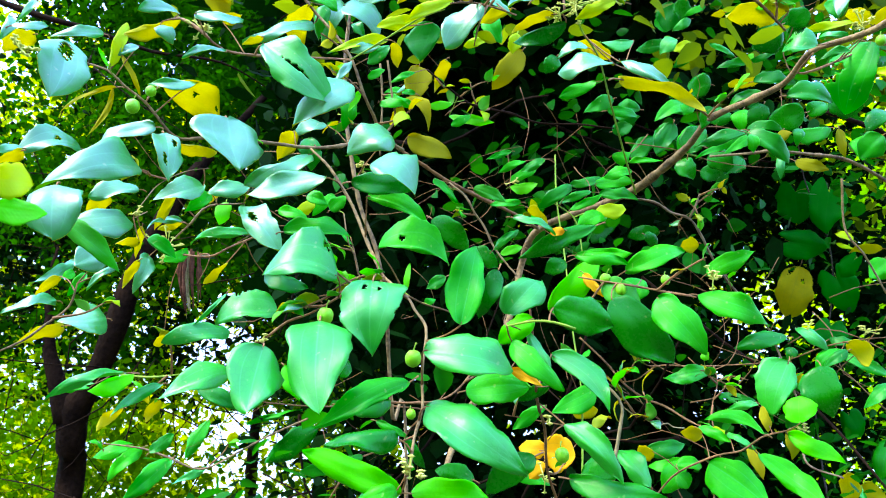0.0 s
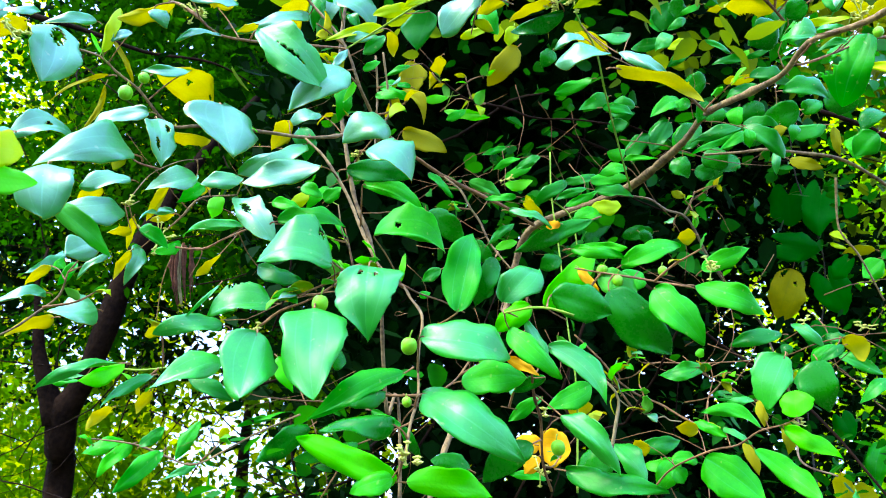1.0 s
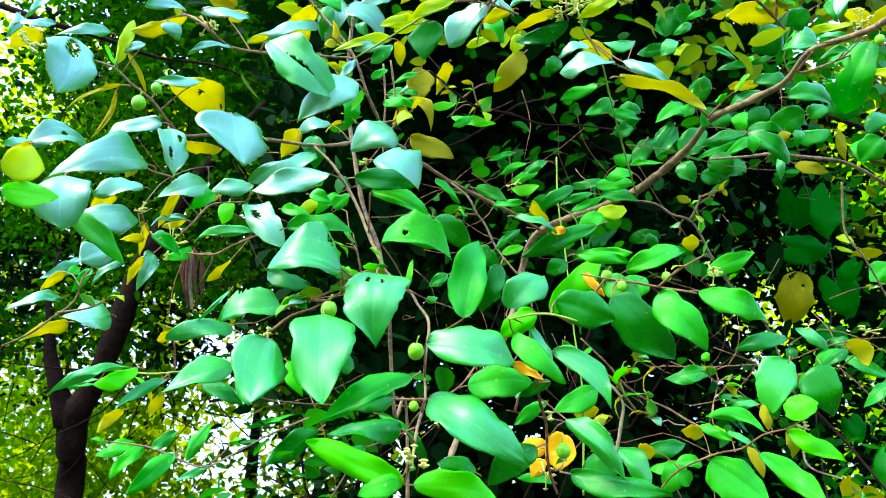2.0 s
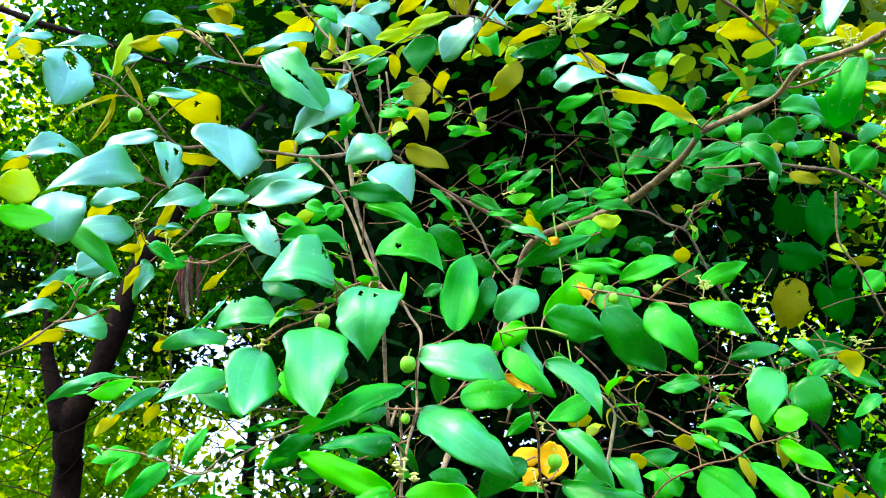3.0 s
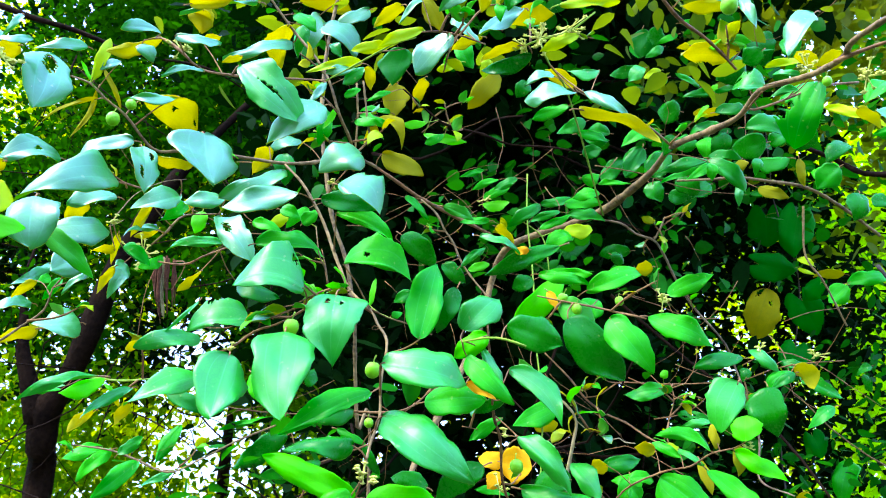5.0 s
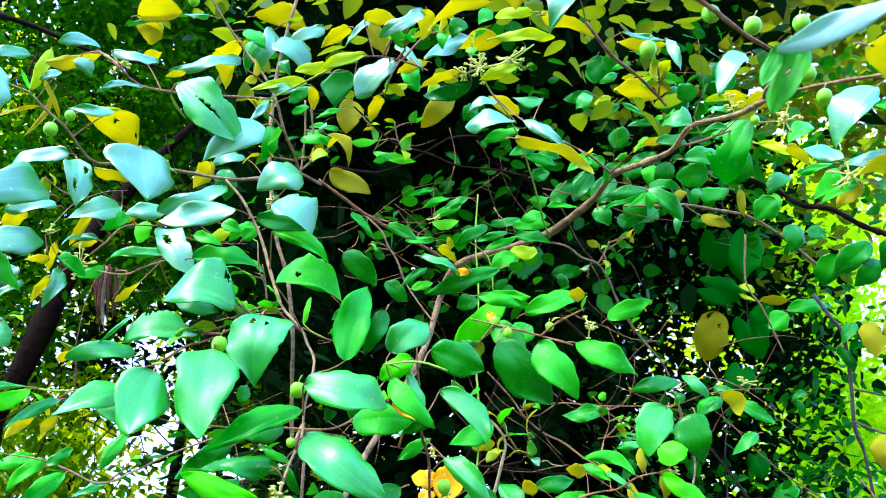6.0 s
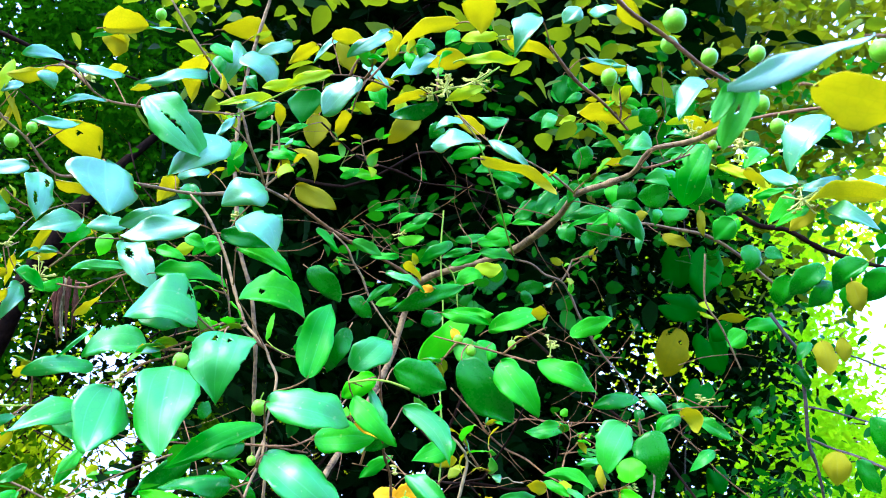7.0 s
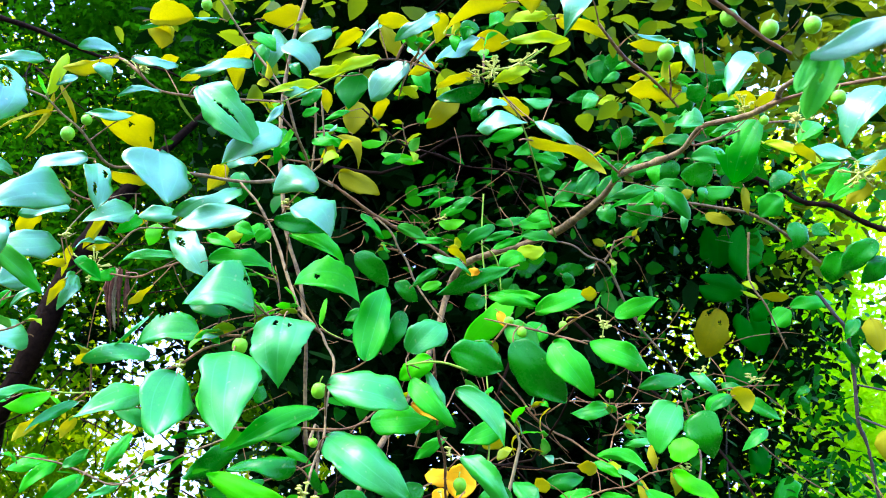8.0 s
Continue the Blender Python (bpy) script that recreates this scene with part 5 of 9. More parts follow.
leaf(spur, (0.4202, 0.8979, 2.0663), (0.4044, 0.9123, 2.0398), (0.0142, 0.0127), -125.4, 'dark', bend=0.111, fold=0.02, sway=-0.007, p=0.52, q=0.64)
leaf(spur, (0.4990, 0.8937, 2.0299), (0.4602, 0.9203, 2.0373), (0.0192, 0.0044), -93.0, 'mid', bend=0.188, fold=0.12, sway=-0.082, p=0.52, q=0.52)
leaf(main_branch, (0.4303, 0.8318, 1.9917), (0.4249, 0.8358, 1.9708), (0.0055, 0.0076), -102.9, 'mid', bend=0.194, fold=0.13, sway=-0.014, p=0.52, q=0.78)
leaf(dark_branch, (0.5766, 0.9163, 2.0321), (0.5543, 0.9444, 2.0117), (0.0164, 0.0183), -105.9, 'mid', bend=0.113, fold=0.30, sway=-0.016, p=0.52, q=0.52)
leaf(main_branch, (0.3863, 0.7811, 1.9603), (0.3841, 0.7850, 1.9467), (0.0080, 0.0067), -115.4, 'olive', bend=0.062, fold=0.09, p=0.52, q=0.78)
leaf(right_branch, (0.5541, 0.9754, 2.0763), (0.5584, 0.9858, 2.0354), (0.0062, 0.0070), 179.2, 'olive', bend=0.054, fold=0.22, p=0.52, q=0.64)
leaf(right_branch, (0.5275, 1.0619, 2.0707), (0.5676, 1.0453, 2.0511), (0.0074, 0.0120), 105.2, 'olive', bend=0.079, fold=0.19, sway=0.015, p=0.52, q=0.52, joint=(0.5140, 1.0931, 2.1041))
leaf(leafy_twig, (0.3914, 0.6197, 2.0079), (0.3740, 0.6313, 2.0133), (0.0158, 0.0055), -105.8, 'mid', bend=0.185, fold=0.27, sway=-0.062, p=0.52, q=0.52)
leaf(leafy_twig, (0.3617, 0.5466, 1.9220), (0.3378, 0.5353, 1.9310), (0.0077, 0.0068), 7.8, 'yellow', bend=0.081, fold=0.30, sway=0.037, p=0.52, q=0.43, joint=(0.3527, 0.5812, 1.9141))
leaf(leafy_twig, (0.3583, 0.5390, 1.9162), (0.3677, 0.5155, 1.9186), (0.0094, 0.0066), -22.3, 'yellow', bend=0.079, fold=0.22, sway=-0.039, p=0.52, q=0.43, joint=(0.3462, 0.5785, 1.9099))
leaf(right_branch, (0.3696, 1.0027, 2.2406), (0.3439, 1.0117, 2.2325), (0.0091, 0.0061), -101.6, 'young', bend=0.103, fold=0.18, sway=-0.040, p=0.52, q=0.52)
leaf(hanging_stalk, (0.2983, 0.8462, 2.1304), (0.2762, 0.8560, 2.1139), (0.0101, 0.0123), -84.4, 'glossy', bend=0.144, fold=0.10, sway=-0.088, p=0.52, q=0.78)
leaf(right_branch, (0.4204, 1.1301, 2.3159), (0.3859, 1.1546, 2.2994), (0.0099, 0.0099), -113.7, 'mid', bend=0.143, fold=0.05, sway=-0.024, p=0.52, q=0.78)
leaf(dark_branch, (0.4221, 1.1421, 2.3921), (0.3908, 1.1490, 2.3743), (0.0094, 0.0094), -98.7, 'mid', bend=0.150, fold=0.08, sway=-0.065, p=0.52, q=0.52)
leaf(dark_branch, (0.4396, 1.1123, 2.3975), (0.4071, 1.1246, 2.3867), (0.0067, 0.0067), -108.1, 'bright', bend=0.144, fold=0.10, sway=-0.045, p=0.52, q=0.52)
leaf(dark_branch, (0.4096, 1.1432, 2.4369), (0.4135, 1.1581, 2.4021), (0.0182, 0.0139), 172.7, 'dark', bend=-0.040, fold=0.15, p=0.52, q=0.52)
leaf(leafy_twig, (0.3505, 0.5620, 1.9081), (0.3277, 0.5736, 1.9059), (0.0018, 0.0053), -94.3, 'mid', bend=-0.047, fold=0.21, sway=0.086, p=0.52, q=0.78, joint=(0.3439, 0.5776, 1.9084))
leaf(leafy_twig, (0.3798, 0.6117, 1.9600), (0.3577, 0.6215, 1.9690), (0.0019, 0.0050), -94.6, 'glossy', bend=0.169, fold=0.23, sway=-0.089, p=0.52, q=0.52, joint=(0.3929, 0.5965, 1.9386))
leaf(drooping_twig, (-0.1525, 0.2769, 1.6418), (-0.1403, 0.2869, 1.6445), (0.0077, 0.0069), 98.8, 'young', bend=0.073, fold=0.19, sway=0.017, p=0.52, q=0.52)
leaf(drooping_twig, (-0.1527, 0.2814, 1.6320), (-0.1351, 0.2909, 1.6338), (0.0044, 0.0059), 101.0, 'lime', bend=0.112, fold=0.14, sway=0.018, p=0.52, q=0.64)
leaf(upper_twig, (-0.2025, 0.4059, 1.7012), (-0.1918, 0.3955, 1.6629), (0.0157, 0.0148), 27.8, 'green', bend=0.188, fold=0.08, sway=-0.009, p=0.52, q=0.52)
leaf(left_thin_twig, (-0.2943, 0.5861, 1.7537), (-0.2555, 0.6193, 1.7764), (0.0098, 0.0217), 62.4, 'green', bend=0.116, fold=0.04, sway=0.110, p=0.52, q=0.78)
leaf(left_thin_twig, (-0.2455, 0.4926, 1.7164), (-0.2099, 0.5203, 1.6908), (0.0088, 0.0065), 93.1, 'pale', bend=0.102, fold=0.08, sway=0.022, p=0.52, q=0.78)
leaf(left_mid_twig_a, (-0.3071, 0.7282, 1.8524), (-0.3468, 0.7086, 1.8312), (0.0056, 0.0180), -71.1, 'green', bend=0.151, fold=0.13, sway=-0.045, p=0.52, q=0.64)
leaf(left_mid_twig_a, (-0.3323, 0.7171, 1.8417), (-0.3605, 0.7366, 1.8267), (0.0084, 0.0098), 9.8, 'yellow', bend=-0.029, fold=0.13, sway=-0.014, p=0.52, q=0.64)
leaf(yellow_bud_twig, (-0.2323, 0.7067, 1.8461), (-0.2670, 0.6748, 1.8159), (0.0105, 0.0153), -62.0, 'green', bend=0.167, fold=0.29, sway=-0.147, p=0.52, q=0.52, joint=(-0.2297, 0.6948, 1.8595))
leaf(left_mid_twig_a, (-0.2337, 0.7354, 1.8510), (-0.2540, 0.7259, 1.8253), (0.0056, 0.0106), -102.1, 'bright', bend=0.176, fold=0.29, sway=-0.035, p=0.52, q=0.78, joint=(-0.2314, 0.7524, 1.8462))
leaf(left_mid_twig_a, (-0.2655, 0.7211, 1.8432), (-0.2919, 0.7546, 1.8252), (0.0061, 0.0043), 16.0, 'yellow', bend=-0.047, fold=0.28, sway=-0.015, p=0.52, q=0.64, joint=(-0.2546, 0.7563, 1.8333))
leaf(left_mid_twig_a, (-0.2655, 0.7505, 1.8264), (-0.2914, 0.7263, 1.8112), (0.0033, 0.0050), -64.0, 'green', bend=-0.075, fold=0.10, sway=0.185, p=0.52, q=0.78, joint=(-0.2612, 0.7566, 1.8239))
leaf(left_mid_twig_a, (-0.2620, 0.7410, 1.8211), (-0.2854, 0.7375, 1.8130), (0.0017, 0.0067), 24.8, 'yellow', bend=0.084, fold=0.13, sway=0.067, p=0.52, q=0.78, joint=(-0.2602, 0.7563, 1.8248))
leaf(left_mid_twig_a, (-0.2333, 0.7517, 1.8653), (-0.2505, 0.7639, 1.8522), (0.0060, 0.0060), 19.6, 'yellow', bend=0.112, fold=0.17, sway=0.037, p=0.52, q=0.64, joint=(-0.2329, 0.7526, 1.8462))
leaf(left_mid_twig, (-0.2563, 0.8493, 1.8941), (-0.2623, 0.8494, 1.8661), (0.0101, 0.0086), -17.3, 'lime', bend=-0.029, fold=0.20, p=0.52, q=0.78)
leaf(yellow_bud_twig, (-0.2589, 0.6461, 1.7607), (-0.2762, 0.6362, 1.7586), (0.0064, 0.0058), 30.8, 'yellow', bend=0.117, fold=0.22, sway=0.097, p=0.52, q=0.78, joint=(-0.2674, 0.6431, 1.7840))
leaf(left_mid_twig_a, (-0.2880, 0.7091, 1.8034), (-0.3050, 0.7401, 1.7839), (0.0042, 0.0042), -10.6, 'yellow', bend=-0.021, fold=0.05, p=0.52, q=0.78)
leaf(yellow_bud_twig, (-0.2589, 0.6596, 1.7694), (-0.2334, 0.6671, 1.7550), (0.0112, 0.0022), 97.3, 'bright', bend=0.198, fold=0.28, sway=0.037, p=0.52, q=0.52, joint=(-0.2663, 0.6473, 1.7873))
leaf(left_mid_twig, (-0.2780, 0.8096, 1.8181), (-0.3025, 0.7956, 1.8004), (0.0103, 0.0027), -95.3, 'bright', bend=0.142, fold=0.03, sway=-0.033, p=0.52, q=0.52, joint=(-0.2804, 0.8045, 1.8093))
leaf(left_mid_twig_a, (-0.2987, 0.7591, 1.7900), (-0.2982, 0.7380, 1.7489), (0.0084, 0.0102), -29.6, 'green', bend=0.149, fold=0.19, sway=-0.038, p=0.52, q=0.43, joint=(-0.2744, 0.7610, 1.8124))
leaf(yellow_bud_twig, (-0.2773, 0.6927, 1.7611), (-0.2972, 0.7091, 1.7404), (0.0052, 0.0035), 15.6, 'yellow', bend=0.111, fold=0.08, sway=0.032, p=0.52, q=0.52)
leaf(left_thin_twig, (-0.2811, 0.6377, 1.7486), (-0.2969, 0.6148, 1.7268), (0.0135, 0.0131), -52.3, 'green', bend=-0.056, fold=0.24, sway=0.047, p=0.52, q=0.52, joint=(-0.2971, 0.6271, 1.7156))
leaf(left_mid_twig, (-0.4074, 0.8179, 1.8071), (-0.4162, 0.7603, 1.7563), (0.0058, 0.0065), -38.1, 'green', bend=0.108, fold=0.13, sway=-0.080, p=0.52, q=0.64)
leaf(left_thin_twig, (-0.3292, 0.6560, 1.7317), (-0.3528, 0.6609, 1.7181), (0.0037, 0.0056), 22.3, 'yellow', bend=-0.034, fold=0.27, sway=-0.020, p=0.52, q=0.52, joint=(-0.2993, 0.6294, 1.7097))
leaf(left_thin_twig, (-0.3024, 0.6475, 1.7318), (-0.3109, 0.6402, 1.7090), (0.0041, 0.0046), -80.0, 'bright', bend=0.196, fold=0.24, sway=-0.042, p=0.52, q=0.64, joint=(-0.2971, 0.6271, 1.7156))
leaf(left_thin_twig, (-0.2691, 0.6322, 1.7336), (-0.2850, 0.6172, 1.7114), (0.0031, 0.0043), -57.5, 'green', bend=0.128, fold=0.22, sway=-0.081, p=0.52, q=0.52, joint=(-0.2971, 0.6271, 1.7156))
leaf(left_thin_twig, (-0.3251, 0.6704, 1.7406), (-0.3314, 0.6632, 1.7326), (0.0047, 0.0053), -72.3, 'bright', bend=0.144, fold=0.22, sway=-0.068, p=0.52, q=0.52)
leaf(far_left_twig, (-0.3940, 0.7739, 1.7450), (-0.4247, 0.7351, 1.7242), (0.0048, 0.0135), -46.4, 'green', bend=0.150, fold=0.15, sway=-0.183, p=0.52, q=0.78)
leaf(left_thin_twig, (-0.3042, 0.7036, 1.7073), (-0.3359, 0.6749, 1.6943), (0.0186, 0.0234), -45.4, 'green', bend=0.120, fold=0.03, sway=-0.167, p=0.40, q=0.71)
leaf(far_left_twig, (-0.3599, 0.7355, 1.7076), (-0.3993, 0.7273, 1.6906), (0.0062, 0.0097), 41.3, 'yellow', bend=-0.024, fold=0.24, sway=-0.014, p=0.52, q=0.78)
leaf(left_mid_twig, (-0.1969, 0.7143, 1.7375), (-0.2164, 0.6928, 1.7003), (0.0017, 0.0023), -67.8, 'glossy', bend=0.103, fold=0.19, sway=-0.036, p=0.52, q=0.78)
leaf(left_mid_twig_a, (-0.1969, 0.7431, 1.8636), (-0.2354, 0.7254, 1.8513), (0.0094, 0.0104), -69.8, 'green', bend=0.171, fold=0.09, sway=-0.158, p=0.52, q=0.64, joint=(-0.2030, 0.7486, 1.8466))
leaf(left_mid_twig, (-0.2119, 0.7480, 1.7809), (-0.2400, 0.7636, 1.7632), (0.0033, 0.0058), 6.1, 'yellow', bend=-0.023, fold=0.06, sway=-0.016, p=0.52, q=0.52, joint=(-0.1986, 0.7581, 1.8086))
leaf(left_mid_twig, (-0.2049, 0.7900, 1.8281), (-0.2686, 0.7802, 1.8212), (0.0024, 0.0087), -80.1, 'glossy', bend=0.188, fold=0.20, sway=-0.067, p=0.52, q=0.78, joint=(-0.2183, 0.7789, 1.8105))
leaf(drooping_twig, (-0.1112, 0.6401, 1.8480), (-0.1615, 0.6133, 1.8066), (0.0159, 0.0067), -69.3, 'green', bend=0.101, fold=0.07, sway=-0.077, p=0.52, q=0.35, joint=(-0.1100, 0.6369, 1.8497))
leaf(drooping_twig, (-0.0883, 0.6025, 1.8059), (-0.1525, 0.5929, 1.7836), (0.0136, 0.0132), -68.5, 'green', bend=-0.059, fold=0.22, sway=0.059, p=0.52, q=0.28, joint=(-0.0785, 0.6308, 1.8084))
leaf(left_mid_twig_a, (-0.2023, 0.7534, 1.8454), (-0.1483, 0.7205, 1.7835), (0.0173, 0.0134), 46.8, 'green', bend=0.131, fold=0.14, sway=0.071, p=0.52, q=0.43, holes=((0.4, 0.1, 0.12, 1.2),), joint=(-0.2030, 0.7486, 1.8466))
leaf(drooping_twig, (-0.1293, 0.6385, 1.7702), (-0.0718, 0.6370, 1.7715), (0.0151, 0.0048), 88.5, 'bright', bend=0.102, fold=0.31, sway=0.044, p=0.52, q=0.52)
leaf(side_twig, (-0.0646, 0.5567, 1.7011), (-0.1159, 0.5407, 1.7044), (0.0128, 0.0318), -70.8, 'glossy', bend=0.116, fold=0.13, sway=0.067, p=0.52, q=0.78, holes=((0.2, 0.75, 0.045, 1.8),), joint=(-0.0678, 0.5868, 1.6941))
leaf(left_mid_twig, (-0.1809, 0.7787, 1.7800), (-0.1317, 0.7765, 1.7637), (0.0064, 0.0147), 78.9, 'mid', bend=0.114, fold=0.14, sway=0.055, p=0.52, q=0.35, joint=(-0.1992, 0.7588, 1.8087))
leaf(left_mid_twig, (-0.1613, 0.7721, 1.7373), (-0.2231, 0.7629, 1.7252), (0.0098, 0.0294), -73.1, 'glossy', bend=0.156, fold=0.21, sway=-0.033, p=0.52, q=0.92, holes=((0.55, 0.95, 0.1, 0.8), (0.5, -0.9, 0.07, 1.2)))
leaf(drooping_twig, (-0.0295, 0.4906, 1.6755), (-0.0269, 0.4790, 1.6253), (0.0224, 0.0205), -0.5, 'glossy', bend=0.104, fold=0.12, p=0.32, q=0.68, holes=((0.15, 0.28, 0.055, 0.9), (0.17, -0.22, 0.04, 0.7), (0.55, -1.0, 0.06, 1.0)))
leaf(drooping_twig, (-0.0334, 0.5408, 1.7171), (0.0196, 0.5492, 1.7144), (0.0233, 0.0031), 82.9, 'bright', bend=0.190, fold=0.29, sway=0.015, p=0.52, q=0.52, holes=((0.3, -0.3, 0.035, 1.6),), joint=(-0.0147, 0.5794, 1.6938))
leaf(stem, (-0.0041, 0.7534, 1.8338), (0.0358, 0.7639, 1.8042), (0.0143, 0.0117), 110.6, 'dark', bend=0.041, fold=0.16, p=0.52, q=0.64)
leaf(stem, (0.0119, 0.7312, 1.7626), (-0.0074, 0.7354, 1.7514), (0.0064, 0.0058), -95.7, 'mid', bend=0.125, fold=0.28, sway=-0.026, p=0.52, q=0.52)
leaf(node_twig, (-0.0196, 0.6273, 1.7125), (-0.0162, 0.6258, 1.7376), (0.0026, 0.0026), 2.4, 'lime', bend=0.088, fold=0.29, sway=0.004, p=0.52, q=0.64, joint=(0.0025, 0.6168, 1.6976))
leaf(wiry_root, (-0.1263, 0.7417, 1.8449), (-0.1479, 0.7419, 1.8345), (0.0069, 0.0056), -94.7, 'young', bend=0.044, fold=0.04, sway=-0.014, p=0.52, q=0.78, joint=(-0.0942, 0.7356, 1.8314))
leaf(stem, (-0.1137, 0.7803, 1.8730), (-0.1341, 0.7740, 1.8469), (0.0054, 0.0075), -92.0, 'bright', bend=0.123, fold=0.06, sway=-0.035, p=0.52, q=0.78, joint=(-0.0880, 0.7687, 1.8782))
leaf(drooping_twig, (0.0279, 0.5230, 1.6554), (0.0403, 0.5268, 1.7184), (0.0152, 0.0108), 1.3, 'bright', bend=0.069, fold=0.29, sway=0.006, p=0.52, q=0.64, joint=(0.0030, 0.5444, 1.6490))
leaf(young_shoot, (0.0542, 0.5316, 1.6989), (0.0397, 0.5378, 1.6655), (0.0079, 0.0079), -119.6, 'dark', bend=0.111, fold=0.08, sway=-0.004, p=0.52, q=0.52)
leaf(young_shoot, (0.0603, 0.5437, 1.6700), (0.0852, 0.5499, 1.7015), (0.0138, 0.0136), 74.5, 'glossy', bend=0.117, fold=0.29, sway=0.036, p=0.45, q=0.45, joint=(0.0588, 0.5096, 1.6516))
leaf(hanging_green_stem, (0.1337, 0.9161, 1.7853), (0.2030, 0.9080, 1.8603), (0.0128, 0.0202), 100.6, 'fresh', bend=0.092, fold=0.13, sway=-0.015, p=0.52, q=0.85, joint=(0.1624, 0.9297, 1.7719))
leaf(crooked_twig, (0.1459, 0.7726, 1.8029), (0.2002, 0.7702, 1.7959), (0.0069, 0.0076), 90.9, 'bright', bend=0.116, fold=0.03, sway=0.040, p=0.52, q=0.52)
leaf(crooked_twig, (0.1609, 0.7907, 1.8139), (0.2043, 0.7718, 1.8073), (0.0047, 0.0087), 97.5, 'bright', bend=-0.067, fold=0.26, sway=-0.015, p=0.52, q=0.52)
leaf(crooked_twig, (0.1721, 0.7907, 1.8443), (0.0889, 0.8010, 1.8076), (0.0088, 0.0108), -106.9, 'dark', bend=0.060, fold=0.21, sway=-0.006, p=0.52, q=0.43)
leaf(lateral_spur, (0.1646, 0.9752, 1.8697), (0.1365, 0.9807, 1.8577), (0.0117, 0.0126), -98.0, 'dark', bend=0.045, fold=0.27, sway=-0.009, p=0.52, q=0.78, joint=(0.1858, 0.9704, 1.8794))
leaf(crooked_twig, (0.2044, 0.8052, 1.7978), (0.2720, 0.8066, 1.8303), (0.0156, 0.0091), 84.7, 'bright', bend=0.138, fold=0.26, sway=0.054, p=0.52, q=0.64)
leaf(fruit_twig, (0.1490, 0.6471, 1.7303), (0.1803, 0.6425, 1.7091), (0.0127, 0.0114), 83.9, 'pale', bend=0.097, fold=0.11, sway=0.035, p=0.52, q=0.52, joint=(0.1478, 0.6435, 1.7303))
leaf(young_shoot, (0.0898, 0.5090, 1.6646), (0.1294, 0.5081, 1.6526), (0.0141, 0.0111), 100.9, 'dark', bend=-0.017, fold=0.19, p=0.52, q=0.52, joint=(0.0849, 0.4963, 1.6511))
leaf(fruit_twig, (0.1541, 0.6359, 1.7116), (0.2008, 0.6360, 1.6572), (0.0187, 0.0196), 99.8, 'dark', bend=0.065, fold=0.20, sway=0.007, p=0.52, q=0.56, joint=(0.1596, 0.6395, 1.7270))
leaf(crooked_twig, (0.0389, 0.7826, 1.8836), (0.0760, 0.7914, 1.8731), (0.0091, 0.0049), 106.1, 'pale', bend=0.102, fold=0.22, sway=0.016, p=0.52, q=0.64)
leaf(crooked_twig, (0.0962, 0.8503, 1.8992), (0.0589, 0.8562, 1.8970), (0.0046, 0.0062), -98.5, 'bright', bend=0.127, fold=0.27, sway=-0.036, p=0.52, q=0.52)
leaf(hanging_green_stem, (0.0972, 1.0602, 2.0210), (0.1386, 1.0590, 2.0266), (0.0029, 0.0136), 98.2, 'lime', bend=-0.047, fold=0.09, sway=-0.015, p=0.52, q=0.64)
leaf(hanging_green_stem, (0.1018, 1.1307, 2.0652), (0.1511, 1.1282, 2.0971), (0.0085, 0.0085), 92.8, 'bright', bend=0.119, fold=0.05, sway=0.045, p=0.52, q=0.52)
leaf(lateral_spur, (0.1729, 0.9527, 1.9715), (0.1286, 0.9560, 1.9400), (0.0067, 0.0117), -106.5, 'mid', bend=0.152, fold=0.13, sway=-0.024, p=0.52, q=0.52, joint=(0.1565, 0.9642, 1.9463))
leaf(main_branch, (0.2086, 1.0068, 1.9885), (0.1622, 1.0153, 1.9751), (0.0055, 0.0064), -98.5, 'mid', bend=0.144, fold=0.28, sway=-0.041, p=0.52, q=0.52, joint=(0.2462, 1.0348, 1.9920))
leaf(hanging_green_stem, (0.1901, 1.0884, 2.0377), (0.2447, 1.0827, 2.0433), (0.0102, 0.0061), 95.2, 'mid', bend=0.175, fold=0.26, sway=0.065, p=0.52, q=0.52, joint=(0.1663, 1.0631, 2.0439))
leaf(main_branch, (0.2202, 1.0400, 2.0173), (0.2792, 1.0398, 2.0253), (0.0114, 0.0104), 98.9, 'bright', bend=-0.073, fold=0.05, sway=-0.021, p=0.52, q=0.52, joint=(0.2345, 1.0504, 1.9918))
leaf(dry_twig, (0.2181, 1.0035, 1.9827), (0.2726, 1.0013, 1.9771), (0.0139, 0.0049), 87.6, 'mid', bend=0.111, fold=0.27, sway=0.056, p=0.52, q=0.52, joint=(0.2535, 1.0203, 1.9862))
leaf(lateral_spur, (0.1747, 0.9893, 1.9531), (0.2194, 0.9776, 1.9713), (0.0045, 0.0071), 97.5, 'bright', bend=0.053, fold=0.21, sway=0.015, p=0.52, q=0.78, joint=(0.1699, 0.9683, 1.9369))
leaf(lateral_spur, (0.1874, 0.9973, 1.9304), (0.2101, 0.9922, 1.9540), (0.0100, 0.0072), 89.2, 'bright', bend=0.097, fold=0.07, sway=0.029, p=0.52, q=0.52, joint=(0.1773, 0.9701, 1.9282))
leaf(lateral_spur, (0.2085, 0.9794, 1.9482), (0.2471, 0.9704, 1.9447), (0.0098, 0.0116), 94.1, 'young', bend=0.112, fold=0.15, sway=0.040, p=0.52, q=0.28, joint=(0.1761, 0.9702, 1.9326))
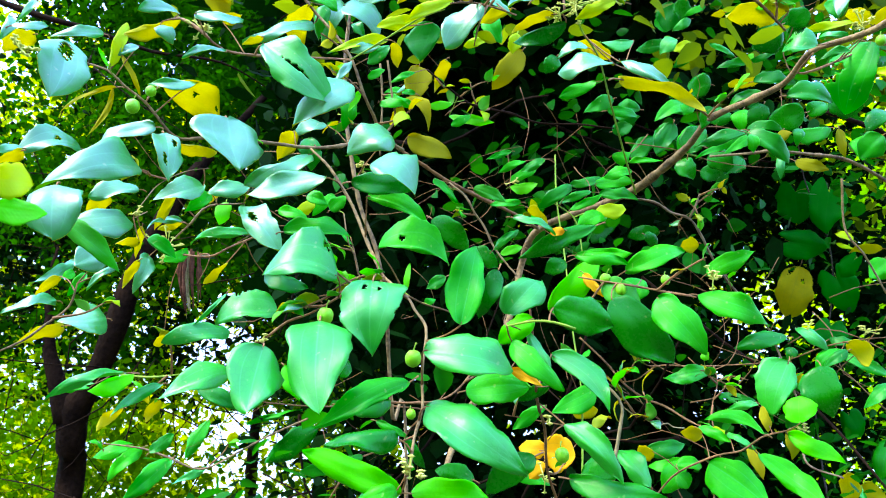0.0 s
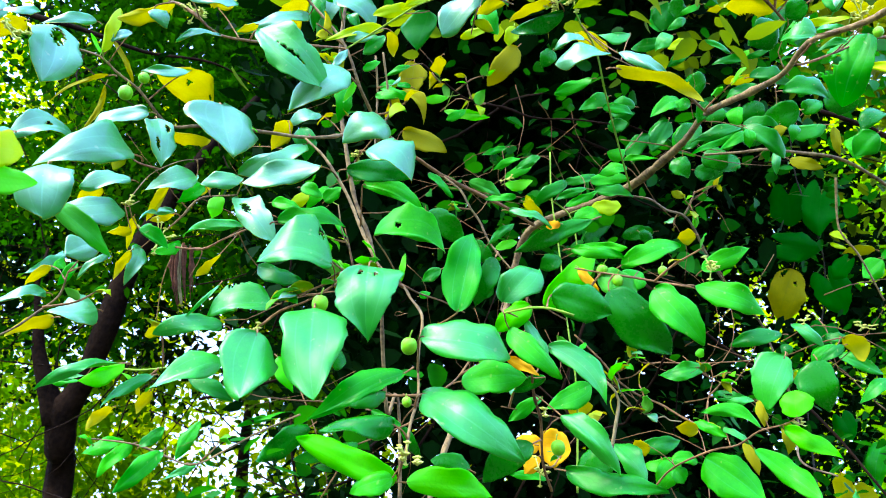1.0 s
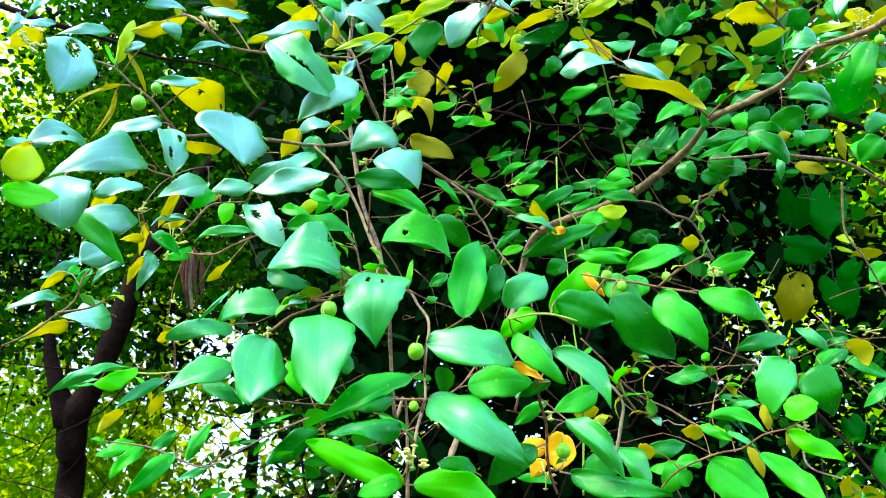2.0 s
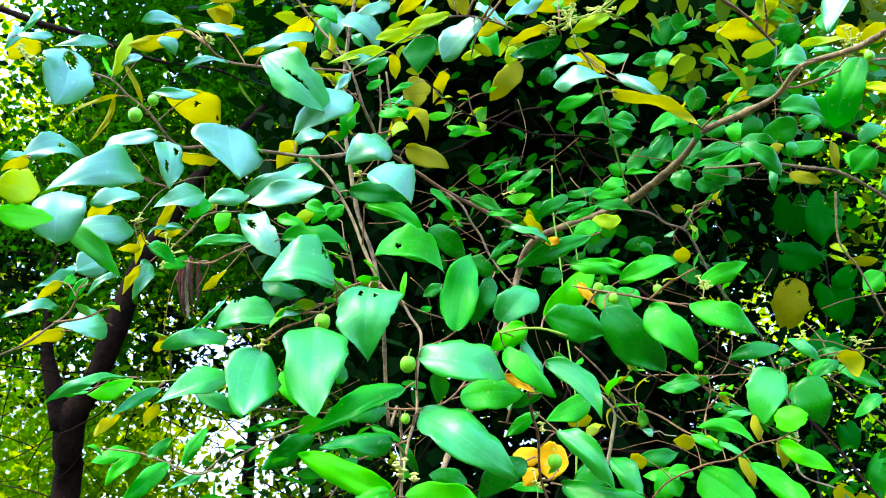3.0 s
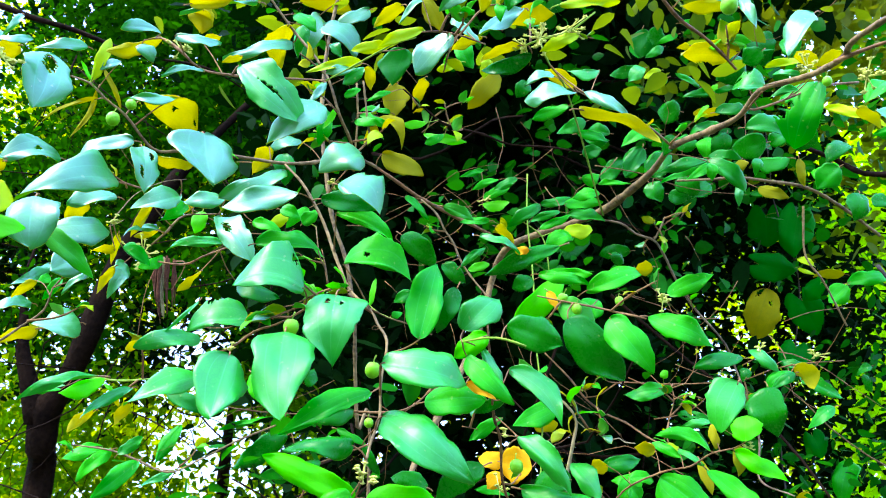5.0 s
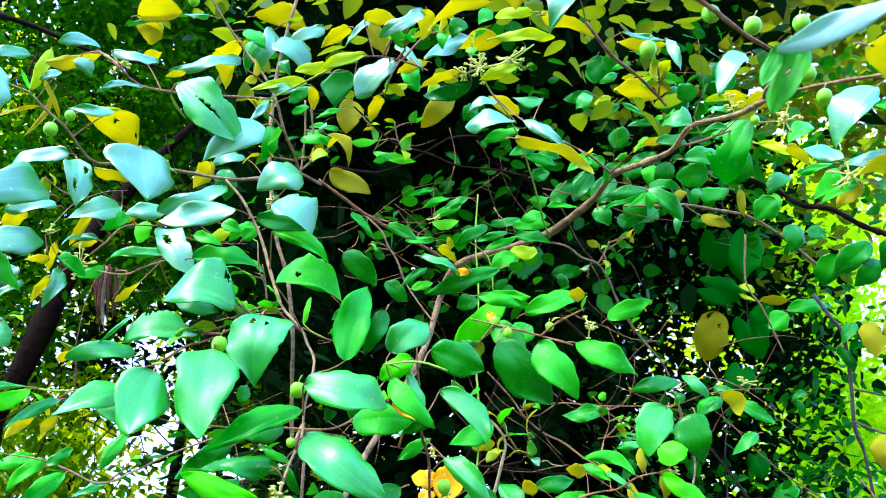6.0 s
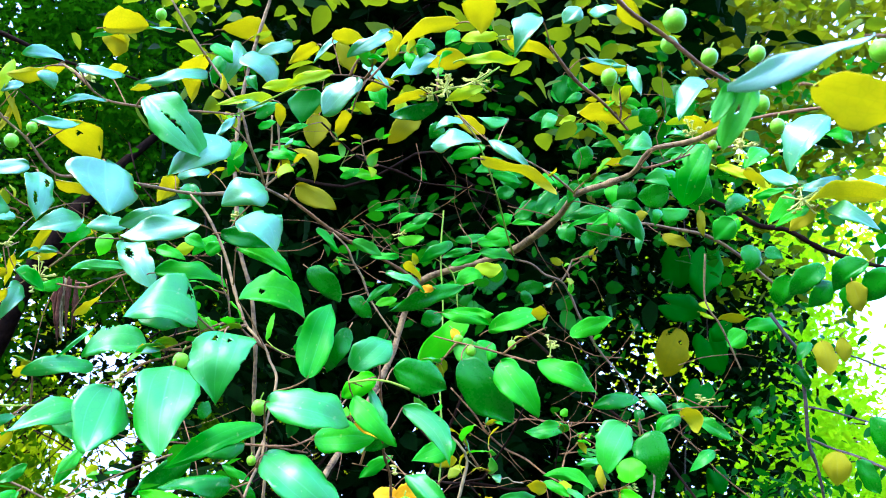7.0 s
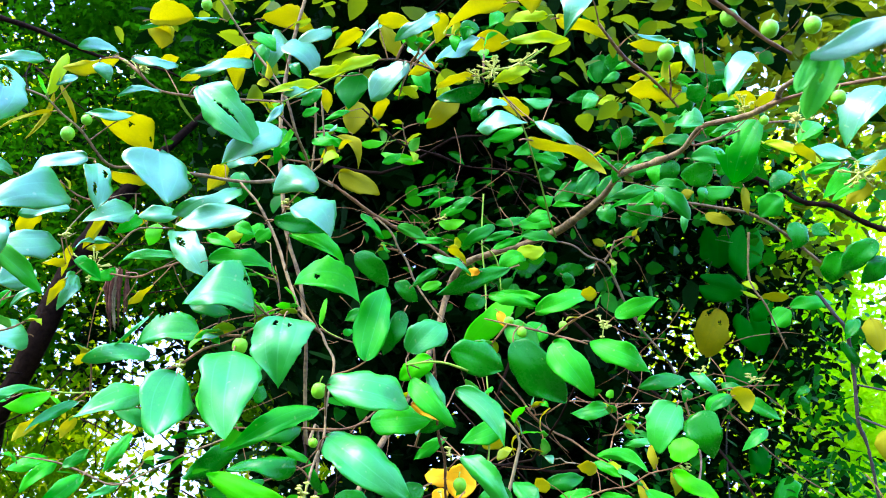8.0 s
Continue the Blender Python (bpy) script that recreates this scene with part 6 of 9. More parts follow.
leaf(right_branch, (0.3735, 1.6772, 2.2632), (0.3287, 1.7011, 2.1864), (0.0289, 0.0219), -108.4, 'dark', bend=0.095, fold=0.08, sway=-0.010, p=0.52, q=0.52)
leaf(crooked_twig, (0.0799, 0.7503, 1.8355), (0.1261, 0.7544, 1.8226), (0.0063, 0.0047), 80.3, 'glossy', bend=0.165, fold=0.09, sway=0.057, p=0.52, q=0.52)
leaf(crooked_twig, (0.1007, 0.8044, 1.8711), (0.1225, 0.8228, 1.8593), (0.0049, 0.0081), -14.4, 'yellow', bend=0.096, fold=0.25, sway=-0.053, p=0.52, q=0.52)
leaf(crooked_twig, (0.1350, 0.7678, 1.8289), (0.1200, 0.7725, 1.8274), (0.0046, 0.0053), -110.3, 'withered', bend=0.076, fold=0.05, p=0.52, q=0.52, wave=0.09)
leaf(crooked_twig, (0.0727, 0.8687, 1.8397), (0.0982, 0.8683, 1.8507), (0.0053, 0.0060), 97.4, 'lime', bend=0.081, fold=0.21, sway=0.019, p=0.52, q=0.52, joint=(0.0675, 0.8526, 1.8375))
leaf(crooked_twig, (0.0612, 0.7979, 1.8178), (0.0881, 0.7918, 1.8409), (0.0045, 0.0045), 86.9, 'mid', bend=0.145, fold=0.03, sway=0.050, p=0.52, q=0.78)
leaf(crooked_twig, (0.0404, 0.8517, 1.8398), (0.0693, 0.8529, 1.8183), (0.0110, 0.0088), 98.6, 'dark', bend=0.100, fold=0.13, sway=0.019, p=0.52, q=0.52, joint=(0.0612, 0.8531, 1.8489))
leaf(vine_twig, (0.4435, 1.5380, 2.1518), (0.3819, 1.5701, 2.1510), (0.0133, 0.0200), -111.2, 'dark', bend=0.077, fold=0.07, p=0.52, q=0.52)
leaf(crooked_twig, (0.1679, 0.8580, 1.8133), (0.1883, 0.8609, 1.7851), (0.0059, 0.0073), 100.2, 'withered', bend=0.060, fold=0.20, sway=0.008, p=0.52, q=0.78, wave=0.09)
leaf(wiry_twig, (0.3399, 0.9515, 1.8482), (0.3971, 0.9314, 1.8715), (0.0136, 0.0119), 95.5, 'bright', bend=0.085, fold=0.10, sway=0.019, p=0.52, q=0.64)
leaf(fruit_twig, (0.1845, 0.6075, 1.7045), (0.2161, 0.5969, 1.6578), (0.0143, 0.0137), 84.3, 'bright', bend=0.132, fold=0.13, sway=0.028, p=0.42, q=0.58, joint=(0.1999, 0.6177, 1.7120))
leaf(fruit_twig, (0.2183, 0.6113, 1.7087), (0.2699, 0.6001, 1.6847), (0.0099, 0.0131), 75.7, 'bright', bend=0.193, fold=0.03, sway=0.103, p=0.52, q=0.52, joint=(0.2090, 0.6071, 1.7065))
leaf(right_branch, (0.9192, 1.5626, 2.1296), (0.8664, 1.5957, 2.1404), (0.0186, 0.0151), 27.1, 'yellow', bend=-0.042, fold=0.08, sway=-0.041, p=0.52, q=0.78)
leaf(vine_twig, (0.6859, 1.2943, 2.0313), (0.7095, 1.2827, 2.0164), (0.0032, 0.0043), 101.8, 'young', bend=0.042, fold=0.17, sway=0.006, p=0.52, q=0.78)
leaf(vine_twig, (0.6909, 1.2465, 2.0186), (0.6697, 1.2564, 2.0359), (0.0055, 0.0088), -89.8, 'young', bend=0.056, fold=0.29, sway=-0.018, p=0.52, q=0.52)
leaf(right_branch, (0.7775, 1.3058, 2.0061), (0.7433, 1.3153, 1.9751), (0.0182, 0.0186), -75.0, 'bright', bend=-0.075, fold=0.31, sway=0.026, p=0.52, q=0.78)
leaf(fruit_twig, (0.2369, 0.6541, 1.7710), (0.2228, 0.6611, 1.7703), (0.0082, 0.0068), 26.1, 'yellow', bend=0.065, fold=0.12, sway=0.058, p=0.52, q=0.52)
leaf(far_left_twig, (-0.1918, 0.7225, 1.6996), (-0.2434, 0.6927, 1.6860), (0.0075, 0.0134), -76.1, 'glossy', bend=0.154, fold=0.04, sway=-0.077, p=0.52, q=0.78)
leaf(far_left_twig, (-0.2400, 0.7022, 1.6896), (-0.2549, 0.7010, 1.6831), (0.0049, 0.0074), 25.7, 'yellow', bend=0.116, fold=0.29, sway=0.106, p=0.52, q=0.52)
leaf(left_thin_twig, (-0.2551, 0.6588, 1.6468), (-0.3114, 0.6344, 1.6243), (0.0024, 0.0073), -68.1, 'glossy', bend=0.196, fold=0.27, sway=-0.062, p=0.52, q=0.78)
leaf(left_thin_twig, (-0.2350, 0.6241, 1.6388), (-0.2626, 0.6099, 1.6223), (0.0107, 0.0026), -82.1, 'fresh', bend=-0.048, fold=0.18, sway=0.013, p=0.52, q=0.52)
leaf(far_left_twig, (-0.3293, 0.7574, 1.6560), (-0.3542, 0.7490, 1.6500), (0.0023, 0.0031), -62.8, 'glossy', bend=-0.055, fold=0.28, sway=0.040, p=0.52, q=0.78, joint=(-0.3298, 0.7944, 1.6738))
leaf(side_twig, (-0.1553, 0.6186, 1.6409), (-0.2014, 0.5894, 1.6140), (0.0085, 0.0162), -60.2, 'glossy', bend=0.143, fold=0.25, sway=-0.097, p=0.45, q=0.45, joint=(-0.1424, 0.5907, 1.6539))
leaf(far_left_twig, (-0.1995, 0.6727, 1.6409), (-0.1591, 0.6756, 1.6209), (0.0078, 0.0067), 81.5, 'mid', bend=0.183, fold=0.10, sway=0.046, p=0.52, q=0.52)
leaf(far_left_twig, (-0.2307, 0.6757, 1.6410), (-0.2561, 0.6412, 1.6110), (0.0043, 0.0049), -64.2, 'glossy', bend=-0.064, fold=0.23, sway=0.029, p=0.52, q=0.64)
leaf(far_left_twig_a, (-0.5969, 1.4349, 1.7399), (-0.6410, 1.4397, 1.7048), (0.0149, 0.0075), 40.2, 'yellow', bend=0.062, fold=0.18, sway=0.027, p=0.52, q=0.52)
leaf(far_left_twig, (-0.2293, 0.6713, 1.6270), (-0.2427, 0.6784, 1.6111), (0.0052, 0.0052), 20.2, 'yellow', bend=0.066, fold=0.17, sway=0.023, p=0.52, q=0.52)
leaf(far_left_twig_a, (-0.3701, 0.9682, 1.6235), (-0.4071, 0.9483, 1.6007), (0.0086, 0.0096), -61.2, 'bright', bend=0.195, fold=0.03, sway=-0.106, p=0.52, q=0.52, joint=(-0.3683, 0.9249, 1.6163))
leaf(far_left_twig_a, (-0.3853, 1.0328, 1.6262), (-0.4205, 1.0149, 1.5893), (0.0098, 0.0090), -77.9, 'bright', bend=0.160, fold=0.23, sway=-0.031, p=0.52, q=0.52)
leaf(far_left_twig, (-0.2821, 0.7999, 1.5962), (-0.2616, 0.8063, 1.6152), (0.0060, 0.0067), 76.5, 'mid', bend=-0.046, fold=0.13, sway=-0.011, p=0.52, q=0.52)
leaf(far_left_twig, (-0.2251, 0.7069, 1.5806), (-0.2514, 0.6830, 1.5465), (0.0074, 0.0090), -76.2, 'bright', bend=0.102, fold=0.22, sway=-0.019, p=0.52, q=0.72)
leaf(main_branch, (-0.6754, 2.1707, 1.8306), (-0.7175, 2.1355, 1.7223), (0.0205, 0.0188), -64.7, 'bright', bend=-0.051, fold=0.26, sway=0.008, p=0.52, q=0.64)
leaf(far_left_twig_a, (-0.2720, 0.9548, 1.5964), (-0.3079, 0.9423, 1.5767), (0.0049, 0.0041), -66.0, 'glossy', bend=0.183, fold=0.28, sway=-0.080, p=0.52, q=0.52, joint=(-0.2757, 0.9266, 1.5940))
leaf(side_twig, (-0.1023, 0.5116, 1.6353), (-0.1007, 0.4855, 1.5891), (0.0171, 0.0192), -16.9, 'glossy', bend=-0.072, fold=0.26, sway=0.011, p=0.38, q=0.68)
leaf(side_twig, (-0.0708, 0.5353, 1.6604), (-0.0637, 0.4989, 1.5886), (0.0221, 0.0209), 7.7, 'glossy', bend=0.123, fold=0.14, sway=-0.006, p=0.36, q=0.64)
leaf(level_twig, (-0.0819, 0.6949, 1.6618), (-0.0691, 0.6981, 1.6612), (0.0092, 0.0079), 86.8, 'dark', bend=0.083, fold=0.05, sway=0.022, p=0.52, q=0.52)
leaf(node_twig, (-0.0142, 0.6458, 1.6404), (-0.0825, 0.6275, 1.5941), (0.0065, 0.0142), -84.2, 'bright', bend=0.108, fold=0.11, sway=0.019, p=0.52, q=1.01, holes=((0.22, -0.95, 0.07, 1.2),))
leaf(level_twig, (-0.0304, 0.6678, 1.6282), (-0.0680, 0.6536, 1.6190), (0.0110, 0.0022), -73.2, 'mid', bend=0.133, fold=0.18, sway=-0.061, p=0.52, q=0.52)
leaf(level_twig, (-0.1271, 0.6810, 1.6599), (-0.1104, 0.6804, 1.6309), (0.0047, 0.0079), 80.0, 'fresh', bend=0.117, fold=0.31, sway=0.013, p=0.52, q=0.64)
leaf(main_branch, (-0.4793, 2.7325, 1.9657), (-0.7011, 2.6522, 1.9001), (0.0093, 0.0141), -70.6, 'bright', bend=0.137, fold=0.16, sway=-0.068, p=0.52, q=0.78)
leaf(drooping_twig, (-0.0079, 0.4841, 1.5740), (-0.0504, 0.4736, 1.5679), (0.0071, 0.0103), -62.5, 'dark', bend=0.120, fold=0.08, sway=-0.078, p=0.52, q=0.64, joint=(0.0002, 0.4899, 1.5664))
leaf(drooping_twig, (-0.0075, 0.5102, 1.5437), (-0.0679, 0.4960, 1.5665), (0.0080, 0.0104), -85.3, 'fresh', bend=0.076, fold=0.17, sway=-0.011, p=0.52, q=0.52, joint=(0.0002, 0.4913, 1.5675))
leaf(drooping_twig, (-0.0329, 0.5184, 1.5670), (-0.0687, 0.5061, 1.5545), (0.0059, 0.0044), -73.7, 'mid', bend=0.148, fold=0.17, sway=-0.051, p=0.52, q=0.52, joint=(0.0005, 0.5055, 1.5787))
leaf(drooping_twig, (-0.0093, 0.5047, 1.5460), (-0.0352, 0.5037, 1.5382), (0.0083, 0.0076), -76.7, 'bright', bend=0.176, fold=0.16, sway=-0.047, p=0.52, q=0.52, joint=(0.0002, 0.4890, 1.5657))
leaf(drooping_twig, (-0.0028, 0.5460, 1.5468), (0.0557, 0.5588, 1.5438), (0.0121, 0.0079), 83.5, 'fresh', bend=0.049, fold=0.09, sway=0.008, p=0.52, q=0.64)
leaf(drooping_twig, (-0.0330, 0.5871, 1.5998), (-0.0075, 0.5894, 1.5897), (0.0020, 0.0045), 69.9, 'bright', bend=0.172, fold=0.19, sway=0.077, p=0.52, q=0.52)
leaf(drooping_twig, (-0.0068, 0.5290, 1.5809), (0.0055, 0.5331, 1.5608), (0.0036, 0.0036), 99.5, 'dark', bend=0.044, fold=0.10, p=0.52, q=0.52, joint=(0.0024, 0.5161, 1.5908))
leaf(main_branch, (-0.2248, 1.3909, 1.7060), (-0.3095, 1.3798, 1.6414), (0.0183, 0.0216), -98.9, 'dark', bend=0.071, fold=0.02, p=0.52, q=0.52)
leaf(drooping_twig, (0.0047, 0.4936, 1.6298), (0.0628, 0.5043, 1.6209), (0.0197, 0.0127), 68.1, 'glossy', bend=0.177, fold=0.31, sway=0.119, p=0.52, q=0.52, joint=(0.0027, 0.5301, 1.6158))
leaf(young_shoot, (0.0773, 0.5209, 1.6604), (0.0531, 0.5282, 1.6454), (0.0078, 0.0083), -93.5, 'fresh', bend=0.049, fold=0.23, sway=-0.009, p=0.52, q=0.64, joint=(0.0669, 0.5043, 1.6519))
leaf(young_shoot, (0.0739, 0.5282, 1.6520), (0.0871, 0.5178, 1.6239), (0.0047, 0.0039), 53.2, 'glossy', bend=-0.041, fold=0.22, sway=-0.011, p=0.52, q=0.52, joint=(0.0609, 0.5082, 1.6517))
leaf(young_shoot, (0.0626, 0.5208, 1.6444), (0.0963, 0.5154, 1.6120), (0.0060, 0.0106), 80.4, 'bright', bend=0.121, fold=0.05, sway=0.031, p=0.52, q=0.72, joint=(0.0588, 0.5096, 1.6516))
leaf(small_twig, (0.0323, 0.6154, 1.6285), (0.0811, 0.6096, 1.6344), (0.0129, 0.0146), 86.2, 'bright', bend=0.150, fold=0.24, sway=0.039, p=0.52, q=0.52)
leaf(drooping_twig, (0.0070, 0.5061, 1.5971), (0.0664, 0.4796, 1.5572), (0.0178, 0.0138), 55.6, 'glossy', bend=0.167, fold=0.08, sway=0.092, p=0.52, q=0.52, joint=(0.0022, 0.5153, 1.5898))
leaf(central_twig, (0.1052, 0.6613, 1.6699), (0.1475, 0.6341, 1.6239), (0.0142, 0.0076), 64.1, 'glossy', bend=-0.077, fold=0.09, sway=-0.104, p=0.52, q=0.72, joint=(0.0895, 0.6377, 1.6355))
leaf(hanging_green_stem, (0.1841, 0.9108, 1.6897), (0.1324, 0.9116, 1.6629), (0.0170, 0.0101), -82.3, 'bright', bend=0.124, fold=0.19, sway=-0.032, p=0.52, q=0.52, joint=(0.1670, 0.9105, 1.6888))
leaf(hanging_green_stem, (0.1616, 0.9436, 1.6680), (0.1904, 0.9395, 1.6693), (0.0114, 0.0078), -46.3, 'yellow', bend=0.052, fold=0.05, sway=-0.034, p=0.52, q=0.35, joint=(0.1668, 0.9084, 1.6703))
leaf(central_twig, (0.0996, 0.6353, 1.6372), (0.0700, 0.6424, 1.6266), (0.0044, 0.0055), -95.7, 'dark', bend=-0.039, fold=0.11, p=0.52, q=0.52, joint=(0.0893, 0.6364, 1.6365))
leaf(central_twig, (0.0995, 0.6585, 1.6263), (0.0702, 0.6629, 1.6079), (0.0053, 0.0058), -80.5, 'bright', bend=-0.064, fold=0.10, sway=0.016, p=0.52, q=0.52, joint=(0.0937, 0.6576, 1.6217))
leaf(central_twig, (0.1147, 0.8153, 1.6089), (0.0871, 0.8190, 1.6115), (0.0107, 0.0096), -80.3, 'withered', bend=0.063, fold=0.27, sway=-0.018, p=0.52, q=0.52, wave=0.09)
leaf(central_twig, (0.1105, 0.7970, 1.6055), (0.1404, 0.7899, 1.6011), (0.0185, 0.0171), 92.9, 'withered', bend=-0.027, fold=0.29, p=0.35, q=0.43, wave=0.09)
leaf(central_twig, (0.1116, 0.8101, 1.5961), (0.0976, 0.8075, 1.5794), (0.0071, 0.0090), -78.6, 'withered', bend=-0.027, fold=0.16, p=0.52, q=0.52, wave=0.09)
leaf(central_twig, (0.0645, 0.5720, 1.6365), (0.0888, 0.5755, 1.6260), (0.0041, 0.0037), 96.2, 'withered', bend=0.065, fold=0.26, sway=0.006, p=0.52, q=0.78, joint=(0.0828, 0.5910, 1.6684), wave=0.09)
leaf(central_twig, (0.1103, 0.6314, 1.6068), (0.1503, 0.6101, 1.5645), (0.0119, 0.0069), 65.3, 'glossy', bend=0.125, fold=0.06, sway=-0.032, p=0.52, q=0.72, joint=(0.0914, 0.6494, 1.6266))
leaf(pale_stalk, (0.1646, 0.6970, 1.5811), (0.1322, 0.7020, 1.5790), (0.0113, 0.0125), -84.4, 'dark', bend=0.089, fold=0.02, sway=-0.017, p=0.52, q=0.52, joint=(0.1623, 0.7129, 1.5821))
leaf(pale_stalk, (0.1732, 0.7435, 1.6012), (0.1954, 0.7194, 1.5667), (0.0127, 0.0087), 38.8, 'glossy', bend=0.159, fold=0.05, sway=0.025, p=0.52, q=0.64, joint=(0.1665, 0.7122, 1.6015))
leaf(small_twig, (0.1150, 0.6475, 1.5668), (0.1857, 0.6192, 1.5502), (0.0088, 0.0115), 72.5, 'mid', bend=0.122, fold=0.11, sway=0.044, p=0.52, q=0.78)
leaf(lower_right_twig, (0.2197, 0.8023, 1.6073), (0.2050, 0.8114, 1.6075), (0.0104, 0.0106), 40.8, 'yellow', bend=0.048, fold=0.22, sway=0.043, p=0.52, q=0.52, joint=(0.2452, 0.8086, 1.5897))
leaf(hanging_green_stem, (0.2419, 0.9408, 1.6229), (0.2905, 0.9387, 1.6339), (0.0092, 0.0119), 81.8, 'mid', bend=0.151, fold=0.20, sway=0.037, p=0.52, q=0.52)
leaf(drooping_twig, (0.0755, 0.5094, 1.5683), (0.0446, 0.5176, 1.5466), (0.0081, 0.0101), -96.7, 'dark', bend=0.064, fold=0.06, p=0.52, q=0.64)
leaf(hanging_green_stem, (0.1254, 0.8629, 1.5799), (0.0871, 0.8581, 1.5849), (0.0053, 0.0047), -76.0, 'bright', bend=0.196, fold=0.18, sway=-0.062, p=0.52, q=0.52)
leaf(drooping_twig, (0.0384, 0.5710, 1.5582), (0.0106, 0.5760, 1.5664), (0.0055, 0.0078), -78.8, 'dark', bend=0.113, fold=0.04, sway=-0.029, p=0.52, q=0.52)
leaf(dry_twig, (0.4316, 1.4734, 1.6740), (0.3718, 1.5009, 1.6675), (0.0228, 0.0073), -71.4, 'bright', bend=-0.067, fold=0.23, sway=0.029, p=0.52, q=0.52)
leaf(lower_twig, (0.3021, 1.0040, 1.6197), (0.2747, 0.9996, 1.5854), (0.0140, 0.0135), -73.1, 'bright', bend=-0.069, fold=0.10, sway=0.010, p=0.52, q=0.64)
leaf(wiry_twig_a, (0.3466, 0.9986, 1.7330), (0.2914, 1.0167, 1.7240), (0.0123, 0.0098), -73.0, 'mid', bend=0.164, fold=0.29, sway=-0.086, p=0.52, q=0.52, joint=(0.3591, 1.0206, 1.7451))
leaf(lower_right_twig, (0.3564, 0.7834, 1.6962), (0.3298, 0.7771, 1.6473), (0.0132, 0.0254), -59.5, 'glossy', bend=-0.042, fold=0.13, sway=0.006, p=0.42, q=0.58)
leaf(lower_right_twig, (0.3793, 0.7655, 1.6880), (0.3847, 0.7646, 1.6388), (0.0133, 0.0246), 19.1, 'dark', bend=0.113, fold=0.04, sway=0.004, p=0.40, q=0.55)
leaf(lower_right_twig, (0.3456, 0.7523, 1.6304), (0.3489, 0.7574, 1.6578), (0.0150, 0.0152), -33.3, 'fresh', bend=-0.024, fold=0.08, p=0.52, q=0.52, joint=(0.3382, 0.7692, 1.6253))
leaf(lower_right_twig, (0.3489, 0.7920, 1.6255), (0.3840, 0.7561, 1.5968), (0.0103, 0.0079), 71.3, 'fresh', bend=0.081, fold=0.05, sway=0.029, p=0.52, q=0.52, joint=(0.3382, 0.7692, 1.6253))
leaf(lower_right_twig, (0.3014, 0.7264, 1.6156), (0.2512, 0.7348, 1.6274), (0.0035, 0.0089), -82.0, 'bright', bend=0.112, fold=0.08, sway=0.122, p=0.52, q=0.52)
leaf(lower_right_twig, (0.2759, 0.8399, 1.6375), (0.3013, 0.8191, 1.6215), (0.0067, 0.0046), 71.1, 'bright', bend=-0.059, fold=0.21, sway=-0.023, p=0.52, q=0.78)
leaf(lower_right_twig, (0.2787, 0.8341, 1.6292), (0.2575, 0.8382, 1.6334), (0.0090, 0.0099), 48.8, 'yellow', bend=0.105, fold=0.21, sway=0.065, p=0.52, q=0.52, joint=(0.2717, 0.7955, 1.6013))
leaf(lower_right_twig, (0.2945, 0.8048, 1.6272), (0.3153, 0.7905, 1.6100), (0.0046, 0.0045), 51.0, 'glossy', bend=0.122, fold=0.03, sway=0.081, p=0.52, q=0.78, joint=(0.2937, 0.7879, 1.6069))
leaf(lower_right_twig, (0.3361, 0.8643, 1.6255), (0.3437, 0.8537, 1.5889), (0.0063, 0.0057), 57.5, 'olive', bend=0.043, fold=0.17, sway=0.005, p=0.52, q=0.52)
leaf(lower_right_twig, (0.3223, 0.7792, 1.6503), (0.3256, 0.7748, 1.6253), (0.0046, 0.0046), 30.5, 'olive', bend=0.110, fold=0.04, sway=0.008, p=0.52, q=0.52, joint=(0.3271, 0.7731, 1.6225))
leaf(lower_right_twig, (0.3549, 0.7991, 1.6326), (0.3540, 0.7962, 1.6029), (0.0076, 0.0064), 8.4, 'olive', bend=0.045, fold=0.29, p=0.52, q=0.52, joint=(0.3382, 0.7692, 1.6253))
leaf(lower_right_twig, (0.2758, 0.8117, 1.5986), (0.3243, 0.7894, 1.5570), (0.0181, 0.0229), 69.9, 'bright', bend=-0.063, fold=0.31, sway=-0.019, p=0.52, q=0.72, joint=(0.2681, 0.7972, 1.5997))
leaf(lower_right_twig, (0.3258, 0.8100, 1.6076), (0.3666, 0.7695, 1.5594), (0.0136, 0.0096), 56.1, 'bright', bend=-0.049, fold=0.18, sway=-0.021, p=0.52, q=0.78, joint=(0.3072, 0.7822, 1.6129))
leaf(dry_twig, (0.4409, 1.1098, 1.7148), (0.3974, 1.1399, 1.7290), (0.0080, 0.0081), -85.1, 'mid', bend=0.147, fold=0.16, sway=-0.037, p=0.52, q=0.52, holes=((0.5, 0.3, 0.1, 1.0), (0.7, -0.4, 0.1, 1.0), (0.35, -0.4, 0.08, 1.0)))
leaf(wiry_twig, (0.3703, 0.9139, 1.6769), (0.3356, 0.9157, 1.6726), (0.0047, 0.0055), -70.4, 'glossy', bend=0.172, fold=0.31, sway=-0.090, p=0.52, q=0.52)
leaf(wiry_twig_a, (0.4523, 1.0053, 1.7812), (0.3869, 1.0169, 1.7708), (0.0115, 0.0134), -76.3, 'mid', bend=0.103, fold=0.05, sway=-0.051, p=0.52, q=0.78)
leaf(wiry_twig_a, (0.4118, 0.8829, 1.7590), (0.4405, 0.8647, 1.7317), (0.0090, 0.0073), 64.9, 'glossy', bend=0.164, fold=0.11, sway=0.090, p=0.52, q=0.64, joint=(0.4433, 0.8929, 1.7394))
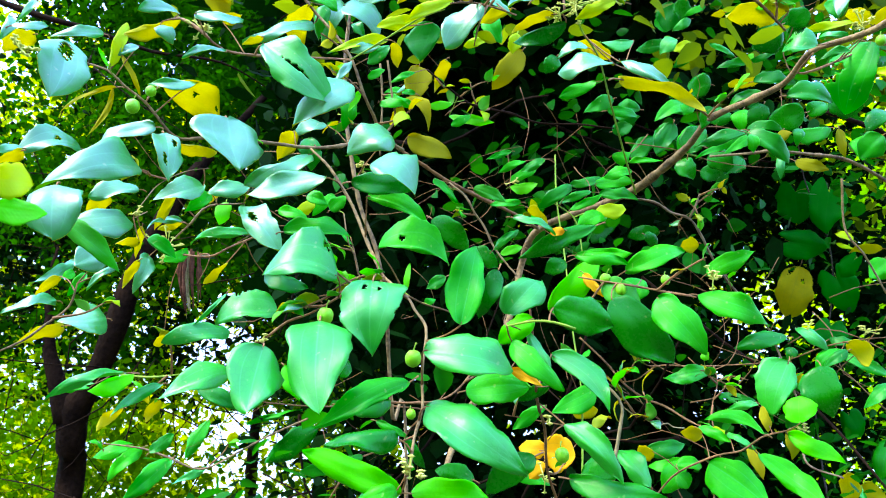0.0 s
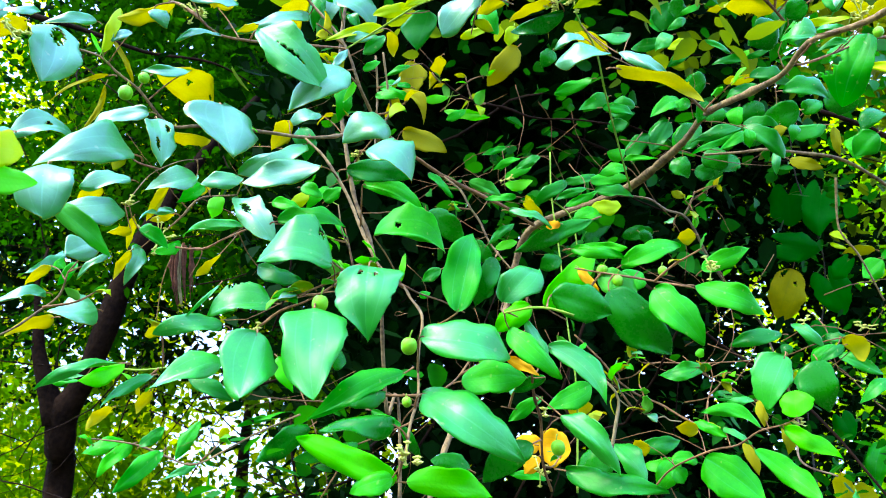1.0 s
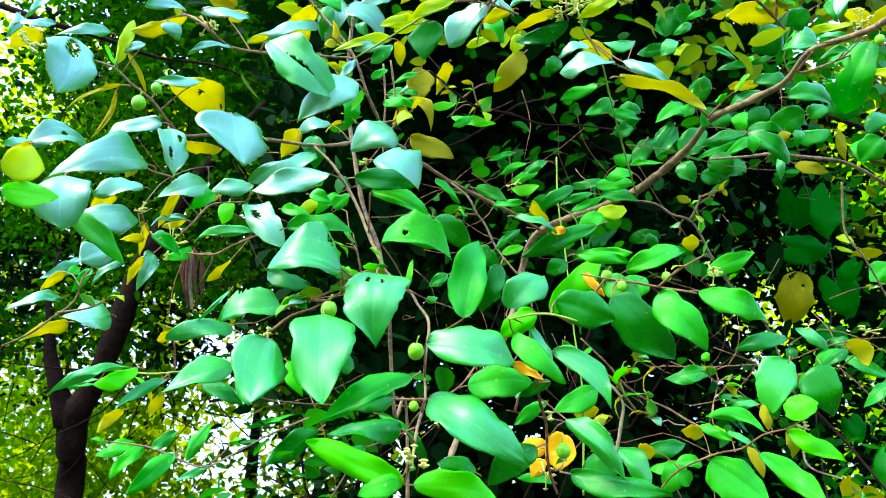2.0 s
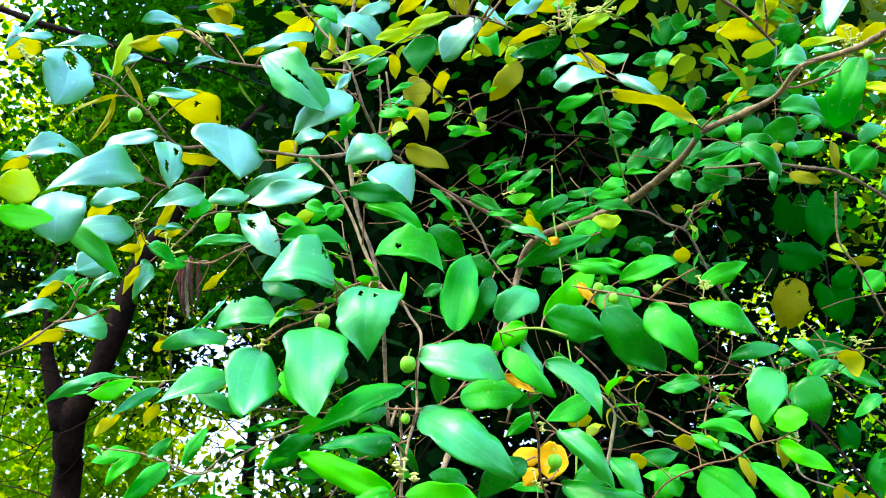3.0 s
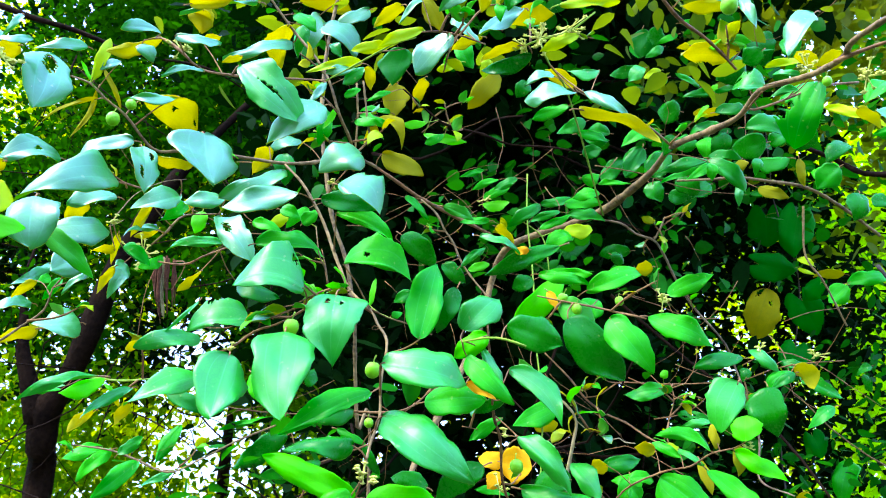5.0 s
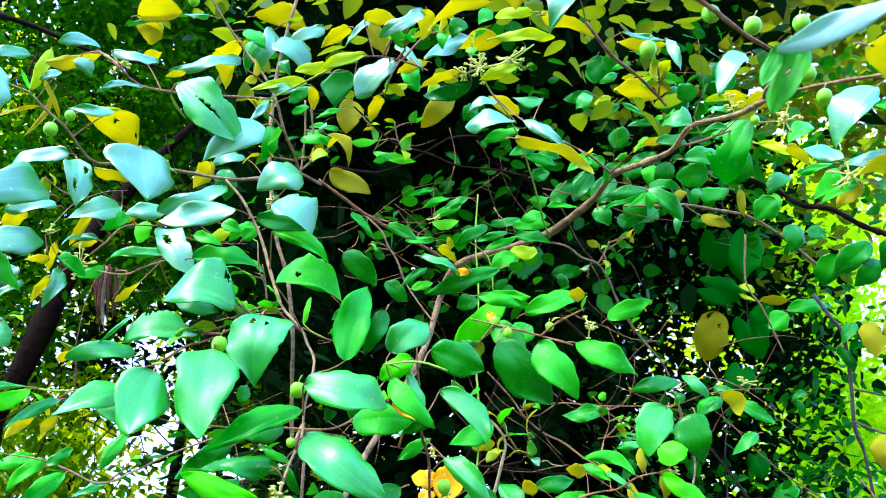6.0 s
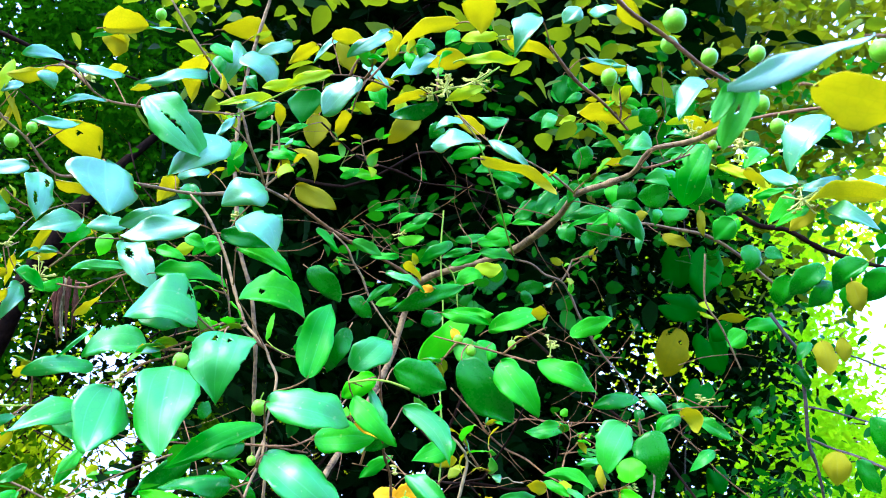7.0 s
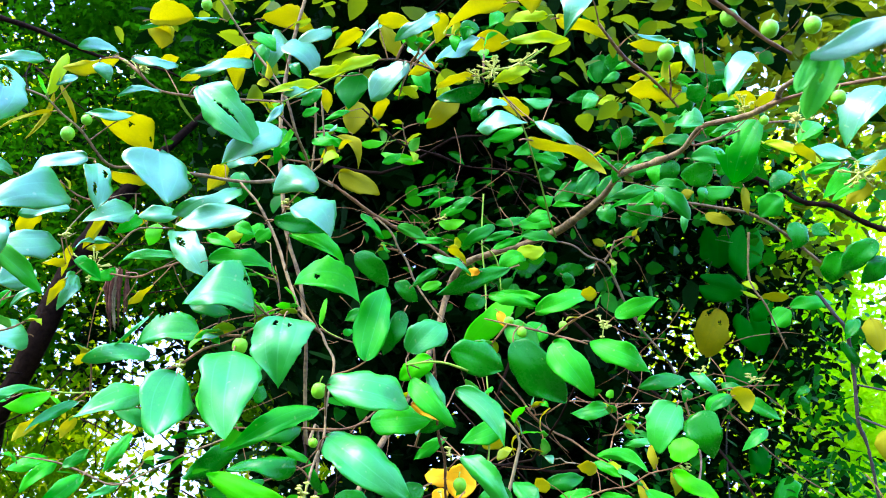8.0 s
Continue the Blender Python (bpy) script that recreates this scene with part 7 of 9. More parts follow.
leaf(wiry_twig_a, (0.4233, 0.7970, 1.7117), (0.4002, 0.8064, 1.6946), (0.0055, 0.0068), -81.2, 'mid', bend=0.169, fold=0.24, sway=-0.044, p=0.52, q=0.64)
leaf(wiry_twig_a, (0.4250, 0.7987, 1.7204), (0.4466, 0.8018, 1.7008), (0.0063, 0.0159), -28.5, 'yellow', bend=0.110, fold=0.24, sway=-0.044, p=0.52, q=0.52)
leaf(dry_twig, (0.6013, 1.1639, 1.7992), (0.6544, 1.1446, 1.7603), (0.0111, 0.0111), 78.9, 'mid', bend=0.108, fold=0.28, sway=0.037, p=0.52, q=0.64)
leaf(wiry_twig_a, (0.4506, 0.7784, 1.6736), (0.4255, 0.7887, 1.6511), (0.0077, 0.0066), -68.5, 'mid', bend=0.132, fold=0.19, sway=-0.042, p=0.52, q=0.52)
leaf(right_vine_stem, (1.0928, 1.9890, 1.7903), (1.0361, 1.9773, 1.6755), (0.0338, 0.0265), -44.2, 'bright', bend=0.163, fold=0.27, sway=-0.015, p=0.52, q=0.64)
leaf(right_vine_stem, (0.7100, 1.4406, 1.6541), (0.7286, 1.4853, 1.5998), (0.0141, 0.0199), -3.0, 'yellow', bend=0.049, fold=0.08, p=0.52, q=0.52)
leaf(right_vine_stem, (0.7897, 1.5891, 1.6572), (0.7988, 1.5623, 1.6101), (0.0059, 0.0106), 36.5, 'glossy', bend=0.150, fold=0.28, sway=0.038, p=0.52, q=0.78)
leaf(right_vine_stem, (0.8683, 1.7036, 1.6614), (0.9015, 1.7109, 1.6200), (0.0208, 0.0178), -32.1, 'yellow', bend=0.074, fold=0.13, sway=-0.024, p=0.52, q=0.52)
leaf(wiry_twig_a, (0.4578, 0.9022, 1.7521), (0.4788, 0.8874, 1.7446), (0.0054, 0.0069), 79.6, 'mid', bend=0.189, fold=0.03, sway=0.079, p=0.52, q=0.52, joint=(0.4421, 0.8961, 1.7392))
leaf(top_fruiting_twig, (0.2373, 0.1639, 1.7044), (0.1880, 0.1759, 1.6850), (0.0061, 0.0031), -67.3, 'sheened', bend=0.139, fold=0.08, sway=-0.127, p=0.52, q=0.52)
leaf(top_fruiting_twig, (0.1973, 0.1753, 1.6892), (0.1889, 0.1839, 1.6658), (0.0050, 0.0051), -115.3, 'pale', bend=-0.025, fold=0.28, p=0.52, q=0.52, holes=((0.45, 0.1, 0.06, 1.0),))
leaf(top_fruiting_twig, (0.1901, 0.1764, 1.6866), (0.1841, 0.1816, 1.6730), (0.0030, 0.0033), -106.9, 'pale', bend=-0.048, fold=0.22, sway=0.009, p=0.52, q=0.52)
leaf(top_fruiting_twig, (0.2239, 0.1818, 1.6944), (0.2579, 0.1778, 1.6857), (0.0114, 0.0081), -22.3, 'yellow', bend=0.044, fold=0.08, sway=-0.024, p=0.52, q=0.52)
leaf(leafy_twig, (0.3731, 0.5584, 1.9910), (0.3417, 0.5594, 1.9410), (0.0068, 0.0194), -61.4, 'green', bend=0.131, fold=0.15, sway=-0.064, p=0.52, q=0.64)
leaf(main_branch, (0.4347, 0.4726, 1.9002), (0.4040, 0.4925, 1.8507), (0.0096, 0.0239), -71.8, 'green', bend=0.110, fold=0.19, sway=-0.046, p=0.52, q=0.64)
leaf(main_branch, (0.4771, 0.4728, 1.8271), (0.4164, 0.4935, 1.8340), (0.0150, 0.0064), 25.0, 'yellow', bend=0.095, fold=0.22, sway=0.073, p=0.52, q=0.52)
leaf(main_branch, (0.4403, 0.5030, 1.8287), (0.4656, 0.4748, 1.8001), (0.0107, 0.0041), 70.2, 'green', bend=0.190, fold=0.23, sway=0.136, p=0.52, q=0.64)
leaf(leafy_twig, (0.5939, 0.6732, 1.8661), (0.5654, 0.7039, 1.8452), (0.0077, 0.0182), -107.4, 'dark', bend=0.103, fold=0.29, sway=-0.008, p=0.52, q=0.52)
leaf(leafy_twig, (0.5751, 0.7238, 1.8820), (0.5462, 0.7512, 1.8530), (0.0128, 0.0143), -110.4, 'dark', bend=0.073, fold=0.29, sway=-0.004, p=0.52, q=0.64)
leaf(wiry_twig_a, (0.5834, 0.7258, 1.8628), (0.5624, 0.7410, 1.8356), (0.0110, 0.0118), -104.1, 'dark', bend=0.072, fold=0.11, sway=-0.007, p=0.52, q=0.64)
leaf(wiry_twig_a, (0.5541, 0.7543, 1.8782), (0.5439, 0.7790, 1.8488), (0.0130, 0.0161), -118.9, 'dark', bend=0.084, fold=0.21, p=0.52, q=0.52)
leaf(leafy_twig, (0.6113, 0.6642, 1.8549), (0.5922, 0.6905, 1.8276), (0.0132, 0.0158), -116.8, 'dark', bend=0.105, fold=0.05, p=0.52, q=0.52)
leaf(wiry_twig_a, (0.5996, 0.7205, 1.8588), (0.5984, 0.7291, 1.8327), (0.0080, 0.0087), -138.2, 'dark', bend=0.044, fold=0.13, p=0.52, q=0.52)
leaf(leafy_twig, (0.5774, 0.6821, 1.8458), (0.5860, 0.6867, 1.8136), (0.0104, 0.0111), 141.0, 'olive', bend=0.041, fold=0.19, p=0.52, q=0.52)
leaf(vine_twig_c, (0.7836, 1.0765, 1.9172), (0.7871, 1.0724, 1.8602), (0.0167, 0.0158), 19.8, 'olive', bend=0.047, fold=0.09, p=0.52, q=0.52, joint=(0.8091, 1.1164, 1.9138))
leaf(vine_twig_c, (0.8128, 1.0673, 1.9216), (0.8172, 1.0743, 1.8832), (0.0116, 0.0107), 28.1, 'olive', bend=0.118, fold=0.10, p=0.52, q=0.52, joint=(0.8213, 1.1115, 1.9114))
leaf(vine_twig_a, (0.7352, 1.0053, 1.7289), (0.7306, 1.0078, 1.6821), (0.0178, 0.0172), 27.7, 'olive', bend=0.095, fold=0.30, p=0.52, q=0.52, joint=(0.7685, 0.9993, 1.7201))
leaf(vine_twig_a, (0.7212, 0.8952, 1.7542), (0.7335, 0.8964, 1.6982), (0.0230, 0.0087), 40.0, 'dark', bend=0.067, fold=0.12, p=0.52, q=0.52)
leaf(vine_twig_a, (0.7270, 0.9464, 1.7087), (0.7450, 0.9371, 1.6649), (0.0119, 0.0119), 90.3, 'dark', bend=-0.028, fold=0.15, p=0.52, q=0.52, joint=(0.7531, 0.9421, 1.7005))
leaf(right_branch, (0.7943, 1.3335, 2.0218), (0.8718, 1.3079, 2.0306), (0.0176, 0.0121), 79.7, 'bright', bend=0.129, fold=0.17, sway=0.067, p=0.52, q=0.52)
leaf(leafy_twig, (0.4475, 0.6979, 1.9810), (0.4965, 0.6681, 1.9409), (0.0083, 0.0034), 103.7, 'young', bend=0.086, fold=0.29, sway=-0.013, p=0.52, q=0.78)
leaf(leafy_twig, (0.4597, 0.6601, 1.9579), (0.4859, 0.6661, 1.9422), (0.0074, 0.0080), -14.2, 'yellow', bend=0.061, fold=0.06, sway=-0.026, p=0.52, q=0.52)
leaf(leafy_twig, (0.4878, 0.6117, 1.9170), (0.4570, 0.6280, 1.9366), (0.0080, 0.0117), -71.2, 'green', bend=-0.062, fold=0.05, sway=0.057, p=0.52, q=0.52)
leaf(leafy_twig, (0.4357, 0.5488, 1.8716), (0.4123, 0.5701, 1.8714), (0.0038, 0.0039), -91.4, 'bright', bend=-0.070, fold=0.08, sway=0.032, p=0.52, q=0.52)
leaf(leafy_twig, (0.4310, 0.5339, 1.8574), (0.4135, 0.5496, 1.8335), (0.0081, 0.0060), -101.3, 'bright', bend=0.200, fold=0.06, sway=-0.038, p=0.52, q=0.52)
leaf(main_branch, (0.4342, 0.5175, 1.8354), (0.4080, 0.5272, 1.8205), (0.0033, 0.0055), -91.2, 'bright', bend=0.103, fold=0.28, sway=-0.037, p=0.52, q=0.52)
leaf(main_branch, (0.4529, 0.4943, 1.8492), (0.4220, 0.5218, 1.8545), (0.0065, 0.0108), -66.0, 'green', bend=0.157, fold=0.21, sway=-0.187, p=0.52, q=0.52)
leaf(leafy_twig, (0.4973, 0.4984, 1.8624), (0.4710, 0.5088, 1.8552), (0.0119, 0.0073), -64.8, 'green', bend=0.106, fold=0.09, sway=-0.119, p=0.52, q=0.52)
leaf(main_branch, (0.4395, 0.5178, 1.8361), (0.4248, 0.5356, 1.8208), (0.0067, 0.0078), -113.0, 'olive', bend=-0.039, fold=0.19, p=0.52, q=0.52)
leaf(slanting_twig, (-0.2288, 0.6266, 2.0263), (-0.1875, 0.6351, 2.0379), (0.0037, 0.0244), -20.9, 'yellow', bend=0.104, fold=0.02, sway=-0.059, p=0.52, q=0.52)
leaf(slanting_twig, (-0.1806, 0.6927, 2.0867), (-0.2503, 0.6568, 2.0477), (0.0024, 0.0041), -84.6, 'green', bend=0.127, fold=0.18, sway=-0.098, p=0.52, q=0.52)
leaf(slanting_twig, (-0.2347, 0.6719, 2.0624), (-0.2343, 0.6847, 2.0336), (0.0138, 0.0136), 154.3, 'yellowing', bend=0.076, fold=0.19, p=0.52, q=0.78)
leaf(stem, (-0.1668, 0.8229, 2.1950), (-0.1001, 0.8480, 2.2086), (0.0081, 0.0267), -19.5, 'yellow', bend=0.070, fold=0.26, sway=-0.045, p=0.52, q=0.52)
leaf(stem, (-0.1367, 0.8173, 2.1701), (-0.1472, 0.8016, 2.0997), (0.0115, 0.0137), -59.4, 'green', bend=0.169, fold=0.10, sway=-0.049, p=0.52, q=0.78, joint=(-0.1072, 0.7807, 2.1646))
leaf(stem, (-0.1125, 0.7347, 2.0907), (-0.0677, 0.7454, 2.0642), (0.0337, 0.0168), 65.9, 'green', bend=0.162, fold=0.13, sway=0.184, p=0.52, q=0.64, joint=(-0.1130, 0.7824, 2.0881))
leaf(stem, (-0.0723, 0.8228, 2.1882), (-0.1151, 0.8125, 2.1581), (0.0173, 0.0072), -81.6, 'green', bend=-0.069, fold=0.13, sway=0.057, p=0.52, q=0.52)
leaf(budding_twig, (-0.0084, 0.5933, 2.0090), (-0.0381, 0.6294, 2.0083), (0.0083, 0.0071), 14.2, 'yellow', bend=0.057, fold=0.30, sway=0.033, p=0.52, q=0.52)
leaf(cream_bud_twig, (0.1193, 0.4554, 1.9388), (0.0696, 0.4764, 1.9219), (0.0072, 0.0067), 9.3, 'yellow', bend=0.050, fold=0.11, sway=-0.086, p=0.52, q=0.52)
leaf(fruiting_twig, (0.1263, 0.3876, 1.9090), (0.1314, 0.4189, 1.9028), (0.0118, 0.0122), -4.4, 'yellow', bend=0.041, fold=0.28, p=0.52, q=0.52)
leaf(fruiting_twig, (0.1471, 0.4310, 1.9086), (0.1182, 0.4403, 1.9088), (0.0033, 0.0061), -119.1, 'young', bend=0.071, fold=0.05, sway=-0.012, p=0.52, q=0.52)
leaf(fruiting_twig, (0.1794, 0.4281, 1.9295), (0.1610, 0.4229, 1.8928), (0.0046, 0.0176), -65.2, 'green', bend=0.102, fold=0.16, sway=-0.050, p=0.52, q=0.64, joint=(0.1956, 0.4637, 1.9316))
leaf(fruiting_twig, (0.1551, 0.4367, 1.9117), (0.1958, 0.4498, 1.9151), (0.0071, 0.0059), -18.9, 'yellow', bend=0.098, fold=0.06, sway=-0.061, p=0.52, q=0.43)
leaf(top_twig, (0.0139, 0.5134, 1.9538), (0.0445, 0.5004, 1.9500), (0.0047, 0.0106), -11.2, 'yellow', bend=0.088, fold=0.31, sway=-0.075, p=0.52, q=0.52, joint=(0.0245, 0.5235, 1.9246))
leaf(top_twig, (0.0144, 0.5694, 1.9978), (0.0327, 0.5798, 1.9715), (0.0078, 0.0090), 124.7, 'olive', bend=0.084, fold=0.12, sway=0.011, p=0.52, q=0.52)
leaf(top_twig, (0.0139, 0.6069, 2.0360), (-0.0098, 0.5942, 1.9922), (0.0039, 0.0058), -74.0, 'green', bend=0.116, fold=0.15, sway=-0.065, p=0.52, q=0.52)
leaf(top_twig, (0.0644, 0.4823, 1.9452), (0.0300, 0.4806, 1.9175), (0.0108, 0.0058), -81.9, 'green', bend=0.113, fold=0.16, sway=-0.090, p=0.52, q=0.52)
leaf(top_twig, (0.0663, 0.4774, 1.9414), (0.0655, 0.5064, 1.9330), (0.0069, 0.0080), 12.1, 'yellow', bend=0.113, fold=0.05, sway=0.007, p=0.52, q=0.52)
leaf(top_twig, (0.0401, 0.5725, 1.9790), (0.0685, 0.5675, 1.9458), (0.0063, 0.0063), 75.3, 'green', bend=0.109, fold=0.04, sway=0.063, p=0.52, q=0.52, joint=(0.0638, 0.5570, 1.9422))
leaf(hanging_stalk, (0.1113, 0.6134, 2.0272), (0.0649, 0.5998, 1.9818), (0.0089, 0.0074), -69.5, 'green', bend=-0.061, fold=0.29, sway=0.055, p=0.52, q=0.64)
leaf(thin_twig, (0.1071, 0.7511, 2.1144), (0.1583, 0.7286, 2.1274), (0.0146, 0.0164), -1.9, 'yellow', bend=0.083, fold=0.18, sway=-0.079, p=0.52, q=0.52)
leaf(cream_bud_twig, (0.1235, 0.4638, 1.9088), (0.1708, 0.4613, 1.9156), (0.0057, 0.0047), 106.9, 'young', bend=-0.022, fold=0.26, sway=-0.008, p=0.52, q=0.52)
leaf(fruiting_twig, (0.2816, 0.5192, 1.9628), (0.2412, 0.5284, 1.9726), (0.0026, 0.0097), 22.0, 'yellow', bend=0.074, fold=0.04, sway=0.039, p=0.52, q=0.52)
leaf(fruiting_twig, (0.2265, 0.4662, 1.9275), (0.2600, 0.4616, 1.9188), (0.0027, 0.0034), 85.3, 'green', bend=-0.054, fold=0.26, sway=-0.046, p=0.52, q=0.52, joint=(0.2138, 0.4768, 1.9197))
leaf(fruiting_twig, (0.2514, 0.4374, 1.8999), (0.2571, 0.4291, 1.8684), (0.0051, 0.0032), 57.0, 'green', bend=0.162, fold=0.14, sway=0.047, p=0.52, q=0.52)
leaf(dark_branch, (0.4088, 1.2064, 2.4726), (0.3982, 1.2215, 2.4260), (0.0198, 0.0236), -135.8, 'bright', bend=-0.072, fold=0.10, sway=0.007, p=0.52, q=0.52)
leaf(top_fruiting_twig, (0.2026, 0.3157, 1.8511), (0.2220, 0.3328, 1.8449), (0.0071, 0.0055), -9.2, 'yellow', bend=0.041, fold=0.22, sway=-0.013, p=0.52, q=0.52, joint=(0.2031, 0.3026, 1.8302))
leaf(top_fruiting_twig, (0.2079, 0.3317, 1.8602), (0.1910, 0.3413, 1.8592), (0.0041, 0.0048), -75.2, 'green', bend=0.150, fold=0.09, sway=-0.206, p=0.52, q=0.52, joint=(0.2110, 0.3061, 1.8283))
leaf(cream_bud_twig, (0.2357, 0.5107, 2.0195), (0.2217, 0.5174, 2.0046), (0.0077, 0.0106), -91.4, 'green', bend=0.137, fold=0.29, sway=-0.076, p=0.52, q=0.52)
leaf(far_left_twig, (-0.3545, 0.7994, 1.6602), (-0.3792, 0.7947, 1.6564), 0.0082, -52.1, 'bright', bend=0.087, fold=-0.01, joint=(-0.3401, 0.7938, 1.6748))
leaf(lateral_spur, (0.1833, 0.9749, 1.9213), (0.2236, 0.9762, 1.9430), 0.0227, 88.1, 'bright', bend=0.137, fold=0.06, joint=(0.1794, 0.97, 1.9204))
leaf(stem, (-0.0102, 0.7713, 1.7477), (0.0014, 0.7716, 1.7518), 0.0085, 91.9, 'bright', bend=0.065, fold=0.0)
leaf(stem, (-0.1015, 0.6978, 1.8177), (-0.0848, 0.6912, 1.8303), 0.0148, 103.6, 'bright', bend=0.115, fold=0.21)
leaf(stem, (-0.1284, 0.7104, 1.8383), (-0.1056, 0.7151, 1.8315), 0.0151, 87.9, 'bright', bend=0.093, fold=0.36)
leaf(left_mid_twig, (-0.1617, 0.7337, 1.8323), (-0.1305, 0.7286, 1.8244), 0.0129, 83.8, 'bright', bend=0.122, fold=0.28)
leaf(slanting_twig, (-0.1294, 0.6671, 2.0515), (-0.1049, 0.6677, 2.0318), 0.0204, 76.0, 'bright', bend=0.064, fold=0.1, joint=(-0.1391, 0.6514, 2.0365))
leaf(slanting_twig, (-0.0896, 0.6793, 2.0236), (-0.0763, 0.6794, 2.0058), 0.0128, 87.1, 'dark', bend=0.16, fold=0.29)
leaf(thin_twig, (-0.0608, 0.7113, 1.9463), (-0.0274, 0.7098, 1.9426), 0.0115, 100.8, 'bright', bend=0.155, fold=-0.02, joint=(-0.0472, 0.7109, 1.948))
leaf(thin_twig, (-0.0071, 0.8311, 1.9198), (0.0238, 0.8404, 1.8951), 0.0141, 78.8, 'bright', bend=0.043, fold=-0.08, joint=(0.0106, 0.8514, 1.9241))
leaf(slanting_twig, (-0.0941, 0.7064, 1.9566), (-0.0944, 0.7092, 1.9169), 0.0192, -30.6, 'bright', bend=0.142, fold=0.07)
leaf(thin_twig, (-0.0775, 0.7264, 1.9879), (-0.0591, 0.7240, 1.9976), 0.0093, 106.6, 'bright', bend=0.093, fold=0.16, joint=(-0.0641, 0.7356, 1.9926))
leaf(fruiting_twig, (0.4448, 1.1041, 2.4151), (0.4939, 1.1133, 2.4136), 0.0183, 102.5, 'bright', bend=0.068, fold=0.26)
leaf(main_branch, (0.6333, 1.2344, 2.5030), (0.6548, 1.2383, 2.4347), 0.0559, 124.0, 'dark', bend=0.106, fold=0.21)
leaf(main_branch, (0.3073, 0.8717, 2.0494), (0.2695, 0.8701, 2.0242), 0.0229, -78.0, 'bright', bend=0.135, fold=0.33)
leaf(hanging_stalk, (0.2279, 0.9603, 2.0929), (0.2745, 0.9649, 2.0901), 0.0160, 97.6, 'bright', bend=0.106, fold=0.07)
leaf(main_branch, (0.3417, 0.7639, 1.9445), (0.3443, 0.7690, 1.9245), 0.0146, 145.6, 'bright', bend=0.082, fold=0.26)
leaf(leafy_twig, (0.6760, 1.1103, 2.1461), (0.6573, 1.1138, 2.1002), 0.0429, -63.2, 'bright', bend=0.135, fold=0.29)
leaf(leafy_twig, (0.6763, 1.0538, 2.1524), (0.6323, 1.0476, 2.1158), 0.0330, -65.0, 'dark', bend=0.164, fold=0.08, joint=(0.6644, 1.0721, 2.1316))
leaf(main_branch, (0.3283, 0.9400, 2.0151), (0.3512, 0.9391, 2.0592), 0.0351, 75.5, 'dark', bend=0.065, fold=0.4)
leaf(main_branch, (0.3816, 0.9698, 2.0776), (0.3926, 0.9703, 2.1061), 0.0334, 65.9, 'dark', bend=0.107, fold=-0.14)
leaf(main_branch, (0.5103, 0.9666, 2.0922), (0.5350, 0.9624, 2.1088), 0.0258, 87.1, 'dark', bend=0.176, fold=0.42)
leaf(leafy_twig, (0.4473, 0.7833, 2.0087), (0.4782, 0.7799, 1.9882), 0.0410, 110.8, 'dark', bend=0.069, fold=-0.05)
leaf(fruit_twig, (0.1838, 0.6512, 1.7349), (0.1761, 0.6560, 1.7154), 0.0212, -95.3, 'bright', bend=0.166, fold=0.59, joint=(0.1746, 0.6344, 1.7228))
leaf(lower_twig, (0.2951, 1.0728, 1.9520), (0.3165, 1.0781, 1.9410), 0.0197, 102.4, 'dark', bend=0.102, fold=-0.17)
leaf(main_branch, (0.2594, 0.9745, 2.0062), (0.2226, 0.9829, 1.9989), 0.0210, -91.0, 'bright', bend=0.166, fold=0.01, joint=(0.2758, 0.9799, 1.9903))
leaf(main_branch, (0.3878, 1.1662, 2.1260), (0.4030, 1.1642, 2.0882), 0.0349, 98.9, 'dark', bend=0.176, fold=-0.14)
leaf(main_branch, (0.4353, 1.1631, 2.1361), (0.4751, 1.1645, 2.1057), 0.0387, 113.7, 'dark', bend=0.117, fold=0.03)
leaf(main_branch, (0.4363, 1.2187, 2.1322), (0.4707, 1.2214, 2.1232), 0.0308, 106.5, 'dark', bend=0.155, fold=0.23)
leaf(main_branch, (0.4927, 1.1673, 2.1288), (0.4569, 1.1679, 2.1017), 0.0296, -86.1, 'dark', bend=0.129, fold=0.05)
leaf(wiry_twig, (0.4504, 0.8640, 1.7300), (0.4213, 0.8707, 1.7114), 0.0218, -59.6, 'bright', bend=0.12, fold=0.3, joint=(0.4557, 0.8662, 1.738))
leaf(lower_right_twig, (0.2449, 0.8162, 1.5975), (0.2744, 0.8224, 1.5972), 0.0139, 71.8, 'bright', bend=0.075, fold=0.38, joint=(0.2447, 0.8092, 1.5892))
leaf(lower_right_twig, (0.2462, 0.8199, 1.5885), (0.2570, 0.8217, 1.5753), 0.0183, 92.1, 'bright', bend=0.087, fold=0.42, joint=(0.2413, 0.8134, 1.5857))
leaf(wiry_twig, (0.3419, 1.0120, 1.7587), (0.3512, 1.0130, 1.7515), 0.0124, 99.8, 'lime', bend=0.129, fold=0.13, joint=(0.349, 1.026, 1.7455))
leaf(wiry_twig, (0.4310, 0.9414, 1.7511), (0.4243, 0.9443, 1.7340), 0.0148, -76.1, 'dark', bend=0.115, fold=-0.06, joint=(0.4271, 0.9393, 1.7371))
leaf(fruiting_twig, (0.1012, 0.5699, 2.0114), (0.0918, 0.5759, 1.9943), 0.0182, -110.5, 'dark', bend=0.077, fold=0.29)
leaf(fruiting_twig, (0.1278, 0.5636, 2.0204), (0.1179, 0.5665, 2.0042), 0.0146, -97.4, 'bright', bend=0.091, fold=0.08)
leaf(outer_branch, (0.4324, 0.4454, 1.8583), (0.4115, 0.4439, 1.8625), 0.0122, -102.2, 'bright', bend=0.175, fold=0.35)
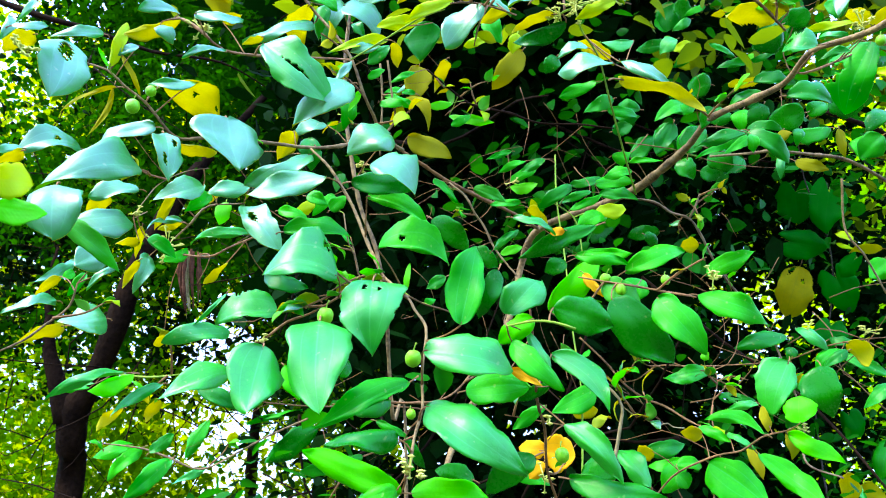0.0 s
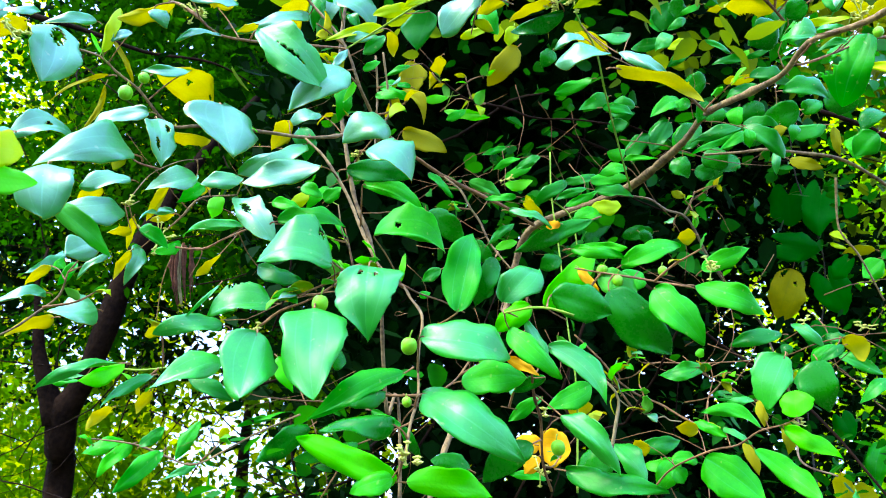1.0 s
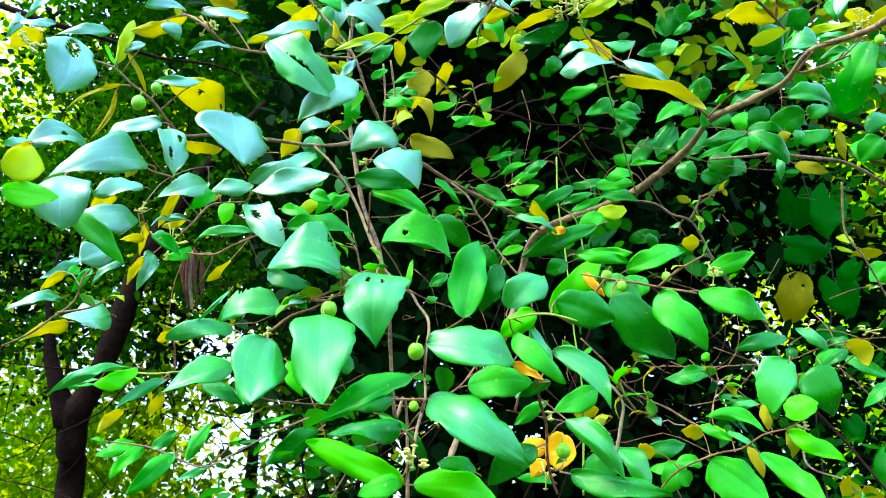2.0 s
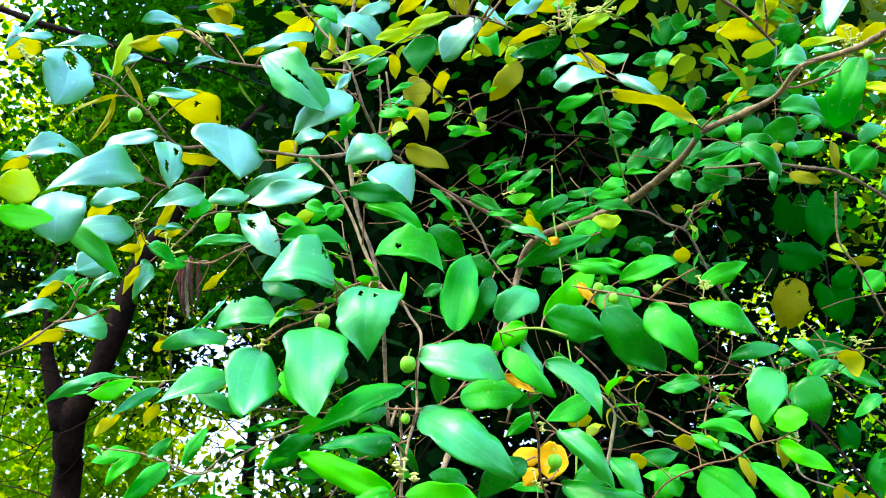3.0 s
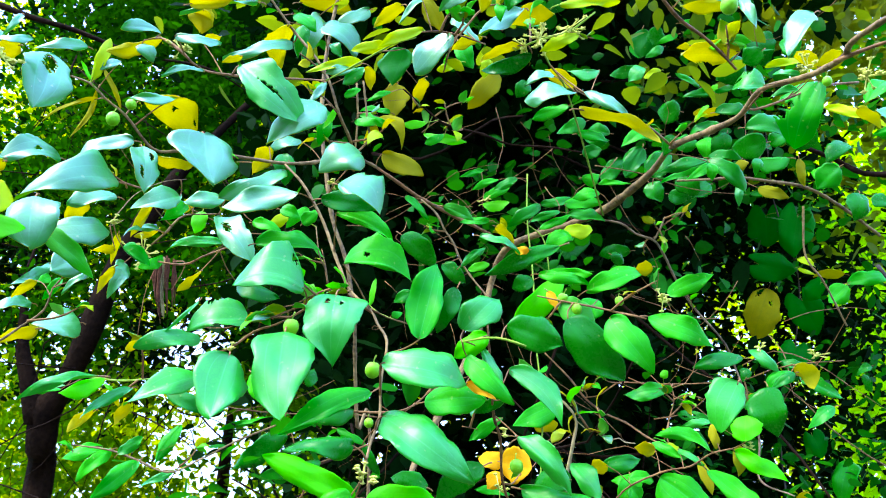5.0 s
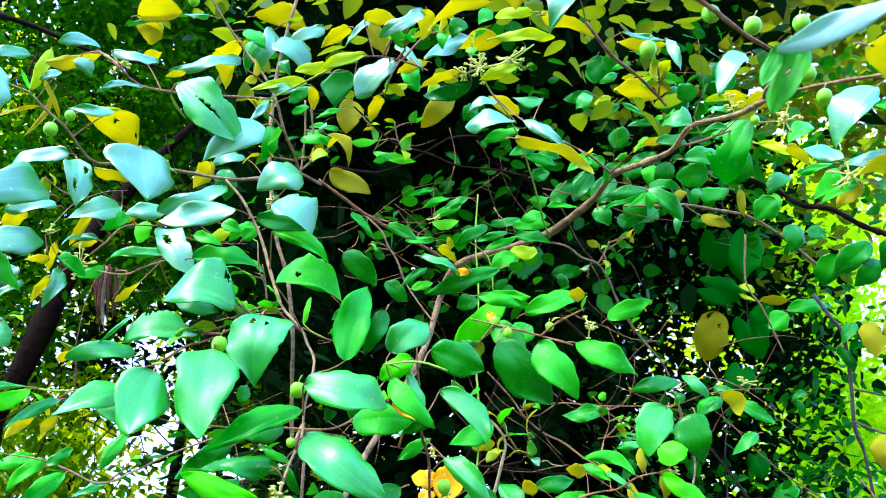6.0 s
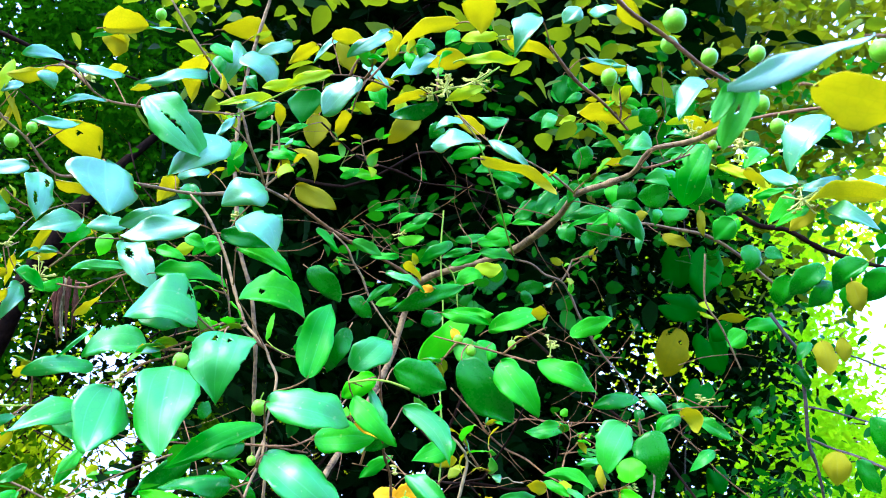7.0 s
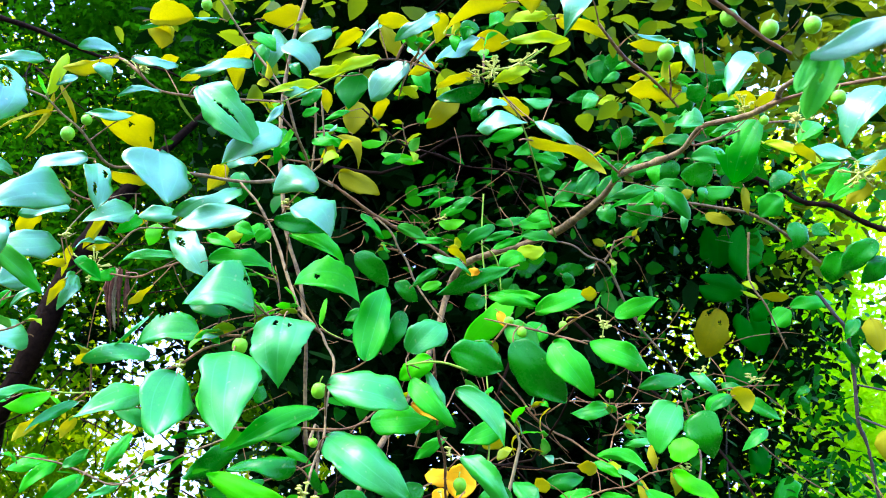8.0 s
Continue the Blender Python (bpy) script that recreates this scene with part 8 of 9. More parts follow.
leaf(outer_branch, (0.4126, 0.5367, 1.9038), (0.3916, 0.5369, 1.8807), 0.0178, -62.0, 'bright', bend=0.112, fold=0.35)
leaf(dark_branch, (0.6263, 0.9624, 2.0167), (0.6145, 0.9655, 1.9756), 0.0359, -103.5, 'dark', bend=0.092, fold=0.13)
leaf(dark_branch, (0.6682, 1.0073, 2.0313), (0.6966, 1.0023, 2.0224), 0.0258, 83.4, 'dark', bend=0.082, fold=0.17)
leaf(right_vine_stem, (0.7959, 1.1282, 1.9325), (0.7715, 1.1295, 1.8922), 0.0207, -49.1, 'dark', bend=0.151, fold=0.28, joint=(0.775, 1.1366, 1.9176))
leaf(right_vine_stem, (0.7715, 1.1462, 1.8967), (0.8065, 1.1580, 1.8547), 0.0180, 118.8, 'dark', bend=0.074, fold=-0.23, joint=(0.7829, 1.1442, 1.899))
leaf(right_vine_stem, (0.7373, 1.2006, 1.8301), (0.7150, 1.2089, 1.8158), 0.0147, -72.1, 'dark', bend=0.105, fold=0.5)
leaf(right_vine_stem, (0.7245, 1.2078, 1.8163), (0.7409, 1.2169, 1.7908), 0.0147, 120.2, 'dark', bend=0.074, fold=-0.13)
fruit(side_twig, (-0.0703, 0.5517, 1.6688), 0.0062, 10)
fruit(drooping_twig, (-0.0040, 0.5306, 1.6337), 0.0057, 8)
fruit(arching_twig, (-0.2461, 0.5612, 1.8488), 0.0060, -7)
fruit(arching_twig, (-0.2361, 0.5669, 1.8671), 0.0048, -23)
fruit(central_twig, (0.1154, 0.6924, 1.5899), 0.0063, -11)
fruit(fruit_twig, (0.1627, 0.6401, 1.7213), 0.0051, 7)
fruit(fruit_twig, (0.1515, 0.6459, 1.7329), 0.0050, 24)
fruit(fruit_twig, (0.1993, 0.6326, 1.7284), 0.0041, -5)
fruit(drooping_twig, (-0.0040, 0.5307, 1.5962), 0.0034, -20)
fruit(leafy_twig, (0.3752, 0.5597, 1.9175), 0.0044, 4)
fruit(top_fruiting_twig, (0.2323, 0.3089, 1.8330), 0.0070, -9)
fruit(top_fruiting_twig, (0.2323, 0.3188, 1.8229), 0.0053, -19)
fruit(top_fruiting_twig, (0.2619, 0.3292, 1.8261), 0.0053, 14)
fruit(outer_branch, (0.3091, 0.3593, 1.8185), 0.0056, -3)
fruit(outer_branch, (0.3280, 0.3751, 1.8140), 0.0049, 7)
fruit(outer_branch, (0.3366, 0.2805, 1.8030), 0.0064, -9)
fruit(top_fruiting_twig, (0.2080, 0.3582, 1.8253), 0.0054, 11)
fruit(outer_branch, (0.3518, 0.4262, 1.9169), 0.0066, -2)
fruit(outer_branch, (0.4946, 0.5410, 1.8786), 0.0062, -5)
fruit(top_fruiting_twig, (-0.1583, 0.5798, 2.0134), 0.0054, 9)
flowers(drooping_twig, (0.0000, 0.4770, 1.5559), 0.0053, 9, seed=47)
flowers(drooping_twig, (0.0052, 0.4736, 1.5513), 0.0040, 6, seed=77)
flowers(cream_bud_twig, (0.1173, 0.5328, 1.9301), 0.0104, 14, seed=82)
flowers(cream_bud_twig, (0.1423, 0.5255, 1.9362), 0.0122, 16, seed=91)
flowers(cream_bud_twig, (0.1061, 0.5398, 1.9255), 0.0086, 8, seed=5)
flowers(fruit_twig, (0.2264, 0.5944, 1.7175), 0.0073, 10, seed=71)
flowers(yellow_bud_twig, (-0.2675, 0.7279, 1.7880), 0.0149, 16, seed=75)
flowers(yellow_bud_twig, (-0.2649, 0.6418, 1.7874), 0.0072, 8, seed=4)
flowers(stub_twig, (-0.0586, 0.6107, 1.8218), 0.0050, 7, seed=68)
flowers(central_twig, (0.1035, 0.6754, 1.6177), 0.0048, 6, seed=87)
flowers(central_twig, (0.1035, 0.7264, 1.5718), 0.0101, 10, seed=71)
flowers(arching_twig, (-0.3121, 0.5022, 1.8631), 0.0114, 14, seed=69)
flowers(upper_twig, (-0.1649, 0.4781, 1.8637), 0.0084, 12, seed=66)
flowers(main_branch, (0.3299, 0.5054, 1.8892), 0.0114, 10, seed=90)
flowers(outer_branch, (0.4185, 0.5014, 1.8338), 0.0141, 18, seed=91)
flowers(outer_branch, (0.3455, 0.4567, 1.8495), 0.0106, 12, seed=51)
flowers(cream_bud_twig, (0.1148, 0.5127, 1.9152), 0.0097, 12, seed=54)
flowers(lower_right_twig, (0.4091, 0.8438, 1.7510), 0.0063, 5, seed=43)
flowers(lower_right_twig, (0.3541, 0.7640, 1.6255), 0.0054, 5, seed=6)
flowers(lateral_spur, (0.1020, 1.0406, 2.0212), 0.0101, 6, seed=74)
flowers(wiry_twig, (0.4723, 0.8469, 1.7469), 0.0088, 8, seed=61)
flowers(side_twig, (-0.1235, 0.5840, 1.6580), 0.0052, 6, seed=4)
# young side shoots
sprig(shrub, 0.132, 0.530, 1.932, 1)
sprig(shrub, 0.426, 0.943, 1.737, 3)
sprig(shrub, 0.157, 0.716, 1.657, 5)
sprig(shrub, -0.079, 0.584, 1.686, 7)
sprig(shrub, 0.251, 1.063, 1.731, 9)
sprig(shrub, -0.012, 0.576, 1.690, 11)
sprig(shrub, 0.340, 1.028, 1.962, 13)
sprig(shrub, 0.293, 0.752, 1.959, 15)
sprig(shrub, -0.254, 0.672, 1.836, 17)
sprig(shrub, 0.059, 0.846, 2.024, 19)
sprig(shrub, -0.008, 0.838, 2.063, 21)
sprig(shrub, 0.362, 1.016, 1.989, 23)
sprig(shrub, -0.062, 0.707, 1.917, 25)
sprig(shrub, 0.356, 1.023, 1.973, 27)
sprig(shrub, -0.088, 0.660, 1.970, 29)
sprig(shrub, 0.242, 0.693, 1.952, 31)
sprig(shrub, 0.295, 1.047, 1.749, 33)
sprig(shrub, 0.043, 0.848, 1.881, 35)
sprig(shrub, 0.328, 0.945, 1.680, 37)
sprig(shrub, -0.260, 0.927, 1.597, 39)
sprig(shrub, 0.223, 0.829, 1.564, 41)
sprig(shrub, -0.062, 0.705, 1.918, 43)
sprig(shrub, 0.267, 0.512, 1.902, 45)
sprig(shrub, -0.264, 0.771, 1.668, 47)
sprig(shrub, 0.330, 0.945, 1.687, 49)
sprig(shrub, 0.193, 0.717, 1.627, 51)
sprig(shrub, -0.057, 0.590, 1.703, 53)
sprig(shrub, -0.314, 0.631, 1.686, 55)
sprig(shrub, 0.048, 0.544, 1.938, 57)
sprig(shrub, 0.106, 0.716, 1.577, 59)
sprig(shrub, -0.082, 0.731, 1.789, 61)
sprig(shrub, 0.336, 0.946, 1.706, 63)
sprig(shrub, -0.055, 0.591, 1.704, 65)
sprig(shrub, 0.022, 0.844, 2.040, 67)
sprig(shrub, 0.269, 0.514, 1.901, 69)
sprig(shrub, -0.076, 0.740, 1.767, 71)
sprig(shrub, 0.046, 0.541, 1.936, 73)
sprig(shrub, 0.187, 0.717, 1.627, 75)
sprig(shrub, 0.044, 0.540, 1.935, 77)
sprig(shrub, 0.358, 1.020, 1.978, 79)
sprig(shrub, -0.037, 0.604, 1.722, 81)
sprig(shrub, 0.208, 0.719, 1.621, 83)
sprig(shrub, 0.116, 0.957, 1.917, 85)
sprig(shrub, 0.032, 0.528, 1.929, 87)
sprig(shrub, 0.031, 0.744, 1.661, 89)
sprig(shrub, -0.193, 0.601, 1.842, 91)
sprig(shrub, -0.395, 0.923, 1.619, 93)
sprig(shrub, -0.259, 0.768, 1.668, 95)
sprig(shrub, 0.397, 1.075, 1.906, 97)
sprig(shrub, -0.072, 0.675, 1.932, 99)
sprig(shrub, 0.043, 0.846, 2.028, 101)
sprig(shrub, -0.063, 0.742, 1.976, 103)
sprig(shrub, 0.165, 0.906, 1.635, 105)
sprig(shrub, 0.110, 0.539, 1.929, 107)
sprig(shrub, 0.150, 0.643, 1.730, 109)
sprig(shrub, 0.072, 0.660, 1.617, 111)
sprig(shrub, 0.337, 0.946, 1.709, 113)
sprig(shrub, 0.240, 1.065, 1.740, 115)
sprig(shrub, 0.356, 1.022, 1.974, 117)
sprig(shrub, 0.190, 0.627, 1.717, 119)


# ---- ground ----
def ground_sheet():
    verts, faces = [], []
    rings = [0.0, 0.6, 1.2, 2, 3, 4.5, 6.5, 9, 14, 25, 60, 200, 900]
    for i, r in enumerate(rings):
        for k in range(48):
            a = 2 * math.pi * k / 48
            x, y = r * math.cos(a), r * math.sin(a)
            verts.append((x, y, 0.05 * noise.noise((x * 0.6, y * 0.6, 0)) if r < 60 else 0.0))
    for i in range(len(rings) - 1):
        for k in range(48):
            a, b = i * 48 + k, i * 48 + (k + 1) % 48
            faces.append((a, a + 48, b + 48, b))
    return mesh_from("ground", verts, faces, [GROUND])


ground = hang("ground", ground_sheet(), Matrix.Identity(4), None)
tagged(ground, "dark ground with leaf litter and weeds", "ground", kind="structure")


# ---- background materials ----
# shade inside the foliage is put into this leaf colour as near-black
SHADE_BLACK = leaf_material("leaf_shade_black", (0.001, 0.006, 0.0006), (0.003, 0.016, 0.001), (0.006, 0.05, 0.002), 0.8, 0.05, islands=True, gloss=0.02)
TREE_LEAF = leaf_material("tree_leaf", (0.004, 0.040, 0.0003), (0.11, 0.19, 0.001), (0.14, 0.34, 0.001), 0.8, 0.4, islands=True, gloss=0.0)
# darker copy of tree_leaf, with the dense crown's shade painted into the green
SHADE_TINTED_LEAF = leaf_material("shade_tinted_leaf", (0.001, 0.010, 0.0002), (0.012, 0.060, 0.0004), (0.03, 0.15, 0.001), 0.9, 0.35, islands=True, gloss=0.0)
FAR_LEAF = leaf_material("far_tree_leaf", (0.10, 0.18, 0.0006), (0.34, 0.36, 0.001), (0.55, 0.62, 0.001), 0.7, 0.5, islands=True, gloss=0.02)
# open sunlight is put into this colour as a very pale lime
SUN_TINTED_LEAF = leaf_material("sun_tinted_leaf", (0.22, 0.48, 0.002), (0.55, 0.72, 0.002), (0.70, 0.95, 0.002), 0.7, 0.5, islands=True, gloss=0.05)
LIGHT_LEAF = leaf_material("light_olive_leaf", (0.012, 0.05, 0.001), (0.12, 0.13, 0.002), (0.24, 0.26, 0.003), 0.6, 0.45, islands=True, gloss=0.1)
GOLD_LEAF = leaf_material("gold_leaf", (0.012, 0.06, 0.001), (0.11, 0.15, 0.002), (0.24, 0.30, 0.003), 0.6, 0.4, islands=True, gloss=0.1)
MID_LEAF = leaf_material("small_leaf", (0.001, 0.010, 0.0005), (0.012, 0.13, 0.002), (0.05, 0.40, 0.003), 0.5, 0.2, islands=True, gloss=0.06)

# open lines through the twigs: to the vine, and to the sky beyond the bushes
OPEN = tunnel((0.352, 0.840, 1.850), (0.665, 1.850, 2.234), 0.08, 0.17, 9) + tunnel((0.398, 0.824, 1.878), (0.764, 1.815, 2.295), 0.08, 0.17, 9) + tunnel((0.444, 0.810, 1.899), (0.864, 1.786, 2.342), 0.08, 0.17, 9) + tunnel((0.464, 0.834, 1.843), (0.906, 1.836, 2.220), 0.08, 0.17, 9) + tunnel((0.448, 0.858, 1.791), (0.873, 1.889, 2.108), 0.08, 0.17, 9) + tunnel((0.385, 0.859, 1.800), (0.736, 1.892, 2.128), 0.08, 0.17, 9) + tunnel((0.496, 0.847, 1.806), (0.974, 1.866, 2.141), 0.07, 0.15, 9) + tunnel((0.495, 0.876, 1.742), (0.974, 1.927, 2.003), 0.07, 0.15, 9) + tunnel((0.547, 0.853, 1.784), (1.085, 1.878, 2.092), 0.08, 0.17, 9) + tunnel((0.591, 0.831, 1.824), (1.181, 1.831, 2.180), 0.08, 0.17, 9) + tunnel((0.599, 0.865, 1.748), (1.197, 1.903, 2.015), 0.08, 0.17, 9) + tunnel((0.387, 0.808, 1.915), (0.740, 1.781, 2.376), 0.06, 0.14, 9)
SPECKS = tunnel((0.827, 2.104, 2.249), (1.184, 3.126, 2.599), 0.12, 0.18, 9) + tunnel((0.894, 2.132, 2.175), (1.282, 3.166, 2.490), 0.14, 0.22, 9) + tunnel((1.121, 2.183, 2.018), (1.617, 3.242, 2.257), 0.09, 0.13, 9) + tunnel((0.934, 2.367, 1.855), (1.362, 3.497, 2.020), 0.10, 0.16, 9) + tunnel((1.141, 2.287, 2.064), (1.667, 3.378, 2.329), 0.11, 0.17, 9) + tunnel((1.129, 2.388, 1.814), (1.651, 3.528, 1.958), 0.13, 0.20, 9)
SKY_GAP = tunnel((1.725, 2.277, 2.432), (5.895, 8.138, 4.755), 0.22, 0.94, 12) + tunnel((1.789, 2.219, 2.550), (6.122, 7.935, 5.170), 0.21, 0.88, 12) + tunnel((1.842, 2.322, 2.308), (6.310, 8.299, 4.313), 0.18, 0.75, 12) + tunnel((1.822, 2.154, 2.692), (6.239, 7.702, 5.672), 0.15, 0.62, 12)
LEFT_GAP = tunnel((-1.08, 3.4, 2.36), (-2.62, 8.0, 3.50), 0.24, 0.62, 11) + tunnel((-1.74, 3.4, 2.30), (-4.20, 8.0, 3.40), 0.15, 0.42, 11) + tunnel((-0.95, 3.4, 1.90), (-2.25, 8.0, 2.40), 0.26, 0.65, 11)
foliage("inner_leaves", shrub, SHADE_BLACK, field((-0.40, 1.85, 0.3), (0.50, 2.9, 3.6), 190, 0.26, 150, 11), 0.07, 11, "dense inner leaves with deep shade painted in as near-black")
foliage("inner_leaves", shrub, SHADE_BLACK, field((0.45, 2.5, 0.3), (1.35, 3.2, 3.3), 390, 0.24, 145, 14, SPECKS) + field((1.3, 2.5, 0.3), (1.5, 3.1, 2.62), 65, 0.2, 120, 18, SPECKS + SKY_GAP), 0.052, 14, "dense inner leaves with deep shade painted in as near-black")
foliage("small_leaves", shrub, MID_LEAF, field((0.05, 1.10, 1.98), (0.62, 1.55, 2.4), 9, 0.09, 18, 15, OPEN) + field((0.45, 1.1, 1.8), (0.95, 1.6, 2.4), 6, 0.09, 18, 16, OPEN) + field((-0.2, 1.1, 2.1), (0.7, 1.5, 2.6), 14, 0.1, 20, 17) + field((-0.35, 0.95, 1.42), (0.0, 1.3, 1.6), 9, 0.09, 16, 19) + field((0.6, 1.2, 1.3), (1.0, 1.6, 1.6), 6, 0.1, 12, 20, OPEN) + field((0.7, 1.2, 2.25), (1.6, 1.8, 3.0), 26, 0.16, 18, 43, SKY_GAP), 0.034, 12, "small green leaves further inside", slim=0.7, fine=True)
foliage("small_leaves", shrub, GOLD_LEAF, field((0.42, 0.95, 2.1), (1.0, 1.4, 2.6), 6, 0.1, 14, 26, OPEN) + field((0.95, 1.3, 2.3), (2.1, 2.2, 3.6), 28, 0.2, 22, 28, SKY_GAP), 0.042, 27, "yellowing leaves of the outer twigs", slim=0.6, fine=True)
foliage("small_leaves", shrub, LIGHT_LEAF, field((0.85, 1.9, 3.1), (2.3, 3.2, 4.4), 110, 0.22, 60, 29, SKY_GAP), 0.06, 28, "olive green leaves of the upper twigs", slim=0.7, fine=True)
foliage("small_leaves", shrub, GOLD_LEAF, field((-0.25, 0.7, 2.2), (0.5, 1.05, 2.45), 28, 0.08, 11, 37), 0.038, 38, "yellowing leaves of the upper twigs", slim=0.6, fine=True)
foliage("small_leaves", shrub, MID_LEAF, field((0.6, 1.95, 1.5), (1.35, 2.4, 2.75), 36, 0.12, 20, 39), 0.034, 40, "small dull green leaves in the shade", slim=0.6, fine=True)
twig_mass("twig_tangle", shrub, BARK_RED, (-0.35, 0.95, 1.2), (0.75, 1.6, 2.4), 45, 21, 0.28, 0.0009)
twig_mass("twig_tangle", shrub, BARK_RED, (-0.05, 0.95, 1.7), (0.5, 1.3, 2.2), 60, 44, 0.13, 0.0006, 0.3)
twig_mass("twig_tangle", shrub, BARK_SHADE_DARK, (-0.6, 1.4, 1.0), (0.5, 2.6, 3.0), 110, 22, 0.6, 0.003)
# added leaf roof, partly out of view: keeps sky light off the inside
foliage("upper_leaves", shrub, SHADE_BLACK, field((-0.4, 1.15, 2.85), (0.85, 2.2, 3.3), 36, 0.36, 100, 23) + field((-0.4, 2.2, 3.6), (1.1, 4.2, 4.2), 48, 0.45, 90, 24), 0.085, 13, "leaf roof added over the shrub to block sky light, coloured near-black")

# ---- the tree with the forked trunk ----
tree = base("tree", (-1.608, 3.342, 0), "tree with drooping green foliage and a forked trunk darkened in colour for shade", "tree")
branch(tree, "trunk", BARK_SHADE_DARK, (-1.558, 3.342, -0.1, 0.10), (-1.588, 3.342, 0.6, 0.068), (-1.605, 3.341, 1.713, 0.0560), (-1.600, 3.278, 1.869, 0.0560), (-1.588, 3.221, 2.011, 0.0620), (-1.505, 3.173, 2.133, 0.0460), (-1.429, 3.103, 2.309, 0.0493), (-1.385, 3.081, 2.500, 0.0477), (-1.330, 3.065, 2.674, 0.0436), (-1.239, 3.075, 2.921, 0.0400), (-1.147, 3.143, 3.179, 0.0250), (-0.951, 3.254, 3.578, 0.0150), (-0.764, 3.375, 3.949, 0.0080), step=0.05, knots=0.15)
branch(tree, "limb", BARK_SHADE_DARK, (-1.614, 3.234, 1.978, 0.0587), (-1.662, 3.171, 2.129, 0.0360), (-1.705, 3.137, 2.262, 0.0280), (-1.735, 3.143, 2.400, 0.0180), (-1.771, 3.140, 2.531, 0.0110), (-1.774, 3.165, 2.722, 0.0050), step=0.05, knots=0.15)
branch(tree, "limb", BARK_SHADE_DARK, (-1.133, 4.485, 1.579, 0.0339), (-1.116, 4.346, 1.922, 0.0308), (-1.085, 4.231, 2.209, 0.0246), (-0.999, 4.116, 2.496, 0.0185), (-0.852, 4.002, 2.786, 0.0139), step=0.05, knots=0.15)
branch(tree, "limb", BARK_SHADE_DARK, (-2.091, 2.639, 3.686, 0.0169), (-1.798, 2.683, 3.593, 0.0133), (-1.604, 2.749, 3.573, 0.0111), (-1.352, 2.830, 3.519, 0.0075), (-1.084, 2.936, 3.539, 0.0051), (-0.876, 3.072, 3.481, 0.0026), step=0.05, knots=0.15)
foliage("crown", tree, SHADE_TINTED_LEAF, field((-2.4, 3.0, 2.35), (-0.2, 4.4, 5.2), 200, 0.25, 160, 31, LEFT_GAP), 0.046, 34, "drooping leaves of the upper crown, their green darkened to paint in shade", droop=0.6)
foliage("crown", tree, TREE_LEAF, field((-2.3, 3.2, 2.3), (-0.25, 4.6, 4.2), 40, 0.2, 50, 35, LEFT_GAP) + field((-2.4, 3.6, 1.0), (-0.5, 4.6, 2.4), 110, 0.25, 110, 32, LEFT_GAP), 0.05, 31, "drooping green and yellow-green leaves with gaps of sky", droop=0.6)
foliage("crown", tree, SHADE_BLACK, field((-3.2, 4.5, 2.5), (-0.2, 5.4, 6.2), 190, 0.34, 150, 36, LEFT_GAP), 0.08, 36, "leaves deep in the crown, coloured near-black for the shade there")
twig_mass("twig_tangle", tree, BARK_SHADE_DARK, (-2.3, 2.6, 1.4), (-0.3, 4.0, 3.6), 120, 33, 0.7, 0.0025)

# ---- far trees ----
woods = base("far_trees", (0.000, 9.000, 0), "pale yellow-green trees beyond, with bright sky between the leaves", "trees")
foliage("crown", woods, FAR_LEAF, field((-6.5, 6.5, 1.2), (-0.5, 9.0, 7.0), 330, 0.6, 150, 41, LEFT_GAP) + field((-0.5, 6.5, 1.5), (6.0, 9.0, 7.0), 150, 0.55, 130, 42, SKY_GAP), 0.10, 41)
branch(woods, "trunk", BARK_SHADE_DARK, (-5.92, 8.42, -0.1, 0.16), (-5.82, 8.42, 2.5, 0.12), (-6.12, 8.62, 5.5, 0.06), step=0.2)
branch(woods, "trunk", BARK_SHADE_DARK, (-3.63, 8.95, -0.1, 0.16), (-3.53, 8.95, 2.5, 0.12), (-3.83, 9.15, 5.5, 0.06), step=0.2)
branch(woods, "trunk", BARK_SHADE_DARK, (-0.93, 7.98, -0.1, 0.16), (-0.83, 7.98, 2.5, 0.12), (-1.13, 8.18, 5.5, 0.06), step=0.2)
branch(woods, "trunk", BARK_SHADE_DARK, (1.39, 9.50, -0.1, 0.16), (1.49, 9.50, 2.5, 0.12), (1.19, 9.70, 5.5, 0.06), step=0.2)
branch(woods, "trunk", BARK_SHADE_DARK, (3.87, 8.53, -0.1, 0.16), (3.97, 8.53, 2.5, 0.12), (3.67, 8.73, 5.5, 0.06), step=0.2)

# ---- bushes on the open side, sunlight put into their leaf colour ----
bush = base("sun_tinted_bush", (3.079, 4.264, 0), "lime-green bush with the open light put into its bright leaf colour", "bush")
foliage("crown", bush, SUN_TINTED_LEAF, field((2.15, 3.4, 0.8), (4.0, 4.8, 4.2), 430, 0.25, 100, 51, SKY_GAP) + field((2.4, 4.9, 0.8), (5.0, 5.8, 4.6), 240, 0.3, 100, 54, SKY_GAP) + field((1.5, 3.5, 2.9), (2.4, 4.2, 3.7), 50, 0.22, 80, 53, SKY_GAP) + field((0.9, 4.6, 0.8), (2.3, 5.4, 3.0), 16, 0.25, 60, 52), 0.055, 51)
branch(bush, "stem", BARK_GREY, (3.08, 4.26, -0.05, 0.03), (3.18, 4.26, 1.2, 0.02), (2.98, 4.36, 2.6, 0.01), step=0.1)

# ---- the vine with heart-shaped leaves ----
vine = base("heart_leaf_vine", (1.029, 2.211, 0), "climbing vine with dull green heart-shaped leaves", "vine")
